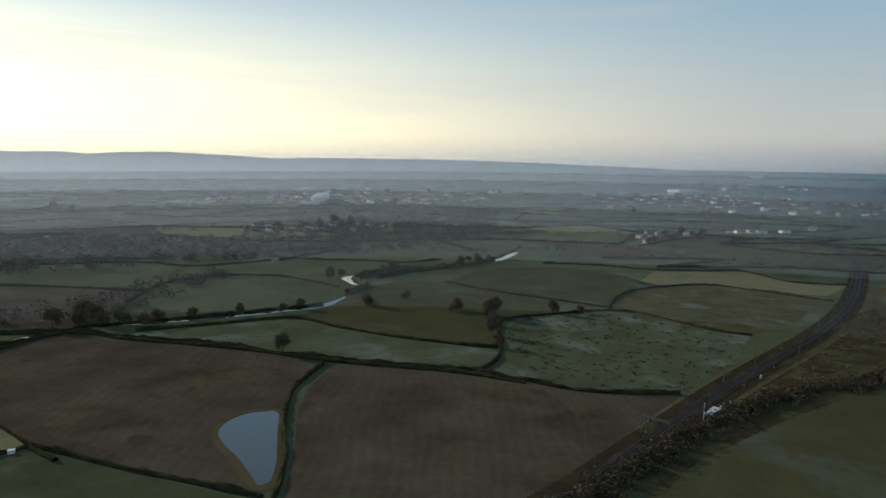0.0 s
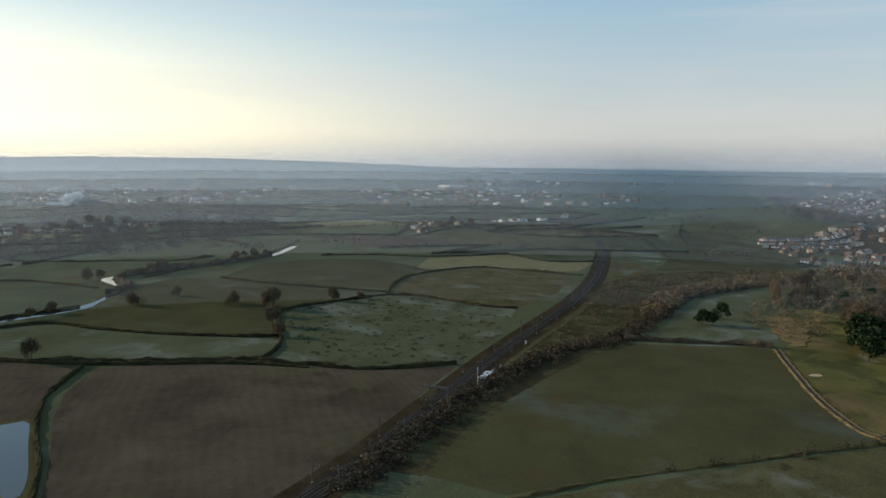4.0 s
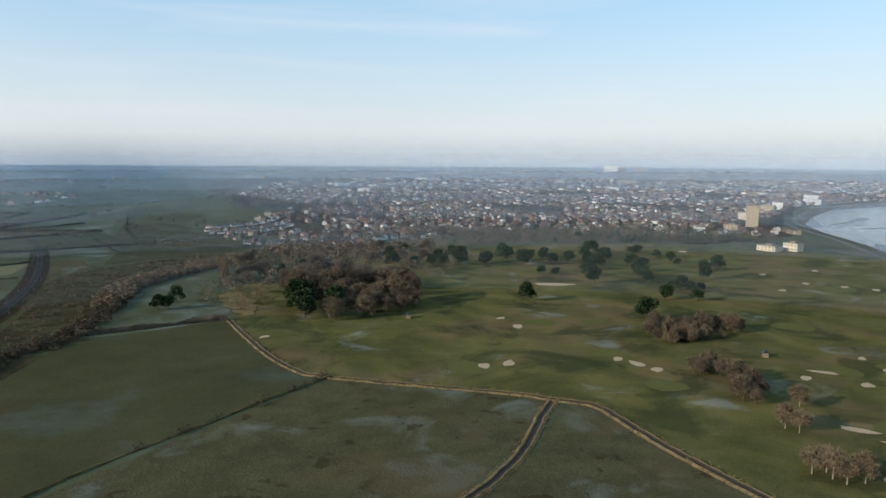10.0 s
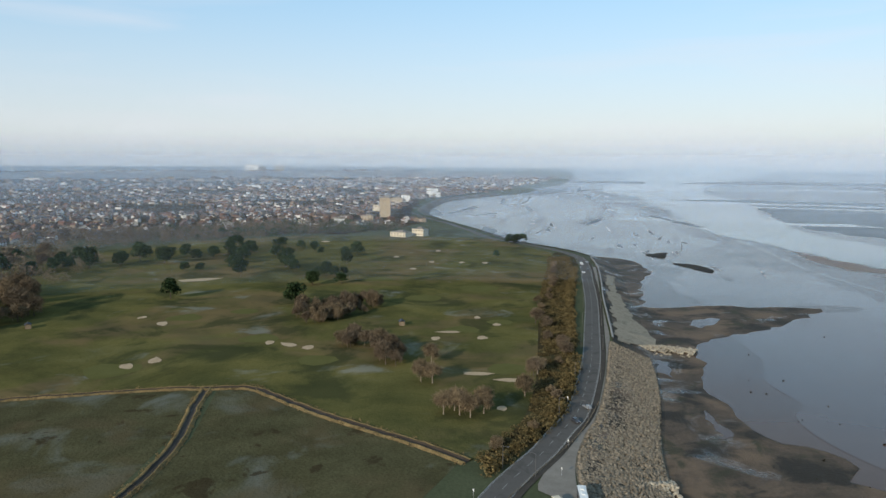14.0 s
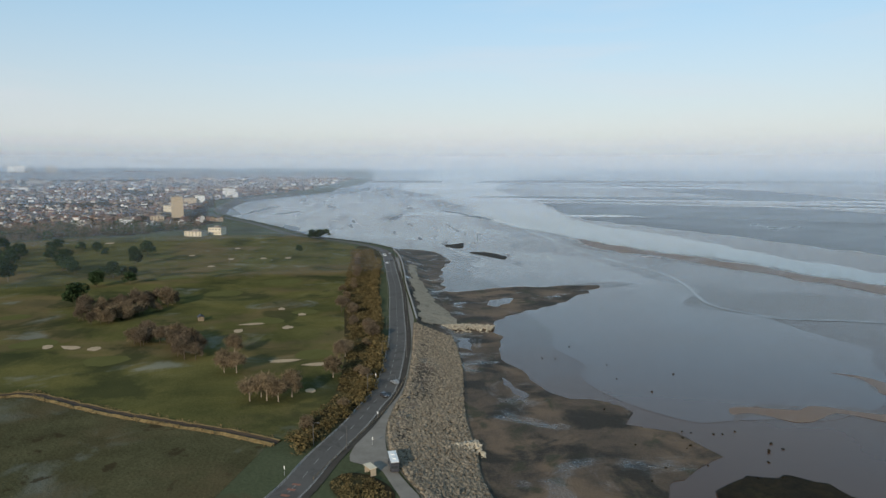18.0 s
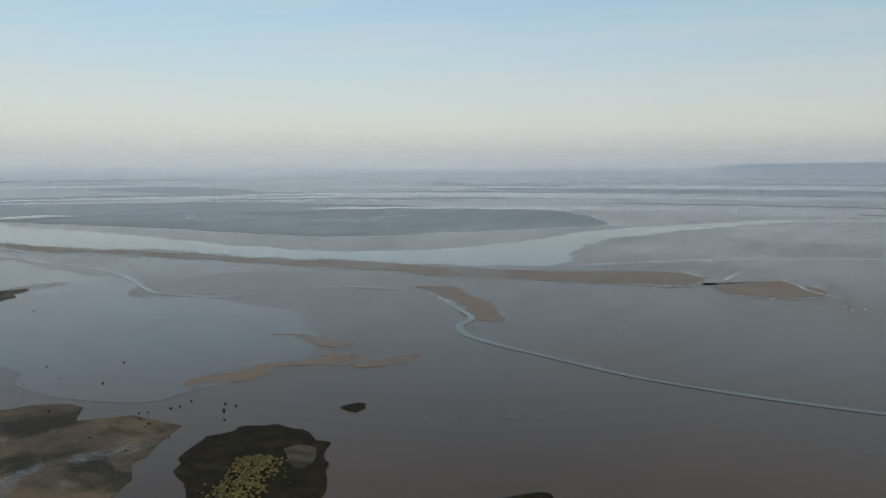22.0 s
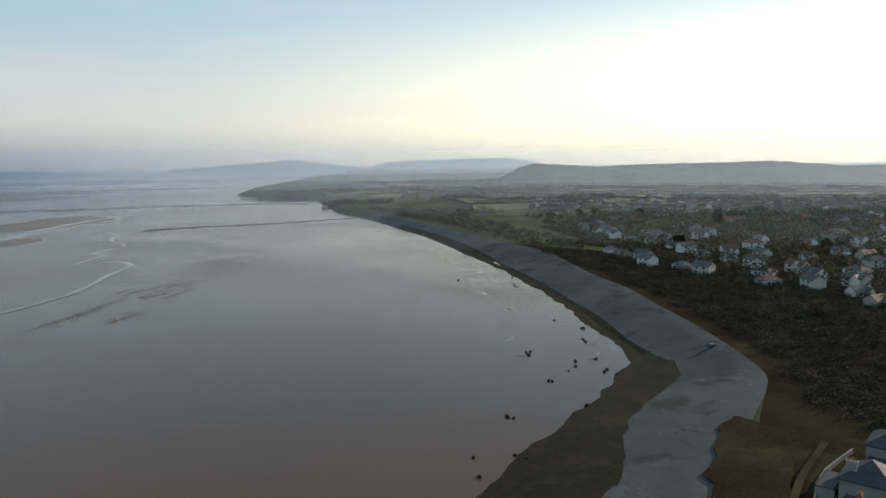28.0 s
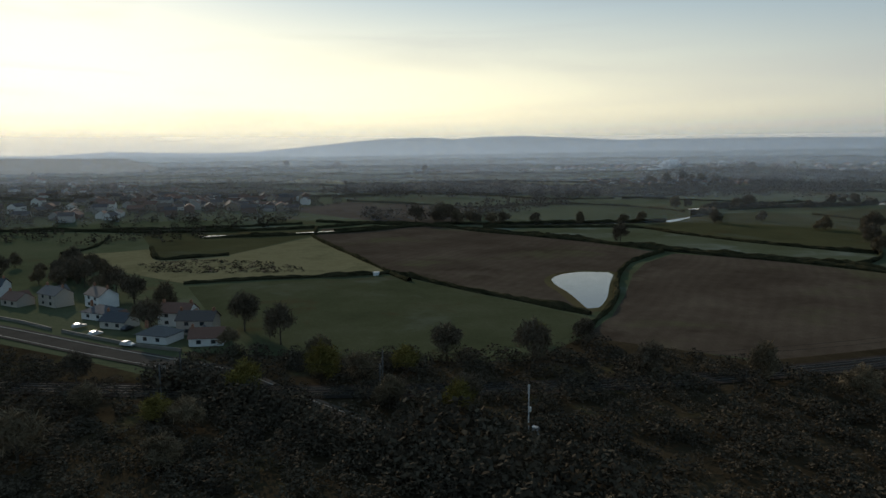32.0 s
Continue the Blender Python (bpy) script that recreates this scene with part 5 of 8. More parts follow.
def tree_kind(name, high, spread, crown, seed, label, trunk_mat=None, twig_mat=None):
    g = np.random.default_rng(seed)
    trunk_mat, twig_mat = trunk_mat or M_BARK, twig_mat or M_TWIG
    pieces = [tube((0, 0, -0.3), (0, 0, high * 0.45), high * 0.028, high * 0.016), tube((0, 0, high * 0.45), (g.normal() * 0.3, g.normal() * 0.3, high * 0.9), high * 0.016, 0.03)]
    blades = []
    for k in range(9 if crown != "pine" else 7):
        a = k * 2.4 + g.random()
        s = (0.28 if crown == "pine" else 0.14) + 0.5 * g.random()
        root = (0, 0, high * s)
        reach = spread * (1.05 - 0.6 * s) * (0.7 + 0.5 * g.random())
        tip = np.array((math.cos(a) * reach, math.sin(a) * reach, high * (s + (0.28 if crown != "pine" else 0.12) * (0.6 + g.random() * 0.8))))
        pieces.append(tube(root, tip, high * 0.011, 0.03, 4))
        if crown == "bare":
            for _ in range(2):
                mid = np.array(root) + (tip - np.array(root)) * (0.4 + 0.4 * g.random())
                pieces.append(tube(mid, mid + g.normal(size=3) * reach * 0.22 + np.array((0, 0, high * 0.12)), high * 0.006, 0.02, 3))
            blades.append(leaves(150, 0.36, hollow=0.1, slim=0.10, seed=seed * 31 + k) * np.array((spread * 0.55, spread * 0.55, high * 0.26)) * 0.9 + tip * np.array((0.8, 0.8, 0.9)))
        else:
            r = spread * (0.42 + 0.25 * g.random())
            blades.append(leaves(120, 0.17, hollow=0.35, slim=0.8, seed=seed * 31 + k) * np.array((r, r, r * 0.8)) + tip * np.array((0.72, 0.72, 1.0)))
    top = np.array((0, 0, high * 0.85))
    blades.append((leaves(190, 0.36, hollow=0.1, slim=0.10, seed=seed + 5) * np.array((spread * 0.55, spread * 0.55, high * 0.24)) if crown == "bare" else leaves(200, 0.15, hollow=0.3, slim=0.8, seed=seed + 5) * np.array((spread * 0.75, spread * 0.75, high * 0.26))) + top)
    root = new(name)
    v, f = joined(pieces)
    part("trunk", mesh("trunk", v, f, trunk_mat), root)
    v = np.vstack(blades)
    part("crown", mesh("crown", v, quads(v), twig_mat), root)
    return tagged(root, label, "tree")


PINES = [tree_kind("pine_tree", h, s, "pine", k, "dark green spreading pine on the golf course", twig_mat=M_PINE) for k, (h, s) in enumerate(((11, 5.5), (13, 6), (8.5, 5)), 3)]
BARE = [tree_kind("bare_tree", h, s, "bare", k, "leafless brown winter tree", twig_mat=m) for k, (h, s, m) in enumerate(((11, 5, M_TWIG), (13, 5.5, M_TWIG_GREY), (8, 4.2, M_TWIG), (10, 5, M_TWIG_GREY)), 11)]
PALE = [tree_kind("bare_tree", 9, 4.2, "bare", 21, "leafless pale-barked tree standing on the fairway", M_PALE_BARK)]
POPLAR = [tree_kind("willow_tree", 15, 3.0, "bare", 31, "tall golden leafless willow", twig_mat=M_REED)]
OLIVE = [tree_kind("willow_tree", 9, 4.4, "bare", 35, "olive-yellow bushy willow in the scrub", twig_mat=M_OLIVE)]
used = set()


def plant(kinds, x, y, scale=1.0, group=""):
    kind = kinds[int(rng.integers(len(kinds)))]
    m = pose(x, y, float(ground_z(x, y)), 0, 0, float(rng.random() * 360)) @ Matrix.Diagonal((scale, scale, scale * float(0.85 + 0.3 * rng.random()), 1))
    if kind.name in used:
        ob = copy_thing(kind, m)
    else:
        used.add(kind.name)
        ob = kind
    ob.matrix_basis = m
    return tagged(ob, group=group) if group else ob


for x, y in ((597, 234), (602, 222), (607, 196), (612, 188), (572, 177), (693, 179), (688, 172), (619, 152), (612, 146), (598, 138), (573, 113), (575, 106), (570, 98), (580, 92), (537, 87), (531, 108), (453, 103), (471, 194), (314, 398), (319, 394), (338, 408), (640, 200), (655, 210), (668, 205), (680, 215), (700, 225), (715, 212), (660, 160), (720, 140), (735, 150), (760, 170), (640, 100), (820, -60), (826, -66), (834, -70), (842, -78), (700, -40), (705, 100), (690, 110)):
    plant(PINES, x, y, float(0.75 + 0.4 * rng.random()), "pines of the golf course")
for x, y in ((599, 338), (609, 325), (620, 302), (640, 310), (655, 300), (696, 312), (702, 289), (690, 270), (666, 249), (679, 238), (700, 245), (720, 235), (732, 216), (745, 222), (780, 196), (790, 205), (610, 350), (590, 345), (760, 240), (800, 260), (640, 270), (580, 360), (560, 372), (630, 345)):
    plant(PINES, x, y, float(0.9 + 0.5 * rng.random()), "pines of the golf course")
BIG_WOOD = [(352, 322), (338, 296), (352, 268), (366, 249), (392, 240), (441, 268), (488, 311), (492, 350), (478, 392), (440, 390), (390, 350)]
for k, (x, y) in enumerate(strew(BIG_WOOD, 100, 3)):
    plant(PINES if (x - 365) ** 2 + (y - 318) ** 2 < 900 else BARE, x, y, float(1.05 + 0.45 * rng.random()), "trees of the golf course wood")
for poly, n, seed in (([(396, 89), (394, 68), (412, 58), (459, 43), (465, 57), (432, 77), (419, 94)], 40, 4), ([(346, 55), (333, 39), (308, 25), (298, 14), (328, 20), (355, 37), (364, 52)], 26, 5)):
    for x, y in strew(poly, n, seed):
        plant(BARE, x, y, float(0.6 + 0.3 * rng.random()), "trees of a golf course copse")
for x, y in ((248, -2), (247, -8), (245, -12), (249, -17), (252, -6), (286, 4), (288, 9), (318, 6), (270, -34), (300, -42)):
    plant(PALE, x, y, 1.0, "trees on the fairway")
for p in curve([(215, -24), (262, -42), (330, -52), (420, -60), (520, -72), (620, -90)], 17.0):
    plant(BARE, float(p[0] + rng.normal() * 4), float(p[1] + rng.normal() * 3), float(0.45 + 0.25 * rng.random()), "roadside trees")
for x, y in ((429, 457), (434, 462), (424, 452), (438, 470), (420, 446)):
    plant(POPLAR, x, y, 1.0, "golden willows")
for poly, n, seed in (([(380, 400), (440, 400), (520, 430), (580, 420), (560, 345), (640, 353), (722, 415), (709, 465), (620, 520), (540, 540), (460, 500)], 30, 6), ([(760, 640), (690, 560), (800, 420), (840, 330), (905, 240), (930, 250), (900, 350), (830, 480)], 14, 7)):
    for x, y in strew(poly, n, seed):
        plant(PINES if rng.random() < 0.15 else BARE, x, y, float(0.7 + 0.5 * rng.random()), "trees between golf course and town")
for x, y in ((36, 535), (41, 540), (38, 525), (36, 500), (34, 470), (36, 440), (8, 545), (12, 552), (-30, 590), (86, 545), (108, 548), (-240, 486), (-232, 480), (-226, 490), (-250, 480), (-262, 470), (-215, 478), (-205, 482), (-258, 500), (-243, 470), (-95, 417), (-60, 560), (-240, 520), (-180, 505), (-150, 520), (-120, 530), (-110, 545), (-200, 492), (-30, 745), (0, 770), (-60, 720), (-50, 730), (-78, 708), (20, 790), (40, 812), (30, 830), (55, 840), (-100, 700), (-110, 690), (290, 1000), (300, 1010), (330, 1060), (345, 1050), (360, 1075), (395, 1085)):
    plant(BARE, x, y, float(0.8 + 0.4 * rng.random()), "hedgerow trees")


def strewn(name, spots, size, material, label, category, blades=26, seed=1, tall=0.8, blade=0.22, slim=0.7):
    """Many low bushes as one mesh."""
    g = np.random.default_rng(seed)
    kinds = [leaves(blades, blade, hollow=0.45, slim=slim, seed=seed * 10 + k) for k in range(6)]
    spots = np.asarray(spots, float)
    z = ground_z(spots[:, 0], spots[:, 1])
    out = []
    for (x, y), zz in zip(spots, z):
        s = size * (0.55 + 0.9 * g.random())
        a = g.random() * 6.28
        v = kinds[int(g.integers(6))]
        c, d = math.cos(a), math.sin(a)
        out.append(np.column_stack([(v[:, 0] * c - v[:, 1] * d) * s + x, (v[:, 0] * d + v[:, 1] * c) * s + y, (v[:, 2] * 0.75 + 0.5) * s * tall + zz]))
    v = np.vstack(out)
    return tagged(new(name, mesh(name, v, quads(v), material)), label, category, kind="stuff")


# Belt of trees between the golf course and the town, and the wood by the ditch.
strewn("woods", np.vstack([strew([(330, 345), (360, 420), (440, 470), (560, 560), (640, 575), (700, 510), (640, 440), (540, 400), (480, 395), (400, 375), (350, 335)], 210, 101), strew([(515, 310), (500, 380), (620, 440), (700, 470), (840, 480), (760, 400), (640, 330), (560, 300)], 130, 102)]), 4.6, M_TWIG, "brown leafless wood beside the golf course", "woods", 150, 113, 1.15, 0.085, 0.35)
strewn("woods", strew([(840, 485), (985, 400), (1130, 225), (1070, 90), (990, 72), (925, 180), (840, 300), (760, 400)], 520, 103), 5.6, M_TWIG_GREY, "grey leafless trees between golf course and town", "woods", 80, 114, 1.15, 0.11, 0.35)
strewn("woods", strew([(880, 460), (985, 390), (1100, 225), (1050, 110), (985, 90), (935, 180), (850, 310)], 130, 115), 5.8, M_PINE, "dark pines between golf course and town", "woods", 90, 116, 1.2, 0.11)
for x, y, kinds, scale in ((-99, 136, OLIVE, 1.0), (-137, 59, OLIVE, 1.0), (-60, 131, OLIVE, 0.8), (-108, 120, OLIVE, 0.9), (-113, 100, OLIVE, 0.7), (-65, 192, OLIVE, 0.7), (-160, 62, OLIVE, 0.8), (-84, 150, OLIVE, 0.8)):
    plant(kinds, x, y, scale, "olive willows in the scrub")
for pts, wide in (([(315, 331), (296, 301), (268, 255), (252, 220), (251, 203), (256, 181), (262, 157), (269, 133), (274, 109), (275, 97)], 2.2), ([(275, 97), (255, 94), (222, 87), (198, 85), (177, 86), (150, 92), (120, 104)], 2.2), ([(275, 97), (276, 79), (266, 66), (250, 48), (235, 28), (220, 7), (205, -11)], 2.6)):
    line = curve(pts, 0.8)
    line = line + sides(line) * np.where(rng.random(len(line)) < 0.5, -wide, wide)[:, None] * (0.7 + 0.5 * rng.random((len(line), 1)))
    strewn("reeds", line, 0.85, M_REED, "straw-coloured reeds along a ditch", "reeds", 14, int(wide * 10), 0.9, 0.3, 0.35)
strewn("thorn_bushes", [(252, 203), (250, 201), (247, 204), (244, 202), (228, 202), (214, 203), (206, 201), (188, 203), (170, 202), (152, 204), (240, 203), (233, 201)], 2.0, M_DARKSCRUB, "dark thorn bushes along a fence line", "bushes", 90, 117, 0.9, 0.12)
strewn("woods", strew([(905, 930), (1035, 880), (1110, 905), (1130, 985), (1000, 1020), (930, 1000)], 260, 118), 5.4, M_DARKSCRUB, "dark wood on the flank of a green hill", "woods", 60, 119, 1.2, 0.12)
# Shrubs and trees behind the far beach, up to the wooded headland.
strewn("scrub", strew([(-520, -165), (-560, -210), (-615, -258), (-700, -340), (-800, -450), (-900, -560), (-870, -420), (-740, -290), (-620, -195), (-560, -130), (-500, -110)], 620, 104), 2.6, M_DARKSCRUB, "dark thorn scrub behind the beach", "scrub", 46, 105, 0.9, 0.14)
strewn("far_woods", np.vstack([strew([(-1105, -820), (-1120, -950), (-1180, -1010), (-1230, -930), (-1190, -800)], 110, 106), strew([(-930, -590), (-1000, -560), (-1060, -570), (-1010, -640), (-950, -650)], 60, 107), strew([(-1130, -500), (-1200, -470), (-1250, -520), (-1170, -560)], 50, 108), strew([(-740, -400), (-790, -330), (-840, -300), (-860, -350), (-800, -430)], 60, 109), strew([(-860, -230), (-960, -190), (-1000, -260), (-900, -290)], 60, 110), strew([(-1200, -240), (-1330, -230), (-1380, -300), (-1240, -320)], 60, 111)]), 5.0, M_DARKSCRUB, "dark copses along the coast", "woods", 50, 112, 1.1, 0.14)

EAST_SCRUB = [(-128, 30), (-170, 46), (-185, 30), (-205, 14), (-232, 8), (-290, -14), (-400, -80), (-500, -158), (-470, -60), (-400, 12), (-340, 84), (-290, 112), (-210, 118), (-120, 112), (-90, 60)]
INN_YARD = [(-105, 0), (-180, 8), (-178, 46), (-162, 56), (-140, 54), (-112, 46)]
spots = strew(EAST_SCRUB, 3400, 8)
spots = spots[~inside(spots[:, 0], spots[:, 1], INN_YARD) & ~inside(spots[:, 0], spots[:, 1], [(-256, 66), (-285, 100), (-284, 117), (-225, 122), (-192, 108), (-213, 93), (-240, 79)])]
strewn("scrub", spots, 2.2, M_DARKSCRUB, "dense dark bramble and thorn scrub", "scrub", 110, 2, 0.75, 0.10)
NEAR_SCRUB = [(-150, 142), (-120, 152), (-62, 178), (-56, 200), (0, 196), (40, 200), (76, 150), (110, 100), (100, 60), (40, 60), (-40, 70), (-100, 70), (-120, 110)]
strewn("scrub", strew(NEAR_SCRUB, 1600, 9), 2.4, M_DARKSCRUB, "dense dark thorn scrub by the railway", "scrub", 150, 3, 0.9, 0.09)
strewn("scrub", strew([(44, 222), (60, 232), (100, 278), (140, 316), (196, 352), (234, 367), (289, 416), (371, 484), (447, 511), (550, 530), (552, 600), (475, 610), (412, 605), (375, 592), (330, 562), (270, 480), (230, 430), (160, 352), (100, 290)], 620, 10), 2.2, M_TWIG, "brown bramble and thorn along the railway", "scrub", 70, 4, 0.8, 0.13)
strewn("scrub", strew([(289, 416), (371, 484), (447, 511), (550, 530), (552, 560), (440, 545), (360, 512), (300, 450)], 420, 40), 3.4, M_TWIG, "leafless thicket along a ditch", "scrub", 60, 41, 1.1, 0.14)
strewn("scrub", strew([(340, 565), (400, 600), (425, 630), (440, 690), (415, 680), (360, 600)], 160, 42), 1.8, M_REED, "golden dry reeds by the railway", "reeds", 60, 43, 0.8, 0.12)
belt_line = curve([(40, 222), (70, 255), (100, 287), (140, 325), (190, 361), (236, 378), (289, 420), (371, 490), (447, 516)], 0.6)
strewn("scrub", belt_line + rng.normal(size=belt_line.shape) * 3.6, 2.9, M_DARKSCRUB, "belt of brown bramble beside the railway", "scrub", 80, 14, 1.0, 0.12)
strewn("scrub", strew([(204, -10), (240, -32), (289, -42), (359, -50), (470, -60), (611, -80), (700, -92), (700, -112), (600, -102), (470, -78), (359, -64), (289, -54), (240, -42), (205, -22)], 1500, 11), 1.8, M_GORSE, "yellow gorse and dry grass beside the road", "scrub", 70, 5, 0.8, 0.13)
belt_line = curve([(196, -17), (210, -24), (246, -43), (289, -54), (359, -65), (470, -80), (620, -106)], 1.2)
strewn("scrub", belt_line + rng.normal(size=belt_line.shape) * 1.3, 2.3, M_GORSE, "tawny roadside thorn hedge", "hedge", 80, 15, 1.0, 0.12)
belt_line = curve([(-135, 122), (-112, 116), (-84, 110), (-50, 102), (0, 84), (40, 66)], 1.3)
strewn("scrub", np.vstack([belt_line + rng.normal(size=belt_line.shape) * 2.2, belt_line + rng.normal(size=belt_line.shape) * 3]), 3.6, M_DARKSCRUB, "tall dark thorn thicket screening the road", "scrub", 150, 16, 1.0, 0.08)
strewn("rushes", strew([(44, 520), (72, 534), (132, 559), (154, 550), (192, 495), (212, 480), (170, 405), (124, 357), (92, 355), (45, 374)], 420, 12), 1.3, M_WEED, "dark rush clumps in rough pasture", "rushes", 18, 6, 0.5)
strewn("tussocks", strew([(-290, 240), (-270, 270), (-225, 275), (-200, 262), (-235, 238), (-262, 228)], 170, 13), 1.6, M_WEED, "dark tussocks in a straw field", "tussocks", 22, 7, 0.5)
for side in (-5.5, 5.5):
    belt_line = curve([(-64, 114), (-40, 106), (0, 92), (30, 78), (60, 62), (90, 42)], 2.2)
    belt_line = belt_line + sides(belt_line) * side
    strewn("scrub", belt_line + rng.normal(size=belt_line.shape) * 1.2, 5.2, M_DARKSCRUB, "tall dark trees overhanging the road", "scrub", 190, 17 if side < 0 else 18, 1.15, 0.07)
for x, y, s in ((-60, 135, 0.7), (-75, 128, 0.8), (-90, 140, 0.75), (-110, 150, 0.8), (-58, 170, 0.9), (-30, 175, 0.8), (-5, 185, 0.8), (15, 178, 0.9), (-80, 165, 0.8), (-130, 158, 0.8), (-140, 148, 0.7), (-52, 195, 0.7), (-150, 108, 0.7), (-130, 96, 0.8), (-105, 100, 0.8), (-180, 80, 0.8), (-200, 64, 0.7), (-220, 60, 0.8), (-250, 40, 0.7), (-280, 30, 0.8), (-300, 60, 0.8), (-320, 20, 0.7), (-350, -10, 0.8), (-120, 75, 0.9), (-95, 85, 0.8), (-210, 40, 0.7), (-175, 150, 0.9), (-190, 170, 0.9), (-215, 178, 0.9), (-232, 184, 0.9), (-250, 190, 0.9), (-270, 195, 1.0), (-150, 165, 0.9)):
    plant(BARE, x, y, s, "trees of the shore scrub")
woods = []
for poly, n, seed in (([(-560, 760), (-300, 820), (-210, 860), (-230, 980), (-420, 1000), (-600, 900)], 520, 20), ([(-260, 1240), (-60, 1330), (40, 1500), (-120, 1650), (-320, 1480)], 420, 21), ([(-1500, 200), (-700, 420), (-420, 760), (-700, 1000), (-1700, 900)], 900, 22), ([(-1200, -120), (-560, 20), (-450, 240), (-520, 330), (-900, 330), (-1300, 200)], 620, 23), ([(1000, 1010), (1070, 1010), (1160, 970), (1120, 930), (1010, 900), (940, 930)], 420, 24), ([(556, 540), (640, 590), (720, 560), (700, 470), (640, 420), (575, 470)], 260, 25), ([(-1600, -420), (-1000, -300), (-1100, -600), (-1500, -900), (-2100, -900)], 320, 26), ([(850, 560), (930, 290), (1010, 200), (1040, 240), (960, 420), (900, 600)], 420, 27)):
    woods.append(strew(poly, n, seed))
# Darker scrub material puts the backlit darkness of these woods into colour.
strewn("far_woods", np.vstack([strew([(-534, 705), (-602, 905), (-509, 1023), (-246, 1050), (-122, 1364), (127, 1632), (88, 1103), (-78, 899), (-197, 848), (-300, 748), (-388, 649)], 1100, 81), strew([(-279, 468), (-224, 514), (-210, 690), (-220, 720), (-290, 560), (-330, 470)], 60, 82)]), 5.5, M_DARKSCRUB, "dark leafless woods behind the fields", "woods", 50, 83, 1.15, 0.14)
for x, y in ((-1486, 1755), (-1441, 1767), (-1460, 1770), (-1269, 1752), (-1236, 1763), (-1250, 1745), (-806, 1510), (-790, 1515), (-820, 1500), (-195, 1279), (-208, 1195), (-168, 1288), (-180, 1260), (-115, 1647), (-233, 1186), (-150, 1300)):
    plant(BARE, x, y, float(1.5 + 0.4 * rng.random()), "tall trees on the skyline")
woods += [strew([(380, 400), (440, 400), (520, 430), (580, 420), (560, 345), (640, 353), (722, 415), (709, 465), (620, 520), (540, 540), (460, 500)], 160, 28), strew([(760, 640), (690, 560), (800, 420), (840, 330), (905, 240), (930, 250), (900, 350), (830, 480)], 130, 29)]
strewn("far_woods", np.vstack(woods), 5.0, M_TWIG_GREY, "far leafless woods and copses", "woods", 46, 30, 1.1, 0.15)
belt = []
for gx in range(-20, 34):
    for gy in range(6, 34):
        x, y = gx * 110 + 60 * math.sin(gx * 7.7 + gy * 3.1), gy * 110 + 60 * math.sin(gx * 5.1 + gy * 9.7)
        if math.hypot(x, y) > 900 and math.hypot(x, y) < 4300:
            for _ in range(5):
                belt.append((x + rng.normal() * 22, y + rng.normal() * 9))
strewn("far_trees", [p for p in belt if inside(*p, LAND)], 5.0, M_TWIG_GREY, "scattered far trees over the plain", "trees", 22, 31, 1.0, 0.2)
strewn("far_trees", strew([(-1200, -550), (-1700, -1200), (-3200, -1500), (-3600, 200), (-2000, 900), (-1100, 0)], 900, 33), 6.0, M_TWIG_GREY, "scattered far trees over the plain", "trees", 20, 34, 0.9, 0.22)

# ---- roads, railway and sea defences ----
def box(x0, y0, z0, x1, y1, z1):
    v = np.array([(x, y, z) for z in (z0, z1) for x, y in ((x0, y0), (x1, y0), (x1, y1), (x0, y1))], float)
    return v, np.array([(3, 2, 1, 0), (4, 5, 6, 7), (0, 1, 5, 4), (1, 2, 6, 5), (2, 3, 7, 6), (3, 0, 4, 7)])


def strip(name, points, left, right, lift, material, label, category, step=5, columns=3):
    v, f = ribbon(curve(points, step), left, right, lift, None, columns)
    return tagged(new(name, mesh(name, v, f, material)), label, category, kind="structure")


def beam(points, offset, wide, low, high, step=4):
    """A square-edged rail, kerb or wall that follows a line at some offset."""
    line = curve(points, step)
    n = sides(line)
    z0 = ground_z(line[:, 0], line[:, 1])
    v = np.stack([np.column_stack([line + n * (offset + c), z0 + h]) for c, h in ((-wide / 2, low), (-wide / 2, high), (wide / 2, high), (wide / 2, low))], 1).reshape(-1, 3)
    return v, grid_faces(len(line), 4)


COAST_ROAD = [(110, 28), (140, 8), (168, -12), (191, -23), (215, -36), (233, -44), (248, -51), (277, -59), (325, -70), (393, -82), (470, -95), (549, -106), (638, -118), (700, -122), (760, -108), (830, -74), (890, -40), (1010, -10), (1115, 20), (1246, 66), (1403, 102), (1586, 104)]
EAST_ROAD = [(110, 28), (60, 62), (0, 92), (-60, 112), (-100, 123), (-125, 130), (-152, 130), (-179, 130), (-213, 131), (-250, 131), (-281, 127), (-300, 118), (-327, 104), (-360, 82), (-410, 38), (-470, -12), (-560, -80), (-680, -170)]
SIDE_ROAD = [(-285, 128), (-330, 150), (-370, 170), (-441, 203), (-506, 231), (-600, 262), (-720, 300)]
strip("road", COAST_ROAD, 4.2, 4.2, 0.14, M_ASPHALT, "dark asphalt coast road with white centre line", "road")
strip("road", EAST_ROAD, 3.2, 3.2, 0.15, M_LANE, "pale worn asphalt village road", "road")
strip("road", SIDE_ROAD, 3.5, 3.5, 0.17, M_LANE, "pale residential street", "road")
for pts, off in ((COAST_ROAD[:14], 4.3), (COAST_ROAD[:14], -4.3), (EAST_ROAD[3:14], 3.3), (EAST_ROAD[3:14], -3.3)):
    v, f = beam(pts, off, 0.18, 0.0, 0.26)
    tagged(new("kerb", mesh("kerb", v, f, M_KERB)), "pale stone kerb along the road", "kerb", kind="structure")
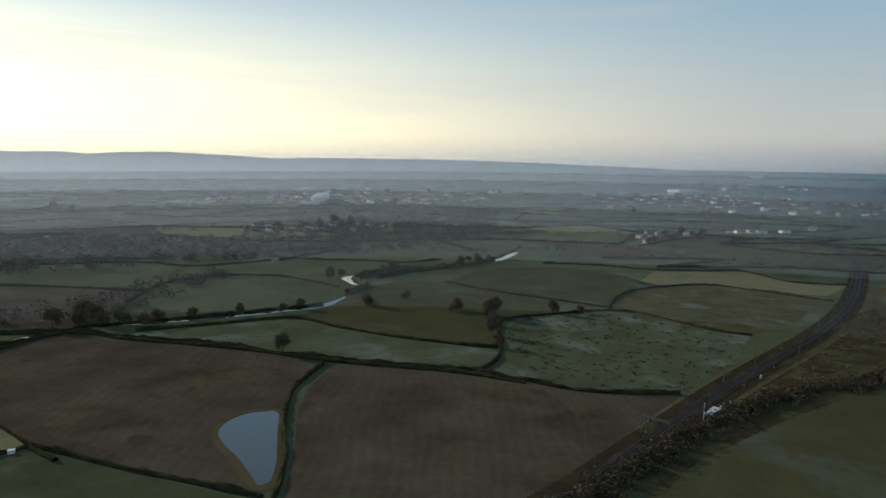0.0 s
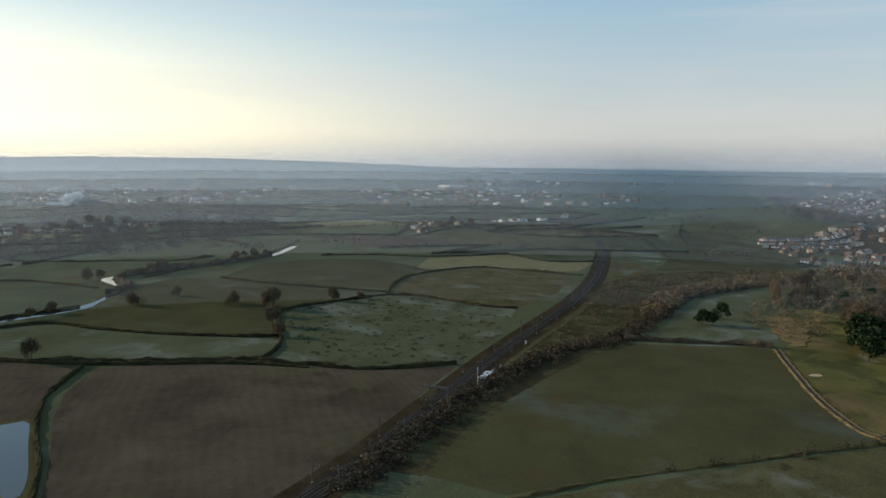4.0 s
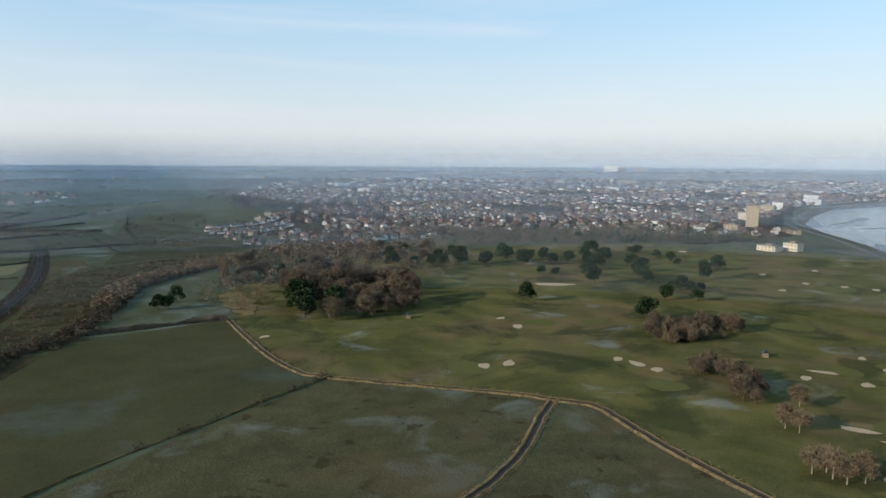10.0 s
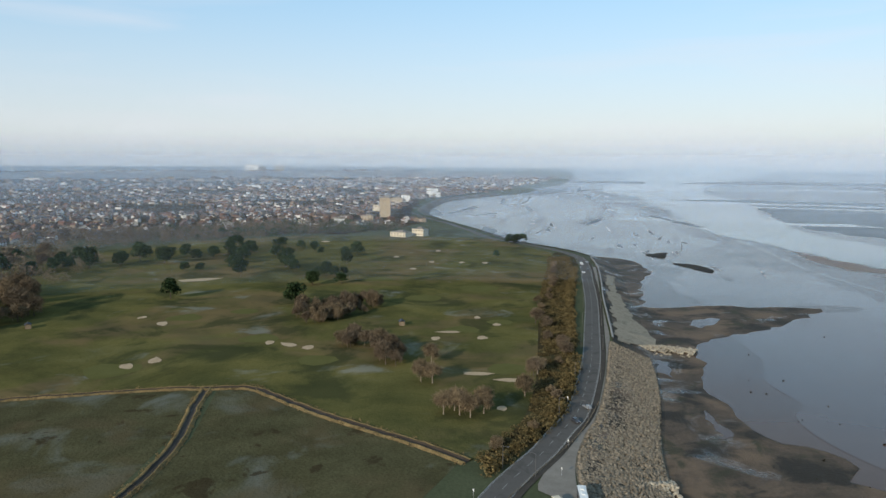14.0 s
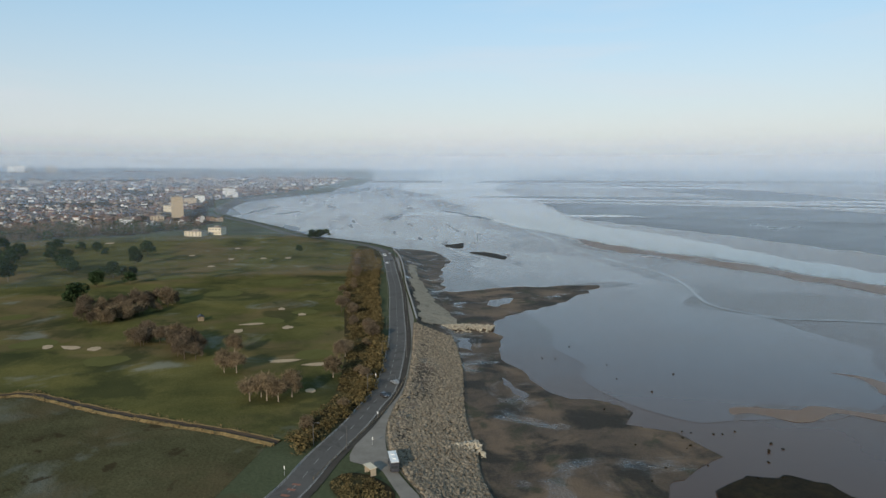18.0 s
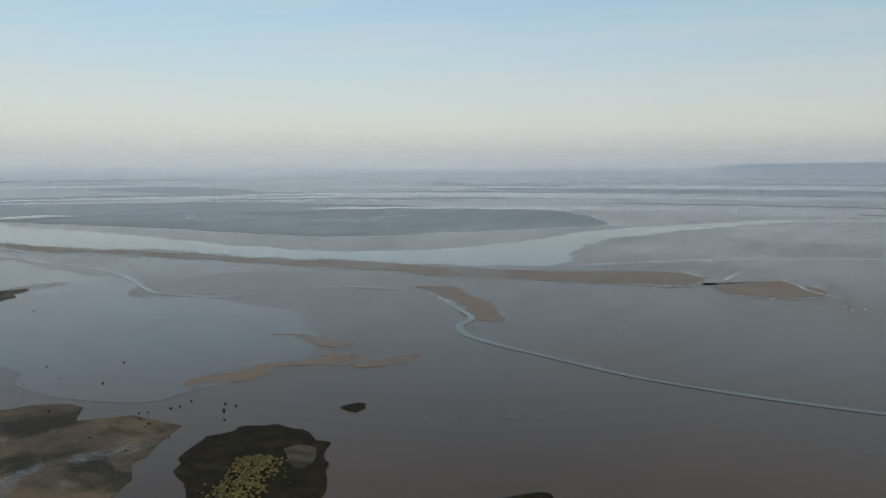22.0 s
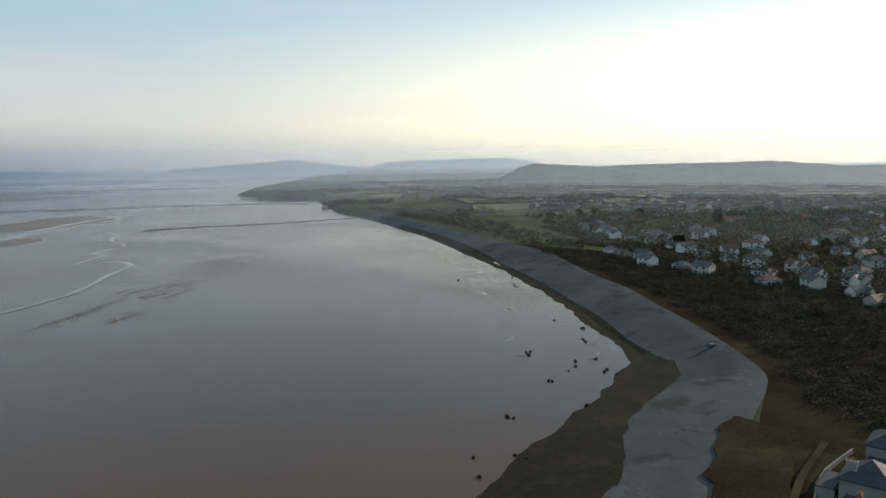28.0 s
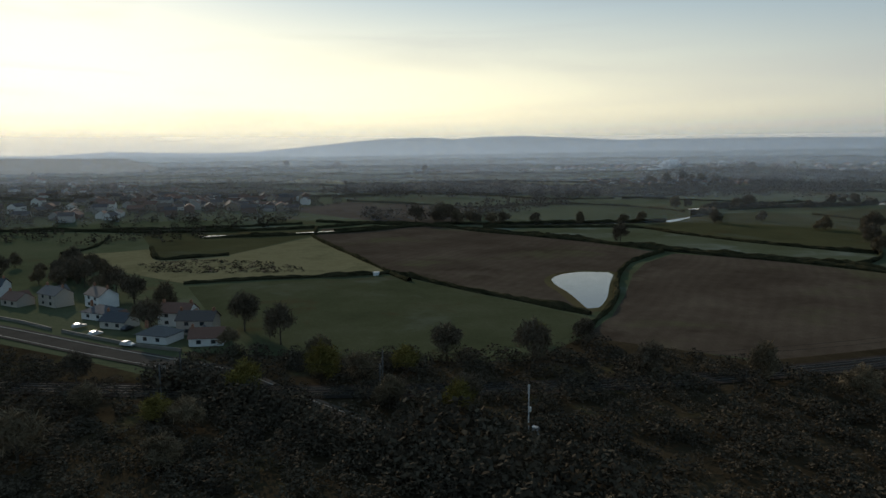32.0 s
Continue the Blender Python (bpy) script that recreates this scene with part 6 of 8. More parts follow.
for pts, a, b in ((COAST_ROAD[:14], -4.4, 6.6), (EAST_ROAD[3:14], 4.8, -3.4), (EAST_ROAD[3:14], -3.4, 4.8)):
    strip("pavement", pts, a, b, 0.24, M_LANE, "worn footway beside the road", "pavement")
patch("pavement", [(150, -42), (157, -46), (172, -43.5), (189, -42.5), (207, -45), (228, -51), (246, -58), (283, -68), (323, -77), (370, -87.5), (425, -95.5), (491, -105), (547, -114), (635, -127), (640, -124), (549, -113), (470, -102), (393, -89), (325, -77), (277, -66), (248, -58), (233, -51), (215, -43), (200, -35), (186, -31), (180, -38), (168, -40)], M_PAVE, "wide concrete promenade above the rocks", "pavement", 0.2, 4)
marks = curve(COAST_ROAD[:14], 1.0)
n = sides(marks)
pieces = []
for i in range(0, len(marks) - 6, 9):
    a, b = marks[i], marks[i + 4]
    m = n[i]
    q = np.array([(*(a - m * 0.09), 6.19), (*(b - m * 0.09), 6.19), (*(b + m * 0.09), 6.19), (*(a + m * 0.09), 6.19)])
    pieces.append((q, np.array([[0, 3, 2, 1]])))
tagged(new("road_marking", mesh("road_marking", *joined(pieces), M_PAINT)), "broken white centre line", "road marking", kind="structure")
for off in (-3.9, 3.9):
    v, f = beam(COAST_ROAD[1:13], off, 0.14, 0.15, 0.18)
    tagged(new("road_marking", mesh("road_marking", v, f, M_PAINT)), "worn pale edge line on the road", "road marking", kind="structure")
hatch = []
for i in range(7):
    k = 58 + i * 3
    a, b, m = marks[k], marks[k + 1], n[k]
    hatch.append((np.array([(*(a - m * 1.2), 6.2), (*(b - m * 1.2), 6.2), (*(b + m * 1.2), 6.2), (*(a + m * 1.2), 6.2)]), np.array([[0, 3, 2, 1]])))
tagged(new("road_marking", mesh("road_marking", *joined(hatch), M_RED_PAINT)), "red slow-down bars painted on the road", "road marking", kind="structure")

RAIL_LINE = [(-680, -200), (-560, -120), (-420, -38), (-330, 20), (-260, 58), (-180, 92), (-110, 122), (-50, 156), (0, 194), (44, 237), (72, 270), (109, 315), (157, 372), (223, 445), (266, 493), (339, 587), (425, 721), (496, 849), (560, 1000), (575, 1060), (560, 1200), (510, 1400), (420, 1700)]
strip("railway_bed", RAIL_LINE, 10, 9, 0.12, M_SCRUB_FLOOR, "dark cindery verge of the railway", "railway", 8)
strip("railway_bed", RAIL_LINE, 4.6, 4.6, 0.35, M_BALLAST, "grey-brown ballast of a twin-track railway", "railway", 6)
strip("service_track", [(60, 240), (90, 276), (126, 318), (172, 371), (232, 434), (280, 488)], 1.6, 1.6, 0.3, M_ROUGH, "worn grassy track beside the railway", "track", 6)
for off in (-2.45, -1.0, 1.0, 2.45):
    v, f = beam(RAIL_LINE[2:19], off, 0.14, 0.3, 0.55, 6)
    tagged(new("rail", mesh("rail", v, f, M_RAIL)), "worn steel running rail", "rail", "rails of the main line", "structure")
rails = curve(RAIL_LINE, 1.0)
rn = sides(rails)
pieces = []
for i in range(640, 1500, 1):
    if i >= len(rails):
        break
    for side in (-1.72, 1.72):
        c, m = rails[i] + rn[i] * side, rn[i]
        t = np.array((-m[1], m[0])) * 0.13
        q = np.array([(*(c - m * 1.25 - t), 6.4), (*(c + m * 1.25 - t), 6.4), (*(c + m * 1.25 + t), 6.4), (*(c - m * 1.25 + t), 6.4)])
        pieces.append((q, np.array([[0, 1, 2, 3]])))
tagged(new("sleepers", mesh("sleepers", *joined(pieces), M_DITCH)), "dark timber sleepers under the rails", "sleepers", kind="stuff")


def mast():
    root = new("catenary_mast")
    part("post", mesh("post", *joined([box(-0.14, -0.14, 0, 0.14, 0.14, 8.2)]), M_DARK_STEEL), root)
    part("arm", mesh("arm", *joined([tube((0, 0, 6.6), (3.2, 0, 6.9), 0.06, 0.05, 4), tube((0, 0, 7.9), (3.0, 0, 6.9), 0.04, 0.04, 4)]), M_DARK_STEEL), root)
    part("insulator", mesh("insulator", *tube((3.0, 0, 6.9), (3.0, 0, 6.1), 0.09, 0.09, 6), M_PAVE), root)
    part("base", mesh("base", *box(-0.4, -0.4, -0.2, 0.4, 0.4, 0.3), M_PAVE), root)
    return tagged(root, "grey steel railway catenary mast", "mast", "masts of the railway")


first = mast()
spots = [i for i in range(300, 1700, 48) if i < len(rails) and not (-80 < rails[i][0] < 20)]
for k, i in enumerate(spots):
    for side in (-1, 1):
        p, m = rails[i] + rn[i] * side * 5.4, rn[i] * -side
        at = pose(p[0], p[1], 6.2, 0, 0, math.degrees(math.atan2(m[1], m[0])))
        if k == 0 and side == -1:
            first.matrix_basis = at
        else:
            copy_thing(first, at)
for k, off in enumerate((-1.72, 1.72)):
    line = rails[300:1700:12] + rn[300:1700:12] * off
    pieces = [tube((*a, 12.2), (*b, 12.2), 0.03, 0.03, 3) for a, b in zip(line[:-1], line[1:])]
    tagged(new("contact_wire", mesh("contact_wire", *joined(pieces), M_BLACK)), "overhead wire of the railway", "wire", "overhead wires")
portal = tagged(new("signal_gantry"), "steel signal gantry spanning both tracks", "gantry")
for x in (-6, 6):
    part("post", mesh("post", *box(x - 0.16, -0.16, 0, x + 0.16, 0.16, 7.6), M_DARK_STEEL), portal)
part("beam", mesh("beam", *joined([box(-6, -0.3, 7.2, 6, -0.2, 7.5), box(-6, 0.2, 7.2, 6, 0.3, 7.5), box(-6, -0.3, 7.9, 6, 0.3, 8.0)]), M_DARK_STEEL), portal)
for x in (-2, 2):
    part("signal_head", mesh("signal_head", *box(x - 0.3, -0.45, 6.2, x + 0.3, -0.25, 7.4), M_BLACK), portal)
portal.matrix_basis = pose(92, 295, 6.2, 0, 0, -40)
cabin = tagged(new("relay_cabin"), "long white railway equipment cabin with pale roof", "cabin")
part("wall", mesh("wall", *box(-5, -1.6, 0, 5, 1.6, 2.7), M_WHITE), cabin)
part("roof", mesh("roof", *joined([box(-5.3, -1.9, 2.7, 5.3, 1.9, 2.9), box(-5.1, -1.5, 2.9, 5.1, 1.5, 3.05)]), M_STEEL), cabin)
part("door", mesh("door", *box(-1, -1.66, 0.1, 0, -1.6, 2.2), M_CAR[1]), cabin)
for x in (-3.5, 2.5):
    part("vent", mesh("vent", *box(x - 0.4, -1.66, 1.6, x + 0.4, -1.6, 2.2), M_CAR[1]), cabin)
cabin.matrix_basis = pose(127, 321, 6.3, 0, 0, 52)
box_kind = tagged(new("signal_cabinet"), "small grey trackside cabinet", "cabinet", "trackside cabinets")
part("case", mesh("case", *box(-0.8, -0.4, 0.2, 0.8, 0.4, 1.9), M_STEEL), box_kind)
part("plinth", mesh("plinth", *box(-1, -0.6, -0.1, 1, 0.6, 0.2), M_PAVE), box_kind)
box_kind.matrix_basis = pose(134, 330, 6.2, 0, 0, 50)
for x, y in ((137, 334), (141, 337), (120, 311), (176, 382)):
    copy_thing(box_kind, pose(x, y, 6.2, 0, 0, 50))


def radio_mast(x, y, high, label):
    root = new("radio_mast")
    part("pole", mesh("pole", *tube((0, 0, -0.2), (0, 0, high), 0.15, 0.11, 8), M_STEEL), root)
    part("antenna", mesh("antenna", *tube((0, 0, high), (0, 0, high + 1.8), 0.2, 0.2, 8), M_STEEL), root)
    part("antenna", mesh("antenna", *box(0.2, -0.15, high - 3.6, 0.5, 0.15, high - 2.6), M_WHITE), root)
    part("cabinet", mesh("cabinet", *box(0.8, -0.5, 0, 2.2, 0.5, 1.8), M_STEEL), root)
    root.matrix_basis = pose(x, y, 6)
    return tagged(root, label, "mast")


radio_mast(-43.5, 128.5, 8.2, "slender grey radio mast rising from the scrub")
radio_mast(118, 309, 9.0, "slender grey railway radio mast")

patch("sand_beach", [(362, -92), (370, -110), (378, -126), (400, -122), (430, -116), (480, -119), (540, -126), (600, -136), (600, -130), (540, -119), (480, -109), (425, -101), (385, -94)], M_BUFF, "buff sand beach beside the stone groyne", "beach", 0.7, 4, ragged=1.5)

# Rock armour.
ICO = [(0, 0, 1)] + [(0.894 * math.cos(a), 0.894 * math.sin(a), 0.447) for a in np.arange(5) * 1.2566] + [(0.894 * math.cos(a + 0.628), 0.894 * math.sin(a + 0.628), -0.447) for a in np.arange(5) * 1.2566] + [(0, 0, -1)]
TRI = [(0, i, i % 5 + 1) for i in range(1, 6)] + [(i, i + 5, i % 5 + 1) for i in range(1, 6)] + [(i % 5 + 1, i + 5, i % 5 + 6) for i in range(1, 6)] + [(11, i % 5 + 6, i + 5) for i in range(1, 6)]
rock_shapes = []
for k in range(6):
    g = np.random.default_rng(50 + k)
    rock_shapes.append(np.array(ICO) * (0.75 + 0.5 * g.random((12, 1))) * np.array((1.15, 0.9, 0.7)))


def rock_heap(name, spots, size, material, label, seed=0, keep=0, category="rocks"):
    """Stones piled as one mesh; the first few are stones of their own."""
    g = np.random.default_rng(seed)
    out, o, fs = [], 0, []
    own = []
    for i, (x, y, z) in enumerate(spots):
        s = size * (0.6 + 0.8 * g.random())
        a, b = g.random() * 6.28, g.normal() * 0.35
        k = int(g.integers(6))
        if i < keep:
            own.append((k, Matrix.LocRotScale((x, y, z), Euler((b, b * 0.7, a)), (s, s, s))))
            continue
        v = rock_shapes[k] * s
        c, d = math.cos(a), math.sin(a)
        v = np.column_stack([v[:, 0] * c - v[:, 1] * d, v[:, 0] * d + v[:, 1] * c, v[:, 2] + b * v[:, 0]]) + (x, y, z)
        out.append(v)
        fs.append(np.array(TRI) + o)
        o += 12
    return own, np.vstack(out), np.vstack(fs)


inner = curve([(90, -38), (130, -46), (157, -47), (172, -45), (189, -44), (207, -46), (228, -52), (246, -59), (283, -69), (323, -78), (360, -86)], 1.0)
outer = curve([(95, -62), (135, -66), (162, -67), (179, -68), (198, -72), (223, -76), (248, -82), (286, -92), (320, -99), (345, -103)], 1.0)
g = np.random.default_rng(77)


def on_slope(u, s):
    a, b = inner[int(u * (len(inner) - 1))], outer[int(u * (len(outer) - 1))]
    p = a + (b - a) * s
    return float(p[0]), float(p[1]), 6.5 - 5.6 * s


us = np.linspace(0, 1, 60)
slope = np.array([on_slope(u, s) for u in us for s in (-0.04, 0.25, 0.5, 0.75, 1.03)])
tagged(new("armour_core", mesh("armour_core", slope - (0, 0, 0.35), grid_faces(60, 5), M_RUBBLE)), "stony core under the rock armour", "embankment", kind="structure")
spots = [on_slope(g.uniform(0.2, 0.42), g.uniform(0, 1)) for _ in range(300)] + [on_slope(g.random(), g.random()) for _ in range(17000)]
own, v, f = rock_heap("rocks", spots, 0.54, M_ROCK, "", 1, 300)
armour = tagged(new("rock_armour", mesh("rock_armour", v, f, M_ROCK)), "slope of grey-brown armour stones below the promenade", "rock armour")
stones = [mesh("stone", r, [tuple(t) for t in TRI], M_ROCK) for r in rock_shapes]
for k, m in own:
    part("stone", stones[k], armour, at=m)


def groyne(points, wide, high, material, label, size, count, seed):
    line = curve(points, 1.0)
    n = sides(line)
    g = np.random.default_rng(seed)
    spots = []
    for _ in range(count):
        i = int(g.integers(len(line)))
        c = g.normal() * 0.42
        x, y = line[i] + n[i] * c * wide
        spots.append((float(x), float(y), max(0.1, high * (1 - abs(c)) * (1 - 0.45 * i / len(line)))))
    _, v, f = rock_heap("groyne", spots, size, material, label, seed)
    tagged(new("stone_groyne", mesh("stone_groyne", v, f, material)), label, "groyne")


groyne([(196, -52), (199, -60), (200, -68), (200, -74)], 7, 3.2, M_PALE_ROCK, "pale limestone groyne across the shore", 0.6, 420, 60)
groyne([(352, -84), (366, -92), (368, -104), (366, -118), (360, -130)], 10, 2.8, M_PALE_ROCK, "pale stone groyne ending the rock armour", 0.6, 900, 61)
groyne([(100, -48), (112, -75), (116, -105), (126, -128), (135, -141)], 9, 2.2, M_GREEN_ROCK, "algae-covered stone groyne ringed by weed", 0.5, 1500, 62)
v, f = ribbon(curve([(364, -91), (390, -97), (425, -103), (470, -111), (520, -119)], 3), 0.5, 6, 0.4, None, 5)
tagged(new("gravel_beach", mesh("gravel_beach", v, f, M_BUFF)), "pale gravel beach under the sea wall", "beach", kind="structure")
spots = [(x, y, 0.15) for x, y in strew([(160, -100), (240, -122), (330, -128), (400, -170), (470, -240), (300, -190), (190, -170), (150, -140)], 22, 41)] + [(x, y, 0.15) for x, y in strew([(170, -135), (205, -140), (200, -165), (165, -170), (150, -150)], 16, 42)]
_, v, f = rock_heap("boulders", spots, 0.42, M_WEED, "", 43)
tagged(new("boulders", mesh("boulders", v, f, M_WEED)), "dark weed-covered boulders strewn over mud", "boulders", kind="stuff")
spots = [(x, y, 0.15) for x, y in strew([(-110, -48), (-150, -46), (-200, -42), (-240, -44), (-260, -60), (-200, -62), (-150, -58), (-110, -58)], 18, 44)] + [(-246, -76, 0.2), (-248, -75, 0.2), (-243, -74, 0.2), (-153, -58, 0.2)] + [(x, y, 0.15) for x, y in strew([(-330, -90), (-400, -130), (-520, -220), (-640, -330), (-600, -340), (-450, -220), (-340, -130)], 12, 45)]
_, v, f = rock_heap("boulders", spots, 0.6, M_WEED, "", 46)
tagged(new("boulders", mesh("boulders", v, f, M_WEED)), "dark stones at the edge of the flats", "boulders", kind="stuff")

SEA_WALL = [(366, -88.5), (425, -97), (491, -106.5), (547, -116), (635, -129), (700, -134)]
v, f = beam(SEA_WALL, 0, 0.6, -3.5, 1.2)
wall = tagged(new("sea_wall", mesh("sea_wall", v, f, M_PAVE)), "pale concrete sea wall with parapet", "sea wall", kind="structure")
v, f = beam(SEA_WALL, 0, 0.8, 1.2, 1.35)
part("coping", mesh("coping", v, f, M_KERB), wall, "pale coping stone")
fence = tagged(new("roadside_fence"), "timber post-and-rail fence along the footway", "fence")
line = curve([(176, -20), (200, -33.5), (222, -46), (240, -54), (262, -62)], 3.0)
z0 = ground_z(line[:, 0], line[:, 1])
me = mesh("post", *box(-0.07, -0.07, 0, 0.07, 0.07, 1.1), M_WOOD)
for p, h in zip(line, z0):
    part("post", me, fence, at=pose(p[0], p[1], float(h)))
for high in (0.5, 0.95):
    v, f = beam([tuple(p) for p in line[::4]], 0, 0.06, high, high + 0.1)
    part("rail", mesh("rail", v, f, M_WOOD), fence)


def lamp():
    root = new("street_lamp")
    part("pole", mesh("pole", *tube((0, 0, 0), (0, 0, 7.4), 0.11, 0.07, 8), M_DARK_STEEL), root)
    part("arm", mesh("arm", *tube((0, 0, 7.35), (1.7, 0, 7.55), 0.05, 0.04, 6), M_DARK_STEEL), root)
    part("lantern", mesh("lantern", *joined([box(1.4, -0.17, 7.47, 2.2, 0.17, 7.59), box(1.5, -0.12, 7.39, 2.1, 0.12, 7.47)]), M_DARK_STEEL), root)
    return tagged(root, "grey steel street lamp beside the coast road", "street lamp", "lamps of the coast road")


first = lamp()
k = 0
road_line = curve(COAST_ROAD[1:14], 1.0)
rd = sides(road_line)
for i in range(14, len(road_line), 52):
    for side in ((-1, 1) if k % 2 else (-1,)):
        p, m = road_line[i] + rd[i] * side * 5.4, rd[i] * -side
        at = pose(p[0], p[1], 6.1, 0, 0, math.degrees(math.atan2(m[1], m[0])))
        if k == 0:
            first.matrix_basis = at
        else:
            copy_thing(first, at)
        k += 1

def sign_post(x, y, turn):
    root = new("road_sign")
    part("pole", mesh("pole", *tube((0, 0, 0), (0, 0, 2.4), 0.04, 0.04, 6), M_STEEL), root)
    part("plate", mesh("plate", *box(-0.4, -0.03, 1.9, 0.4, 0.0, 2.7), M_WHITE), root)
    root.matrix_basis = pose(x, y, 6.1, 0, 0, turn)
    tagged(root, "small white road sign on a grey pole", "road sign", "road signs")


for x, y, turn in ((181, -12.5, 200), (160, -1, 200), (218, -44, 20), (262, -50, 200), (196, -39, 10)):
    sign_post(x, y, turn)
kiosk = tagged(new("bus_shelter"), "small buff shelter beside the car park", "shelter")
part("wall", mesh("wall", *joined([box(-1.8, 0.7, 0, 1.8, 0.85, 2.2), box(-1.8, -0.8, 0, -1.65, 0.7, 2.2), box(1.65, -0.8, 0, 1.8, 0.7, 2.2)]), M_TAN), kiosk)
part("roof", mesh("roof", *box(-2.1, -1.1, 2.2, 2.1, 1.1, 2.36), M_CREAM), kiosk)
part("bench", mesh("bench", *box(-1.5, 0.3, 0.4, 1.5, 0.68, 0.48), M_WOOD), kiosk)
kiosk.matrix_basis = pose(176, -35.5, 6.2, 0, 0, 200)
patch("scrubland", [(150, -34), (160, -27), (172, -24), (178, -29), (174, -36), (162, -40)], M_SCRUB_FLOOR, "planted island beside the car park", "scrub", 0.25, 2)
strewn("shrubs", strew([(148, -34), (160, -26), (172, -23.5), (177, -29), (172, -34), (160, -39)], 60, 48), 1.6, M_GORSE, "shrubs on the car park island", "shrubs", 90, 49, 0.8, 0.11)

# ---- houses ----
def gable_walls(w, d, h, rise):
    v = np.array([(-w, -d, -0.5), (w, -d, -0.5), (w, d, -0.5), (-w, d, -0.5), (-w, -d, h), (w, -d, h), (w, d, h), (-w, d, h), (-w, 0, h + rise), (w, 0, h + rise)], float)
    return v, [(0, 1, 5, 4), (2, 3, 7, 6), (1, 2, 6, 9, 5), (3, 0, 4, 8, 7)]


def gable_roof(w, d, h, rise, over=0.45, thick=0.18):
    k = rise / d
    e = over
    out = []
    for s in (-1, 1):
        lo, hi = (s * (d + e), h - e * k), (0, h + rise)
        v = np.array([(x, y, z + t) for t in (0.02, thick) for x in (-w - e, w + e) for y, z in (lo, hi)], float)
        out.append((v, np.array([(0, 1, 3, 2), (4, 6, 7, 5), (0, 4, 5, 1), (2, 3, 7, 6), (0, 2, 6, 4), (1, 5, 7, 3)])))
    return joined(out)


def hip_roof(w, d, h, rise, over=0.45):
    e = over
    r = max(w - d, 0.2)
    v = np.array([(-w - e, -d - e, h), (w + e, -d - e, h), (w + e, d + e, h), (-w - e, d + e, h), (-r, 0, h + rise), (r, 0, h + rise)], float)
    v = np.vstack([v, v[:4] - (0, 0, 0.2)])
    return v, [(0, 1, 5, 4), (1, 2, 5), (2, 3, 4, 5), (3, 0, 4), (0, 6, 7, 1), (1, 7, 8, 2), (2, 8, 9, 3), (3, 9, 6, 0), (6, 9, 8, 7)]


def house(name, w, d, h, rise, hip=False, wing=False, wall=None, roof=None, label="white rendered house with slate roof", chimneys=1, panes=2, framed=False):
    """A house with its walls, roof, chimney, door and windows; half sizes in metres."""
    wall, roof = wall or M_WALL_OB, roof or M_ROOF_OB
    root = new(name)
    if hip:
        part("wall", mesh("wall", *box(-w, -d, -0.5, w, d, h), wall), root)
        v, f = hip_roof(w, d, h, rise)
    else:
        v, f = gable_walls(w, d, h, rise)
        part("wall", mesh("wall", v, f, wall), root)
        v, f = gable_roof(w, d, h, rise)
    part("roof", mesh("roof", v, f, roof), root)
    if wing:
        v, f = gable_walls(d * 0.8, w * 0.36, h, rise * 0.8)
        turn = np.column_stack([v[:, 1] + w * 0.45, v[:, 0] - d * 0.75, v[:, 2]])
        part("wing_wall", mesh("wing_wall", turn, f, wall), root)
        v, f = gable_roof(d * 0.8, w * 0.36, h, rise * 0.8)
        part("wing_roof", mesh("wing_roof", np.column_stack([v[:, 1] + w * 0.45, v[:, 0] - d * 0.75, v[:, 2]]), f, roof), root)
    for k in range(chimneys):
        x = (w - 0.7) * (1 if k == 0 else -1)
        part("chimney", mesh("chimney", *joined([box(x - 0.45, -0.35, h + rise * 0.5, x + 0.45, 0.35, h + rise + 1.1), box(x - 0.25, -0.15, h + rise + 1.1, x - 0.05, 0.1, h + rise + 1.45), box(x + 0.05, -0.15, h + rise + 1.1, x + 0.25, 0.1, h + rise + 1.45)]), M_BRICK), root)
    pane = mesh("window", *joined([box(-0.75, -0.05, -0.65, 0.75, 0.03, 0.65)]), M_GLASS)
    frame_me = mesh("window_frame", *joined([box(-0.85, -0.03, -0.75, 0.85, 0.02, -0.65), box(-0.85, -0.03, 0.65, 0.85, 0.02, 0.75), box(-0.04, -0.07, -0.65, 0.04, 0.02, 0.65)]), M_WHITE)
    for side in (-1, 1):
        for k in range(panes):
            for z in ((1.4, 4.0) if h > 4.4 else (1.4,)):
                x = (k - (panes - 1) / 2) * (1.7 * w / panes)
                if wing and side == -1 and x > 0:
                    continue
                ob = part("window", pane, root, at=pose(x, side * d, z, 0, 0, 0 if side == -1 else 180))
                if framed:
                    part("window_frame", frame_me, ob)
    part("door", mesh("door", *box(-0.5, -d - 0.06, 0, 0.5, -d + 0.02, 2.05), M_CAR[3]), root)
    return tagged(root, label, "house")


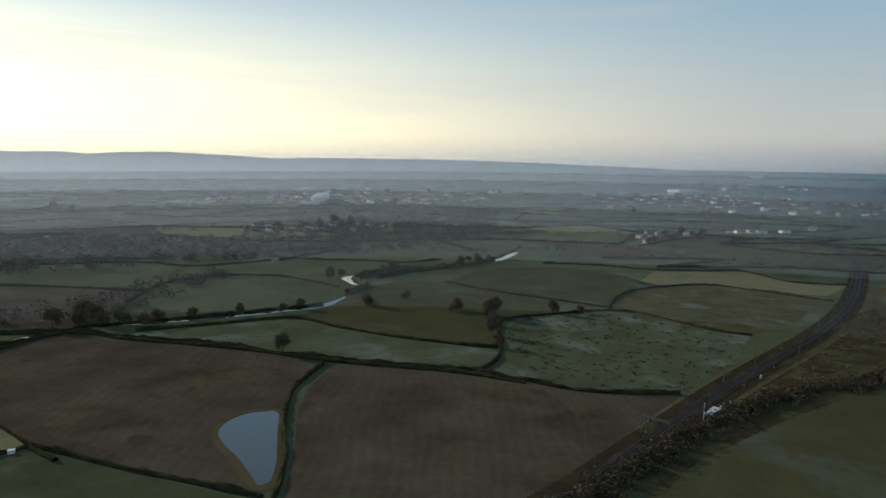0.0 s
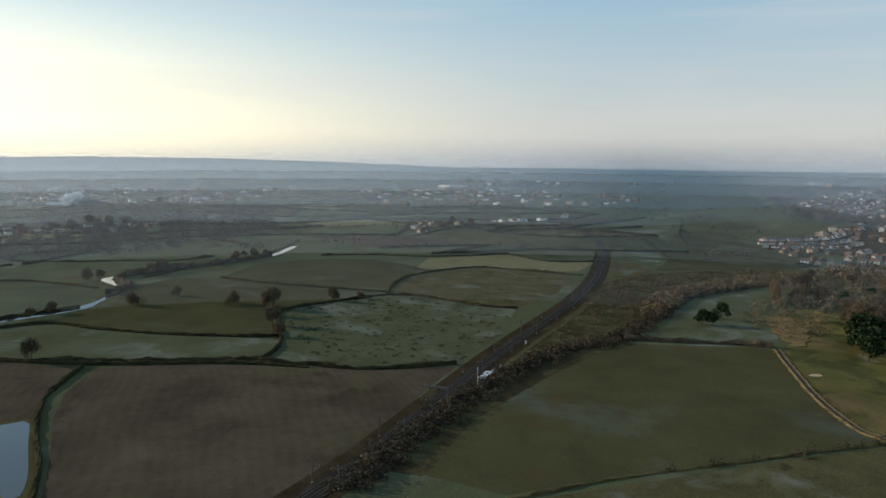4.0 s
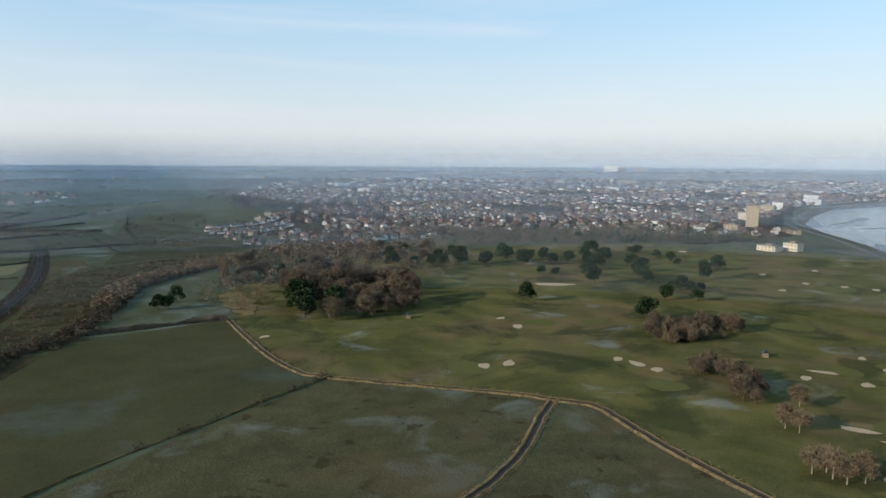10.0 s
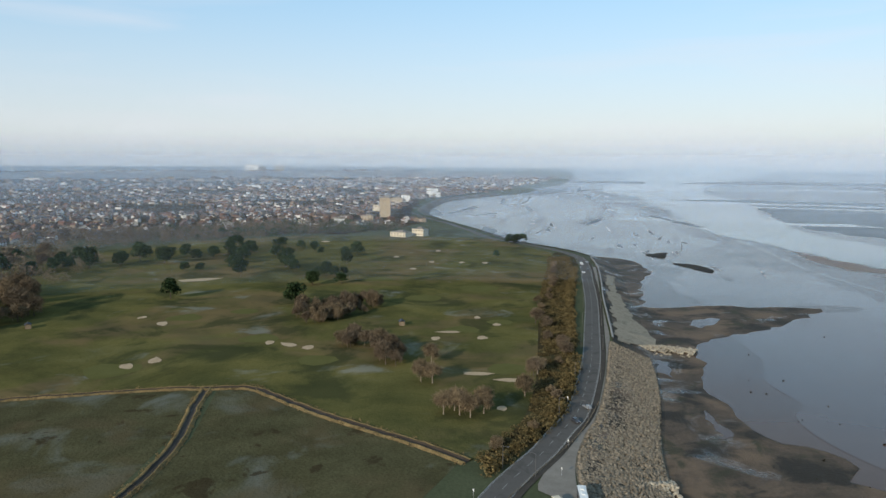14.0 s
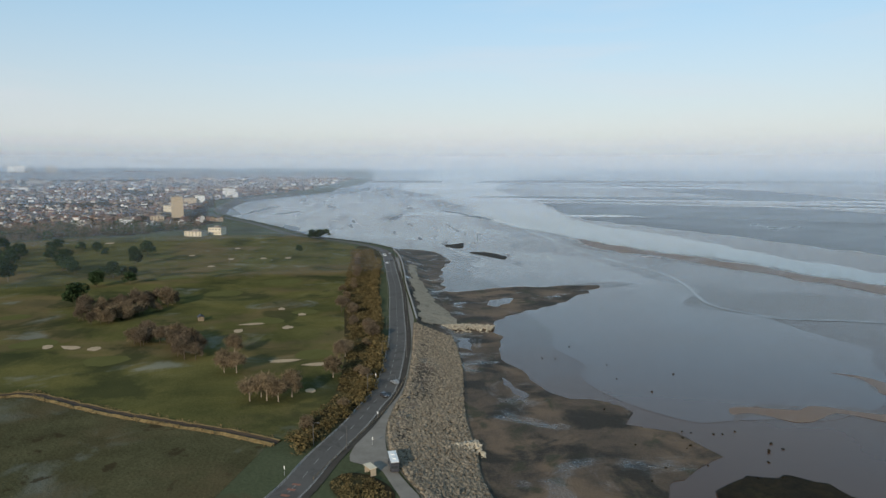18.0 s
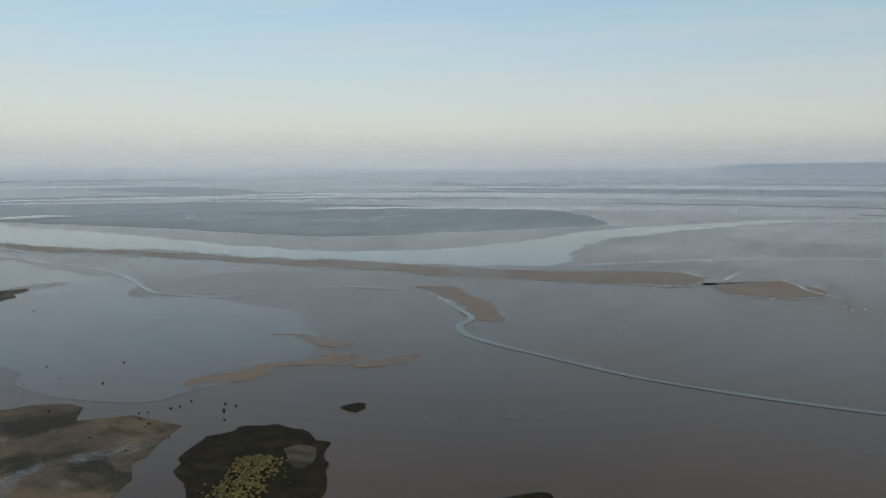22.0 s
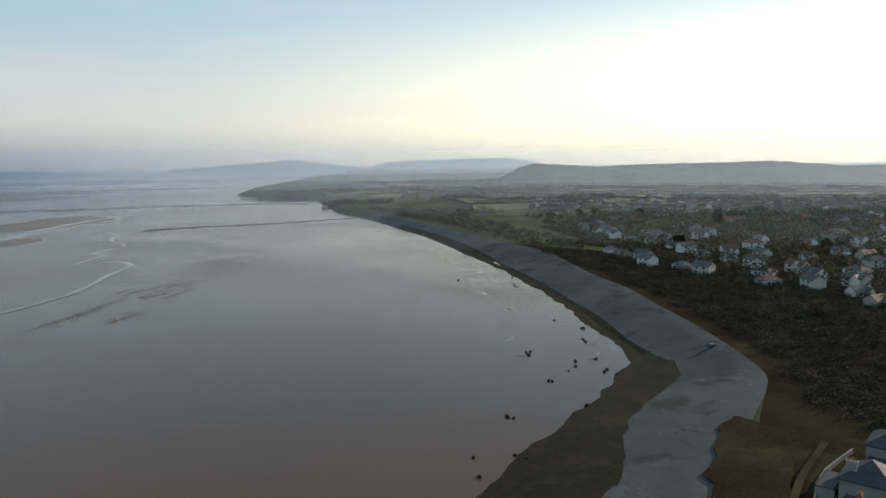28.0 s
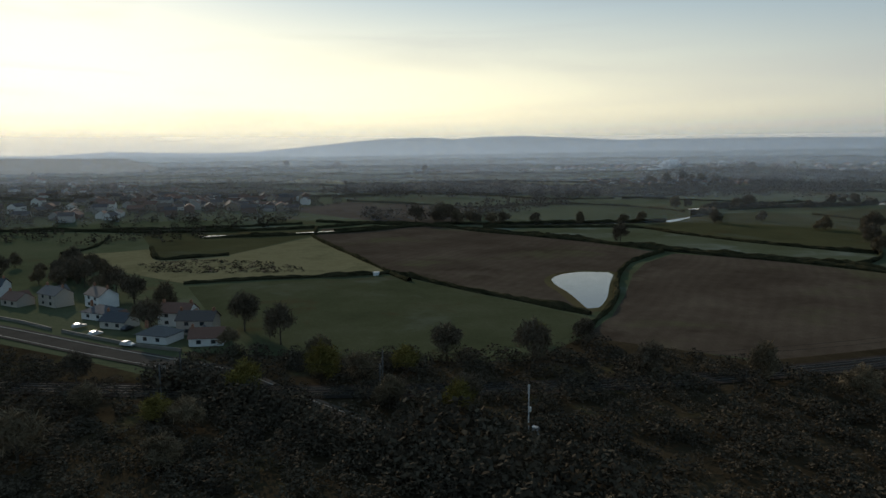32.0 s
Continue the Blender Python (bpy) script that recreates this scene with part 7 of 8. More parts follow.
VILLAGE = [
    house("house", 6.0, 4.2, 5.2, 2.8, label="white two-storey rendered house with slate roof", chimneys=2),
    house("house", 5.5, 4.0, 2.8, 2.6, wing=True, label="pale rendered bungalow with a gabled wing"),
    house("house", 6.5, 4.0, 5.2, 2.6, wing=True, label="white gabled villa with a front wing", chimneys=2),
    house("house", 6.0, 4.6, 2.8, 2.4, hip=True, label="low bungalow with a hipped tiled roof"),
    house("house", 7.0, 4.5, 5.2, 2.6, hip=True, label="large rendered house with a hipped roof"),
]
for ob in VILLAGE:
    tagged(ob, group="houses of the village")
TOWN = [
    house("house", 5.0, 4.0, 5.0, 2.5, label="semi-detached town house with tiled roof", panes=2, chimneys=1),
    house("house", 5.5, 4.0, 2.7, 2.5, label="pale bungalow on the edge of town", panes=2, chimneys=1),
    house("house", 4.2, 4.6, 5.0, 3.2, label="steep-gabled house facing the golf course", panes=2, chimneys=1),
]
for ob in TOWN:
    tagged(ob, group="houses on the edge of town")
placed = set()
built = []


def settle(kind, x, y, turn, clear=9.0, shrink=0.86):
    if any((x - a) ** 2 + (y - b) ** 2 < clear * clear for a, b in built):
        return None
    built.append((x, y))
    m = pose(x, y, float(ground_z(x, y)) + 0.1, 0, 0, turn) @ Matrix.Diagonal((shrink, shrink, shrink, 1))
    ob = kind if kind.name not in placed else copy_thing(kind, m)
    placed.add(kind.name)
    ob.matrix_basis = m
    return ob


def row(points, step, side, kinds, jitter=1.5, turn=0):
    line = curve(points, 1.0)
    n = sides(line)
    for i in range(int(step / 2), len(line) - 2, int(step)):
        p = line[i] + n[i] * (side + rng.normal() * jitter)
        t = line[min(i + 2, len(line) - 1)] - line[i - 2]
        settle(kinds[int(rng.integers(len(kinds)))], float(p[0]), float(p[1]), math.degrees(math.atan2(t[1], t[0])) + (0 if side > 0 else 180) + turn + rng.normal() * 9 + (90 if rng.random() < 0.25 else 0), step * 0.7)


row([(-322, 84), (-340, 66), (-358, 44), (-385, 20), (-420, -20), (-450, -62), (-500, -112)], 20, 0, VILLAGE[:2] + VILLAGE[3:4], 5)
row([(-345, 104), (-372, 80), (-410, 45), (-470, -8), (-560, -75), (-660, -150)], 24, -10, VILLAGE, 5)
row(EAST_ROAD[12:], 26, 15, VILLAGE, 4)
row([(-300, 140), (-349, 146), (-374, 134), (-400, 118), (-430, 96), (-455, 74)], 16, 0, [VILLAGE[0], VILLAGE[2], VILLAGE[4]])
row(SIDE_ROAD, 23, 15, VILLAGE, 2.5)
row(SIDE_ROAD, 23, -15, VILLAGE, 2.5)
row([(-268, 166), (-283, 160), (-300, 158)], 16, 0, VILLAGE[:1])
for x, y, turn, k in ((-239, 164, 175, 2), (-222, 170, 170, 0), (-206, 158, 185, 3), (-190, 152, 190, 1), (-176, 163, 200, 0), (-162, 158, 205, 2), (-165, 146, 190, 3), (-252, 158, 180, 1), (-150, 150, 215, 1)):
    settle(VILLAGE[k], x, y, turn, 8)
for a in np.arange(-900, -420, 27):
    for b in np.arange(-260, 330, 31):
        x, y = a + 9 * math.sin(b), b + 8 * math.sin(a * 1.7)
        if inside(x, y, [(-470, 20), (-440, 190), (-520, 230), (-700, 300), (-900, 330), (-950, 0), (-800, -250), (-640, -180)]) and math.hypot(x, y) < 640 and rng.random() < 0.45:
            settle(VILLAGE[int(rng.integers(5))], float(x), float(y), 35 + 90 * int(rng.integers(2)) + rng.normal() * 6, 15)
for x, y in strew([(-470, 10), (-440, 190), (-520, 230), (-700, 300), (-900, 330), (-950, 0), (-800, -250), (-640, -180)], 42, 51):
    plant(BARE if rng.random() < 0.8 else PINES, x, y, float(0.6 + 0.4 * rng.random()), "garden trees of the village")
for x, y in strew([(-250, 175), (-300, 180), (-340, 200), (-330, 235), (-270, 215), (-235, 190)], 18, 52):
    plant(BARE, x, y, float(0.6 + 0.3 * rng.random()), "garden trees of the village")

strewn("garden_shrubs", strew([(-330, 110), (-300, 150), (-440, 220), (-700, 320), (-1000, 330), (-950, -20), (-800, -260), (-560, -130), (-450, -60)], 2300, 53), 2.6, M_DARKSCRUB, "dark hedges and shrubs in village gardens", "shrubs", 40, 54, 0.9, 0.16)
strewn("garden_trees", strew([(-330, 110), (-300, 150), (-440, 220), (-700, 320), (-1000, 330), (-950, -20), (-800, -260), (-560, -130), (-450, -60)], 1200, 63), 4.6, M_TWIG_GREY, "leafless trees among the village houses", "trees", 60, 64, 1.15, 0.13)
strewn("garden_shrubs", strew([(-330, 290), (-400, 260), (-520, 240), (-700, 330), (-800, 560), (-640, 700), (-420, 640), (-400, 500), (-330, 430), (-340, 380)], 1100, 56), 3.2, M_DARKSCRUB, "dark trees and hedges round the estate", "shrubs", 40, 57, 1.0, 0.16)
row([(609, 580), (645, 527), (690, 520), (725, 514)], 13, 0, TOWN[:1] + TOWN[2:])
row([(629, 640), (667, 600), (698, 560), (735, 520)], 13, 8, TOWN)
row([(690, 620), (730, 575), (770, 530), (800, 490)], 13, 0, TOWN)
row([(700, 780), (740, 745), (790, 735), (850, 760)], 12, 0, TOWN[1:2])
row([(720, 810), (770, 775), (830, 775), (890, 800)], 12, 0, TOWN[1:2])
row([(750, 840), (800, 815), (860, 815), (930, 850)], 12, 0, TOWN[1:2])
row([(1060, 260), (1040, 205), (1060, 160), (1120, 130)], 14, 0, TOWN)


def house_mass(name, spots, label, big=1.0):
    """Rows of plain far houses as one mesh of walls and one of roofs."""
    walls, roofs, wf, rf, ow, orr = [], [], [], [], 0, 0
    for x, y, z, a, w, d, h in spots:
        c, s = math.cos(a), math.sin(a)
        turn = lambda v: np.column_stack([v[:, 0] * c - v[:, 1] * s + x, v[:, 0] * s + v[:, 1] * c + y, v[:, 2] + z])
        v, f = gable_walls(w, d, h, d * 0.62)
        walls.append(turn(v))
        wf += [tuple(i + ow for i in q) for q in f]
        ow += len(v)
        e, k = 0.4, 0.62
        v = np.array([(-w - e, -d - e, h - e * k + 0.1), (w + e, -d - e, h - e * k + 0.1), (w + e, 0, h + d * k + 0.1), (-w - e, 0, h + d * k + 0.1), (-w - e, d + e, h - e * k + 0.1), (w + e, d + e, h - e * k + 0.1)])
        roofs.append(turn(v))
        rf += [(orr, orr + 1, orr + 2, orr + 3), (orr + 3, orr + 2, orr + 5, orr + 4)]
        orr += 6
    nw = ow
    v = np.vstack(walls + roofs)
    f = wf + [tuple(i + nw for i in q) for q in rf]
    slots = [0] * len(wf) + [1] * len(rf)
    tagged(new(name, mesh(name, v, f, [M_WALL, M_ROOF], False, slots)), label, "houses", kind="stuff")


TOWN_AREA = [(640, 640), (690, 560), (800, 470), (930, 300), (985, 250), (1000, 150), (1110, 60), (1250, 90), (1420, 125), (1600, 125), (1860, 100), (2080, 20), (2230, -60), (2400, -150), (2750, -220), (3050, -330), (3700, -470), (4600, 600), (4200, 1900), (2900, 2400), (1900, 1900), (1450, 1500), (1260, 1200), (1130, 950), (1000, 880), (940, 880), (860, 850), (720, 830)]
g = np.random.default_rng(91)
spots = []
for r0, r1, sx, sy in ((600, 1500, 13, 27), (1500, 2400, 17, 36), (2400, 3400, 27, 52), (3400, 4500, 42, 74)):
    u, v = (m.ravel() for m in np.meshgrid(np.arange(-2600, 5200, sx), np.arange(-3200, 3400, sy), indexing="ij"))
    bend = 0.55 + 0.35 * np.sin(u / 420.0) * np.sin(v / 510.0) + 0.3 * np.sin((u + v) / 900)
    x = u * math.cos(0.55) - v * math.sin(0.55) + 14 * np.sin(v / 60) + 30 * np.sin(v / 190)
    y = u * math.sin(0.55) + v * math.cos(0.55) + 18 * np.sin(u / 130) + 40 * np.sin(u / 310)
    d = np.hypot(x, y)
    k = (d >= r0) & (d < r1)
    spots.append(np.column_stack([x, y, bend, d])[k])
arr = np.vstack(spots)
ok = inside(arr[:, 0], arr[:, 1], TOWN_AREA) & ~inside(arr[:, 0], arr[:, 1], [(840, 485), (985, 400), (1130, 225), (1070, 90), (990, 72), (925, 180), (840, 300), (760, 400)])
arr = arr[ok]
open_space = np.array([noise.noise((p[0] / 230, p[1] / 230, 4)) for p in arr])
arr = arr[(open_space > -0.3) & (g.random(len(arr)) < 0.66)]
near = np.array(built)
arr = np.array([p for p in arr if p[3] > 1250 or np.min((near[:, 0] - p[0]) ** 2 + (near[:, 1] - p[1]) ** 2) > 120])
hz = ground_z(arr[:, 0], arr[:, 1])
mass = []
for (x, y, a, d), z in zip(arr, hz):
    grow = 0.9 if d < 1500 else 1.0 if d < 2400 else 1.5 if d < 3400 else 2.1
    mass.append((x + g.normal() * 4.5, y + g.normal() * 4.5, z, a + g.normal() * 0.35 + (1.57 if g.random() < 0.2 else 0), (3.8 + 2.4 * g.random()) * grow, (3.4 + 0.9 * g.random()) * grow, (2.7 if g.random() < 0.35 else 5.0) * (1 if d < 2400 else 1.25)))
strewn("town_trees", arr[:, :2] + g.normal(size=(len(arr), 2)) * 9, 3.8, M_TWIG_GREY, "bare street and garden trees of the town", "trees", 14, 55, 1.1, 0.24)
house_mass("town_houses", mass, "dense streets of pale and brick houses in the far town")
VILLAGES = [([(-560, 780), (-300, 830), (-220, 900), (-260, 1040), (-450, 1060), (-640, 920)], 90, 71), ([(-330, 1120), (-180, 1150), (-60, 1260), (-160, 1330), (-330, 1280)], 60, 72), ([(280, 1000), (340, 1060), (420, 1110), (400, 1140), (300, 1100)], 16, 73), ([(-580, 330), (-470, 330), (-390, 500), (-480, 620), (-620, 560)], 150, 74), ([(-1500, 260), (-700, 380), (-640, 700), (-1300, 900)], 170, 75), ([(-1300, -200), (-650, -200), (-600, 20), (-560, 240), (-920, 330), (-1300, 260)], 210, 76), ([(-1200, -420), (-860, -260), (-960, -200), (-1250, -250)], 40, 77), ([(400, 1700), (900, 1600), (1300, 1900), (1200, 2600), (500, 2600)], 110, 78), ([(900, 2700), (2000, 2600), (2400, 3200), (1200, 3600)], 110, 79), ([(500, 1230), (560, 1230), (560, 1260), (500, 1260)], 6, 80), ([(-700, 1800), (0, 1900), (300, 2600), (-500, 2700)], 90, 81)]
mass = []
for poly, count, seed in VILLAGES:
    p = strew(poly, count, seed)
    for (x, y), z in zip(p, ground_z(p[:, 0], p[:, 1])):
        s = 1.0 if math.hypot(x, y) < 1500 else 1.5
        mass.append((x, y, z, 0.6 + 1.57 * int(g.integers(2)) + g.normal() * 0.15, (4 + 2.5 * g.random()) * s, (3.6 + 0.8 * g.random()) * s, (2.7 if g.random() < 0.6 else 5.0) * s))
house_mass("village_houses", mass, "scattered houses of far villages")


def block(name, x, y, turn, w, d, h, wall, label, category, floors=0, parapet=True, base=None):
    root = new(name)
    part("wall", mesh("wall", *box(-w, -d, -1, w, d, h), wall), root)
    part("roof", mesh("roof", *joined([box(-w - 0.2, -d - 0.2, h, w + 0.2, d + 0.2, h + 0.5), box(-w * 0.4, -d * 0.4, h + 0.5, w * 0.3, d * 0.3, h + 2.5)]), M_PAVE), root)
    if floors:
        step = h / floors
        pane = mesh("window", *box(-0.9, -0.05, -0.7, 0.9, 0.05, 0.7), M_GLASS)
        for k in range(floors):
            for i in range(max(2, int(w / 2.2))):
                xx = -w + (i + 0.5) * 2 * w / max(2, int(w / 2.2))
                for side in (-1, 1):
                    part("window", pane, root, at=pose(xx, side * d, (k + 0.55) * step))
    root.matrix_basis = pose(x, y, float(ground_z(x, y)) if base is None else base, 0, 0, turn)
    return tagged(root, label, category)


block("tower_block", 1240, 133, 10, 9, 9, 34, M_TAN, "tall buff residential tower block by the sea front", "tower block", 11)
block("hotel", 1990, 86, 20, 26, 9, 24, M_WHITE, "white stepped sea-front hotel", "hotel", 6)
block("hotel_wing", 1975, 74, 20, 10, 9, 14, M_WHITE, "white lower wing of the sea-front hotel", "hotel", 4)
block("clubhouse", 903, 74, 60, 12, 7, 6, M_CREAM, "cream golf clubhouse with flat roof", "clubhouse", 2)
block("clubhouse", 915, 50, 60, 9, 6, 9, M_CREAM, "cream two-storey golf clubhouse", "clubhouse", 2)
for k, (x, y, w, d, h) in enumerate(((1110, 190, 14, 6, 8), (1060, 240, 12, 6, 7), (1150, 150, 10, 7, 9), (1000, 330, 16, 6, 8), (1400, 160, 14, 8, 12), (1650, 150, 14, 8, 14), (1750, 140, 12, 8, 16), (905, 860, 9, 5, 5), (860, 835, 9, 5, 5))):
    block("apartment_building", x, y, 20 + 30 * (k % 3), w, d, h, (M_WHITE, M_CREAM, M_TAN)[k % 3], "pale apartment building among the houses", "apartments", 3)
g = np.random.default_rng(17)
for k in range(20):
    a, d = math.radians(18 + 66 * g.random()), 2300 + 1900 * g.random()
    x, y = d * math.sin(a), d * math.cos(a)
    block("warehouse", x, y, float(g.random() * 90), 30 + 40 * g.random(), 16 + 14 * g.random(), 9 + 5 * g.random(), (M_STEEL, M_PAVE)[k % 2], "long pale industrial shed far across town", "warehouse", base=float(ground_z(x, y)))
for a, w, h, m in ((73.3, 40, 36, M_WHITE), (74.1, 22, 26, M_PAVE), (75.4, 26, 34, M_TAN)):
    d = 4280
    x, y = d * math.sin(math.radians(a)), d * math.cos(math.radians(a))
    block("power_station", x, y, -a, w, 25, h, m, "huge pale power station block on the horizon", "power station", base=float(ground_z(x, y)))
for a in (56.2, 57.2, 60.5, 63.2):
    root = new("wind_turbine")
    part("tower", mesh("tower", *tube((0, 0, 0), (0, 0, 52), 2.2, 1.3, 8), M_WHITE), root)
    part("nacelle", mesh("nacelle", *box(-1.5, -3.5, 51, 1.5, 2.5, 54), M_WHITE), root)
    for k in range(3):
        t = k * 2.094 + a
        part("blade", mesh("blade", *tube((0, -3.8, 52.5), (28 * math.sin(t), -3.8, 52.5 + 28 * math.cos(t)), 1.2, 0.4, 4), M_WHITE), root)
    x, y = 4280 * math.sin(math.radians(a)), 4280 * math.cos(math.radians(a))
    root.matrix_basis = pose(x, y, float(ground_z(x, y)) - 18, 0, 0, -a)
    tagged(root, "white three-bladed wind turbine far away", "wind turbine", "wind turbines on the horizon")
chapel = tagged(new("memorial_tower"), "small domed tower on the skyline", "tower")
part("base", mesh("base", *box(-8, -8, 0, 8, 8, 16), M_TAN), chapel)
part("dome", mesh("dome", *tube((0, 0, 16), (0, 0, 30), 8, 2.5, 10), M_TAN), chapel)
x, y = 4300 * math.sin(math.radians(1.5)), 4300 * math.cos(math.radians(1.5))
chapel.matrix_basis = pose(x, y, 66)
for x, y, turn in ((380, 238, 30), (396, 27, 10)):
    hut = tagged(new("golf_hut"), "small timber shelter on the golf course", "hut", "golf shelters")
    part("wall", mesh("wall", *box(-2.2, -1.5, 0, 2.2, 1.5, 2.3), M_WOOD), hut)
    part("roof", mesh("roof", *gable_roof(2.2, 1.5, 2.3, 0.9, 0.3, 0.1), M_SLATE), hut)
    part("door", mesh("door", *box(-0.6, -1.56, 0, 0.6, -1.5, 2.0), M_DARK_STEEL), hut)
    hut.matrix_basis = pose(x, y, 6, 0, 0, turn)
hut = tagged(new("field_shed"), "grey field shelter at a field's edge", "shed")
part("wall", mesh("wall", *box(-1.2, -0.9, 0, 1.2, 0.9, 1.5), M_WHITE), hut)
part("roof", mesh("roof", *box(-1.35, -1.0, 1.5, 1.35, 1.0, 1.62), M_STEEL), hut)
hut.matrix_basis = pose(-168, 268, 6, 0, 0, 20)
for x, y, turn in ((515, 1235, 10), (540, 1245, 20), (555, 1240, 30), (600, 1250, 15), (330, 1075, 0), (380, 1100, 40)):
    block("farm_building", x, y, turn, 9, 5, 5, M_WHITE if x > 500 else M_TAN, "pale farm building among far fields", "farm")
block("greenhouse", 690, 1330, 60, 40, 6, 4, M_WHITE, "long white nursery tunnel beside the railway", "greenhouse")

# The seaside inn and its yard.
def pot_stack(parent, x, y, low, high):
    part("chimney", mesh("chimney", *joined([box(x - 0.5, y - 0.9, low, x + 0.5, y + 0.9, high), box(x - 0.6, y - 1.0, high, x + 0.6, y + 1.0, high + 0.15)]), M_SHORE_RENDER), parent, "tall white rendered chimney stack")
    for k in (-0.66, -0.22, 0.22, 0.66):
        part("chimney_pot", mesh("chimney_pot", *tube((x, y + k, high + 0.15), (x, y + k, high + 0.75), 0.14, 0.12, 8), M_BRICK), parent)


def annexe(x, y, turn, w, d, h, label):
    root = new("inn_annexe")
    part("wall", mesh("wall", *box(-w, -d, -0.2, w, d, h), M_SHORE_RENDER), root)
    part("roof", mesh("roof", *joined([box(-w - 0.15, -d - 0.15, h, w + 0.15, d + 0.15, h + 0.15), box(-w, -d, h + 0.15, w, -d + 0.2, h + 0.4), box(-w, d - 0.2, h + 0.15, w, d, h + 0.4)]), M_SLATE), root)
    for k in (-0.5, 0.5):
        for side in (-1, 1):
            part("window", mesh("window", *box(k * w - 0.6, side * d - 0.04, 0.9, k * w + 0.6, side * d + 0.04, 2.1), M_GLASS), root)
    root.matrix_basis = pose(x, y, 6.05, 0, 0, turn)
    return tagged(root, label, "annexe")


INN = ((-129.5, 16.0, 164, house("inn_cottage", 6.2, 3.4, 4.2, 2.7, wing=True, framed=True, wall=M_SHORE_RENDER, roof=M_BROWN_TILE, label="white cottage with brown tiled gable roof by the shore", chimneys=2)),
       (-149.5, 20.8, 164, house("inn", 4.5, 4.3, 5.4, 3.0, hip=True, framed=True, wall=M_SHORE_RENDER, roof=M_SLATE, label="white shore inn with hipped slate roof", chimneys=0)),
       (-168.5, 27.0, 164, house("inn_wing", 4.5, 4.5, 5.4, 3.0, hip=True, framed=True, wall=M_SHORE_RENDER, roof=M_SLATE, label="white inn wing with blue slate roof and tall stack", chimneys=0)))
for x, y, turn, ob in INN:
    ob.matrix_basis = pose(x, y, 6.05, 0, 0, turn)
pot_stack(INN[2][3], 1.2, 0.0, 7.0, 10.4)
pot_stack(INN[1][3], -2.5, 2.8, 5.0, 8.2)
annexe(-140.2, 18.4, 164, 3.6, 3.0, 3.2, "low flat-roofed white link between inn and cottage")
annexe(-159.3, 23.8, 164, 4.2, 3.2, 3.4, "low flat-roofed white link between inn wings")
annexe(-151.5, 14.4, 164, 4.0, 1.6, 2.6, "pale glazed sun lounge in front of the inn")
for x, y, turn, w, d, h in ((-168, 37, 164, 3.4, 1.8, 2.2), (-154.5, 33.5, 164, 3.2, 1.5, 2.0), (-134.5, 33, 164, 2.6, 1.6, 2.0), (-161, 33, 164, 1.6, 1.4, 2.1)):
    shed = tagged(new("outbuilding"), "low white outbuilding behind the inn", "outbuilding", "outbuildings of the inn")
    part("wall", mesh("wall", *box(-w, -d, 0, w, d, h), M_SHORE_RENDER), shed)
    part("roof", mesh("roof", *gable_roof(w, d, h, 0.5, 0.2, 0.1), M_SLATE), shed)
    part("door", mesh("door", *box(-0.6, -d - 0.05, 0, 0.6, -d + 0.01, 1.9), M_CAR[2]), shed)
    shed.matrix_basis = pose(x, y, 6.05, 0, 0, turn)
patch("yard", [(-112, 24), (-126, 27), (-136, 37), (-156, 39), (-172, 41), (-170, 50), (-150, 51), (-132, 49), (-118, 42)], M_YARD, "dark asphalt yard behind the inn", "yard", 0.16, 3, ragged=1.0)
patch("lawn", [(-149.5, 27.5), (-147.5, 35), (-140.5, 35), (-141, 26.2)], M_GREEN, "small green lawn behind the inn", "lawn", 0.2, 2, False)
strip("path", [(-110, 3), (-126, 5.5), (-142, 8.0), (-156, 10), (-176, 15)], 0.7, 0.7, 0.98, M_BRACKEN, "worn path in front of the inn", "path", 3)
for pts, high, label in (([(-126, 10.6), (-139, 11), (-156, 13), (-165, 16), (-174, 20)], 1.1, "low white garden wall in front of the inn"), ([(-155.5, 27.5), (-155, 31), (-153.5, 37)], 1.6, "white yard wall behind the inn"), ([(-140.3, 25.5), (-139.8, 30), (-139, 36)], 1.4, "white yard wall beside the lawn"), ([(-173, 32), (-172, 36), (-171, 40)], 1.4, "white yard wall at the end of the inn")):
    v, f = beam(pts, 0, 0.3, 0, high)
    tagged(new("garden_wall", mesh("garden_wall", v, f, M_SHORE_RENDER)), label, "wall")
block("villa", -318, 66, 60, 6.5, 4.5, 6.5, M_SHORE_RENDER, "large white flat-roofed villa above the scrub", "villa", 2)
v, f = beam([(-327, 96), (-312, 108), (-300, 113), (-290, 118)], 0, 0.4, 0, 1.3)
tagged(new("garden_wall", mesh("garden_wall", v, f, M_WHITE)), "long white garden wall beside the road", "wall")
for pts in ([(-150, 140), (-170, 138), (-200, 139)], [(-205, 139), (-225, 141), (-245, 141)], [(-360, 160), (-400, 178), (-440, 192)]):
    v, f = beam(pts, 0, 0.35, 0, 1.0)
    tagged(new("garden_wall", mesh("garden_wall", v, f, M_PAVE)), "low stone garden wall along the road", "wall")


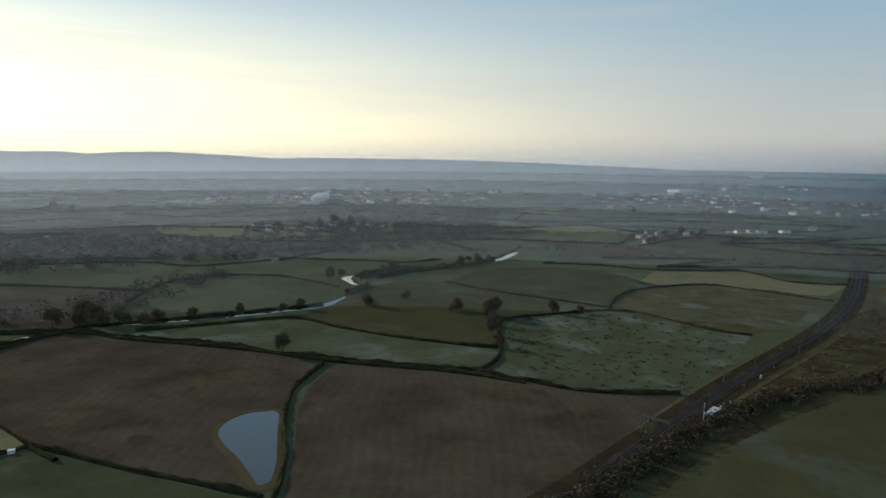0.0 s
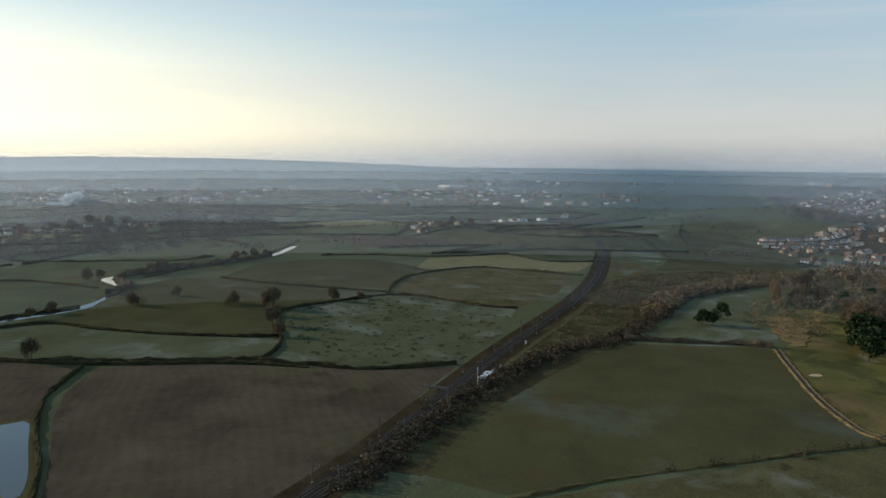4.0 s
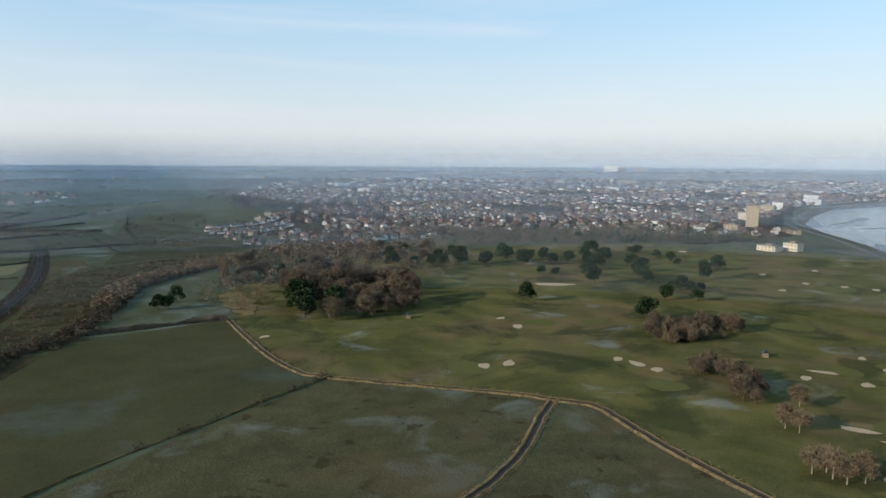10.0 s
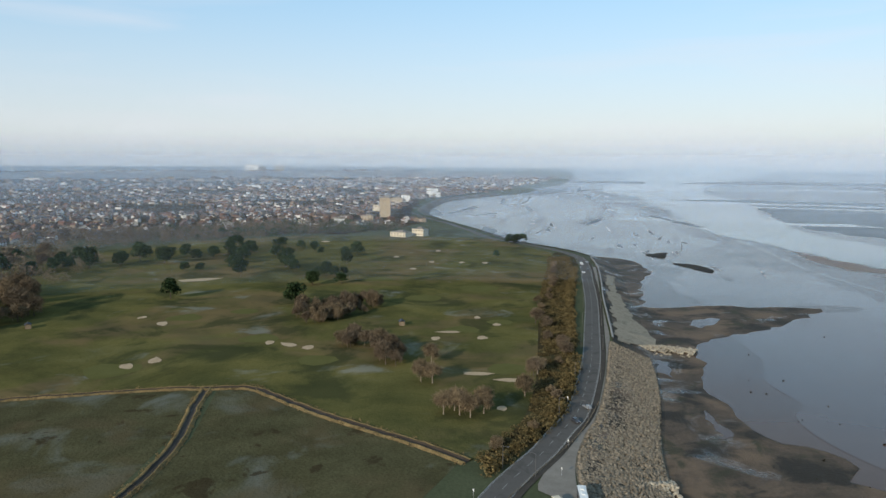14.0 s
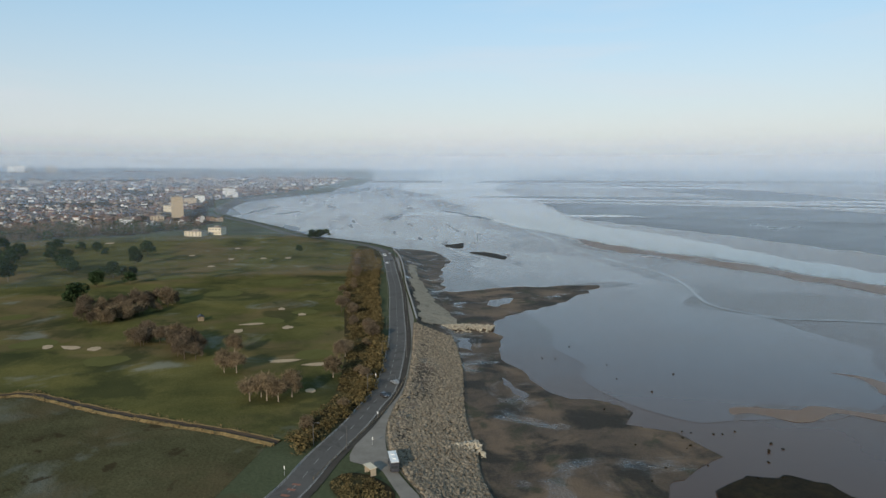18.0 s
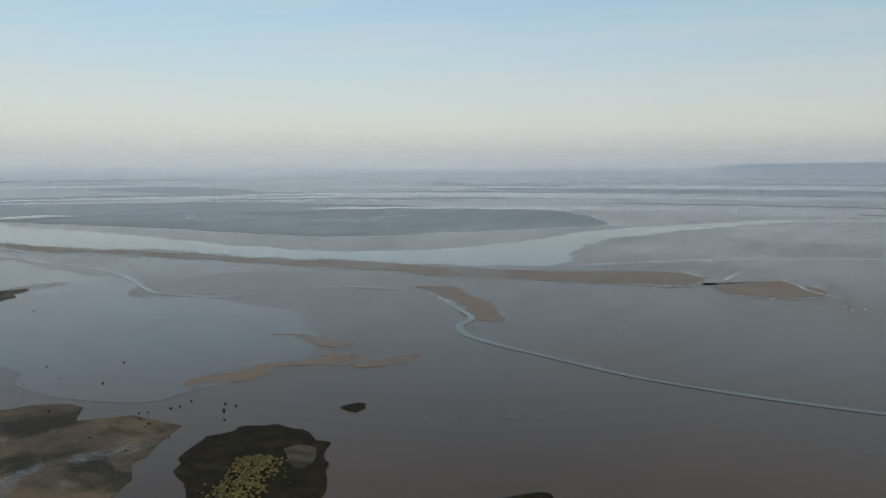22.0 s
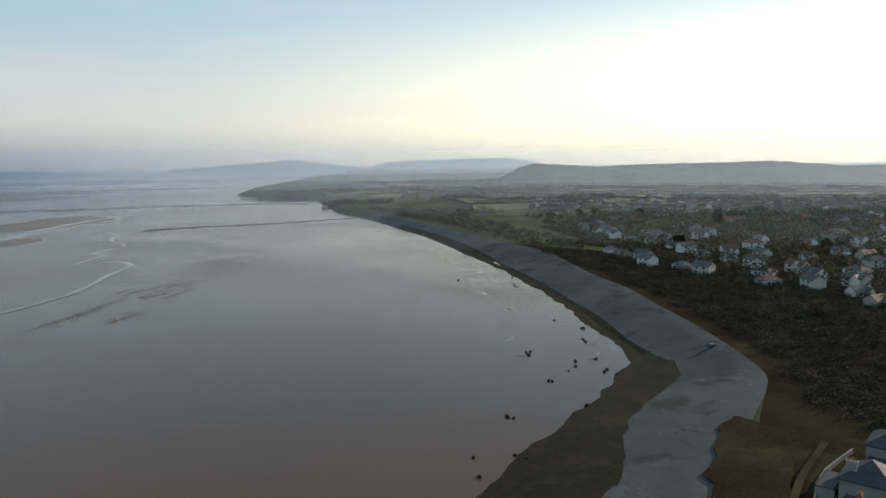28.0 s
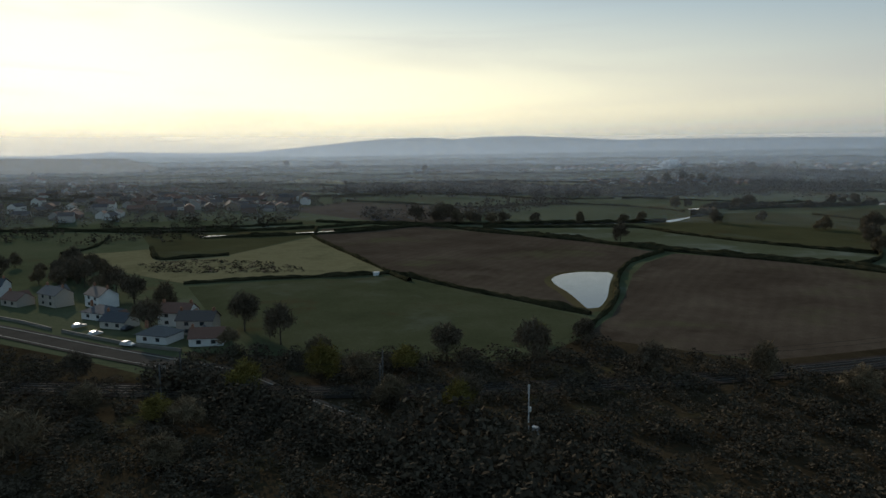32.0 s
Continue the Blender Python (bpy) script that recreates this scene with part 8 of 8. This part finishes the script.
# ---- vehicles ----
def car(paint, label, van=False):
    root = new("van" if van else "car")
    L, Wd, H = (2.6, 0.95, 2.0) if van else (2.1, 0.88, 0.85)
    if van:
        prof = [(-L, 0.35), (-L, 1.95), (-L + 0.1, 2.05), (L - 1.3, 2.05), (L - 0.75, 1.25), (L - 0.05, 1.0), (L, 0.4)]
    else:
        prof = [(-L, 0.3), (-L, 0.75), (-L + 0.15, 0.88), (-L + 0.7, 1.38), (-0.1, 1.42), (0.75, 0.95), (L - 0.1, 0.78), (L, 0.35)]
    k = len(prof)
    v = np.array([(x, s * (Wd if z < 1 else Wd * 0.86), z) for s in (-1, 1) for x, z in prof])
    f = [tuple(range(k - 1, -1, -1)), tuple(range(k, 2 * k))] + [(i, (i + 1) % k, k + (i + 1) % k, k + i) for i in range(k)]
    part("body", mesh("body", v, f, paint), root)
    glass = joined([box(-0.9 if not van else L - 1.5, -Wd * 0.93, 0.98 if not van else 1.25, 0.45 if not van else L - 0.9, Wd * 0.93, 1.32 if not van else 1.8)])
    part("window", mesh("window", *glass, M_GLASS), root)
    wheel = mesh("wheel", *joined([tube((0, -0.1, 0), (0, 0.1, 0), 0.32, 0.32, 12), tube((0, -0.11, 0), (0, 0.11, 0), 0.12, 0.12, 8)]), M_BLACK)
    for x in (-L * 0.62, L * 0.62):
        for y in (-Wd + 0.08, Wd - 0.08):
            part("wheel", wheel, root, at=pose(x, y, 0.32))
    for y in (-0.6, 0.6):
        part("headlight", mesh("headlight", *box(L - 0.12, y - 0.15, 0.6, L + 0.01, y + 0.15, 0.75), M_WHITE), root)
    return tagged(root, label, "van" if van else "car", "vehicles")


CARS = [car(M_CAR[0], "small white car parked beside the road"), car(M_CAR[1], "grey hatchback car parked beside the road"), car(M_CAR[2], "dark saloon car parked beside the road"), car(M_CAR[5], "silver car parked beside the road"), car(M_CAR[4], "red hatchback car parked beside the inn"), car(M_CAR[3], "dark blue car parked behind the inn"), car(M_CAR[0], "white panel van parked on the asphalt", True)]
SPOTS = [(241, -50, -160, 2), (256, -56.5, 20, 1), (598, -110.5, 190, 0), (616, -117, 10, 2), (650, -117, 190, 6), (664, -124, 10, 1), (-232, 129, 180, 0), (-300, 134, 20, 2), (-318, 147, 205, 1), (-336, 150, 25, 0), (-352, 166, 205, 3), (-372, 168, 25, 2), (-396, 186, 205, 1), (-415, 190, 25, 0), (-187, 141, 90, 0), (-200, 145, 80, 3), (-184, 150, 100, 2), (-168, 137, 10, 0), (-157, 45, 100, 6), (-153, 41, 95, 0), (-149, 45, 98, 6), (-138, 41, 80, 6), (-131, 42, 80, 3), (-134, 30.5, 20, 0), (-128, 31.5, 10, 0), (-126, 22, 170, 4), (-143, 36, 170, 5), (-122, 38, 60, 1), (-257, -14, 150, 2), (-146, 46.5, 100, 1)]
seen_kinds = set()
SPOTS = [q for q in SPOTS if not (-182 < q[0] < -110 and 15 < q[1] < 60)] + [(-160, 45, 172, 6), (-152, 45.5, 168, 6), (-156.5, 47.5, 170, 2), (-137, 43.5, 100, 6), (-135, 28.5, 160, 6), (-129.5, 23.5, 165, 4), (-136, 24, 165, 5)]
for x, y, turn, k in SPOTS:
    m = pose(x, y, float(ground_z(x, y)) + 0.2, 0, 0, turn)
    if k in seen_kinds:
        copy_thing(CARS[k], m)
    else:
        seen_kinds.add(k)
        CARS[k].matrix_basis = m
coach = tagged(new("motorhome"), "dark-sided motorhome with a white roof parked by the rocks", "motorhome")
part("body", mesh("body", *joined([box(-4.2, -1.15, 0.5, 4.2, 1.15, 1.2), box(-4.2, -1.15, 1.9, 4.0, 1.15, 2.95)]), M_CAR[2]), coach)
part("window_band", mesh("window_band", *box(-4.15, -1.12, 1.2, 4.1, 1.12, 1.9), M_GLASS), coach, "dark wrap-round windows")
part("roof", mesh("roof", *joined([box(-4.2, -1.15, 2.95, 4.0, 1.15, 3.05), box(-2.6, -0.5, 3.05, -1.2, 0.5, 3.3), box(0.6, -0.45, 3.05, 1.8, 0.45, 3.25)]), M_WHITE), coach)
part("skirt", mesh("skirt", *box(-4.1, -1.1, 0.28, 4.1, 1.1, 0.5), M_CAR[2]), coach)
wheel = mesh("wheel", *tube((0, -0.15, 0), (0, 0.15, 0), 0.45, 0.45, 14), M_BLACK)
for x in (-2.4, 2.7):
    for y in (-1.05, 1.05):
        part("wheel", wheel, coach, at=pose(x, y, 0.45))
coach.matrix_basis = pose(179, -42.5, 6.2, 0, 0, 177)

plume = leaves(420, 0.28, (1, 0.5, 0.35), 0.2, 0.9, 5)
v = plume * 22 + np.array((0, 0, 10))
v[:, 2] += 0.35 * v[:, 0] * 0.6
ob = tagged(new("steam_plume", mesh("steam_plume", v, quads(v), M_STEAM)), "white steam drifting from a far works", "steam")
ob.matrix_basis = pose(-322, 1850, 14, 0, 0, 0)
block("works", -345, 1846, 0, 24, 8, 9, M_WHITE, "pale factory shed under the steam", "factory")
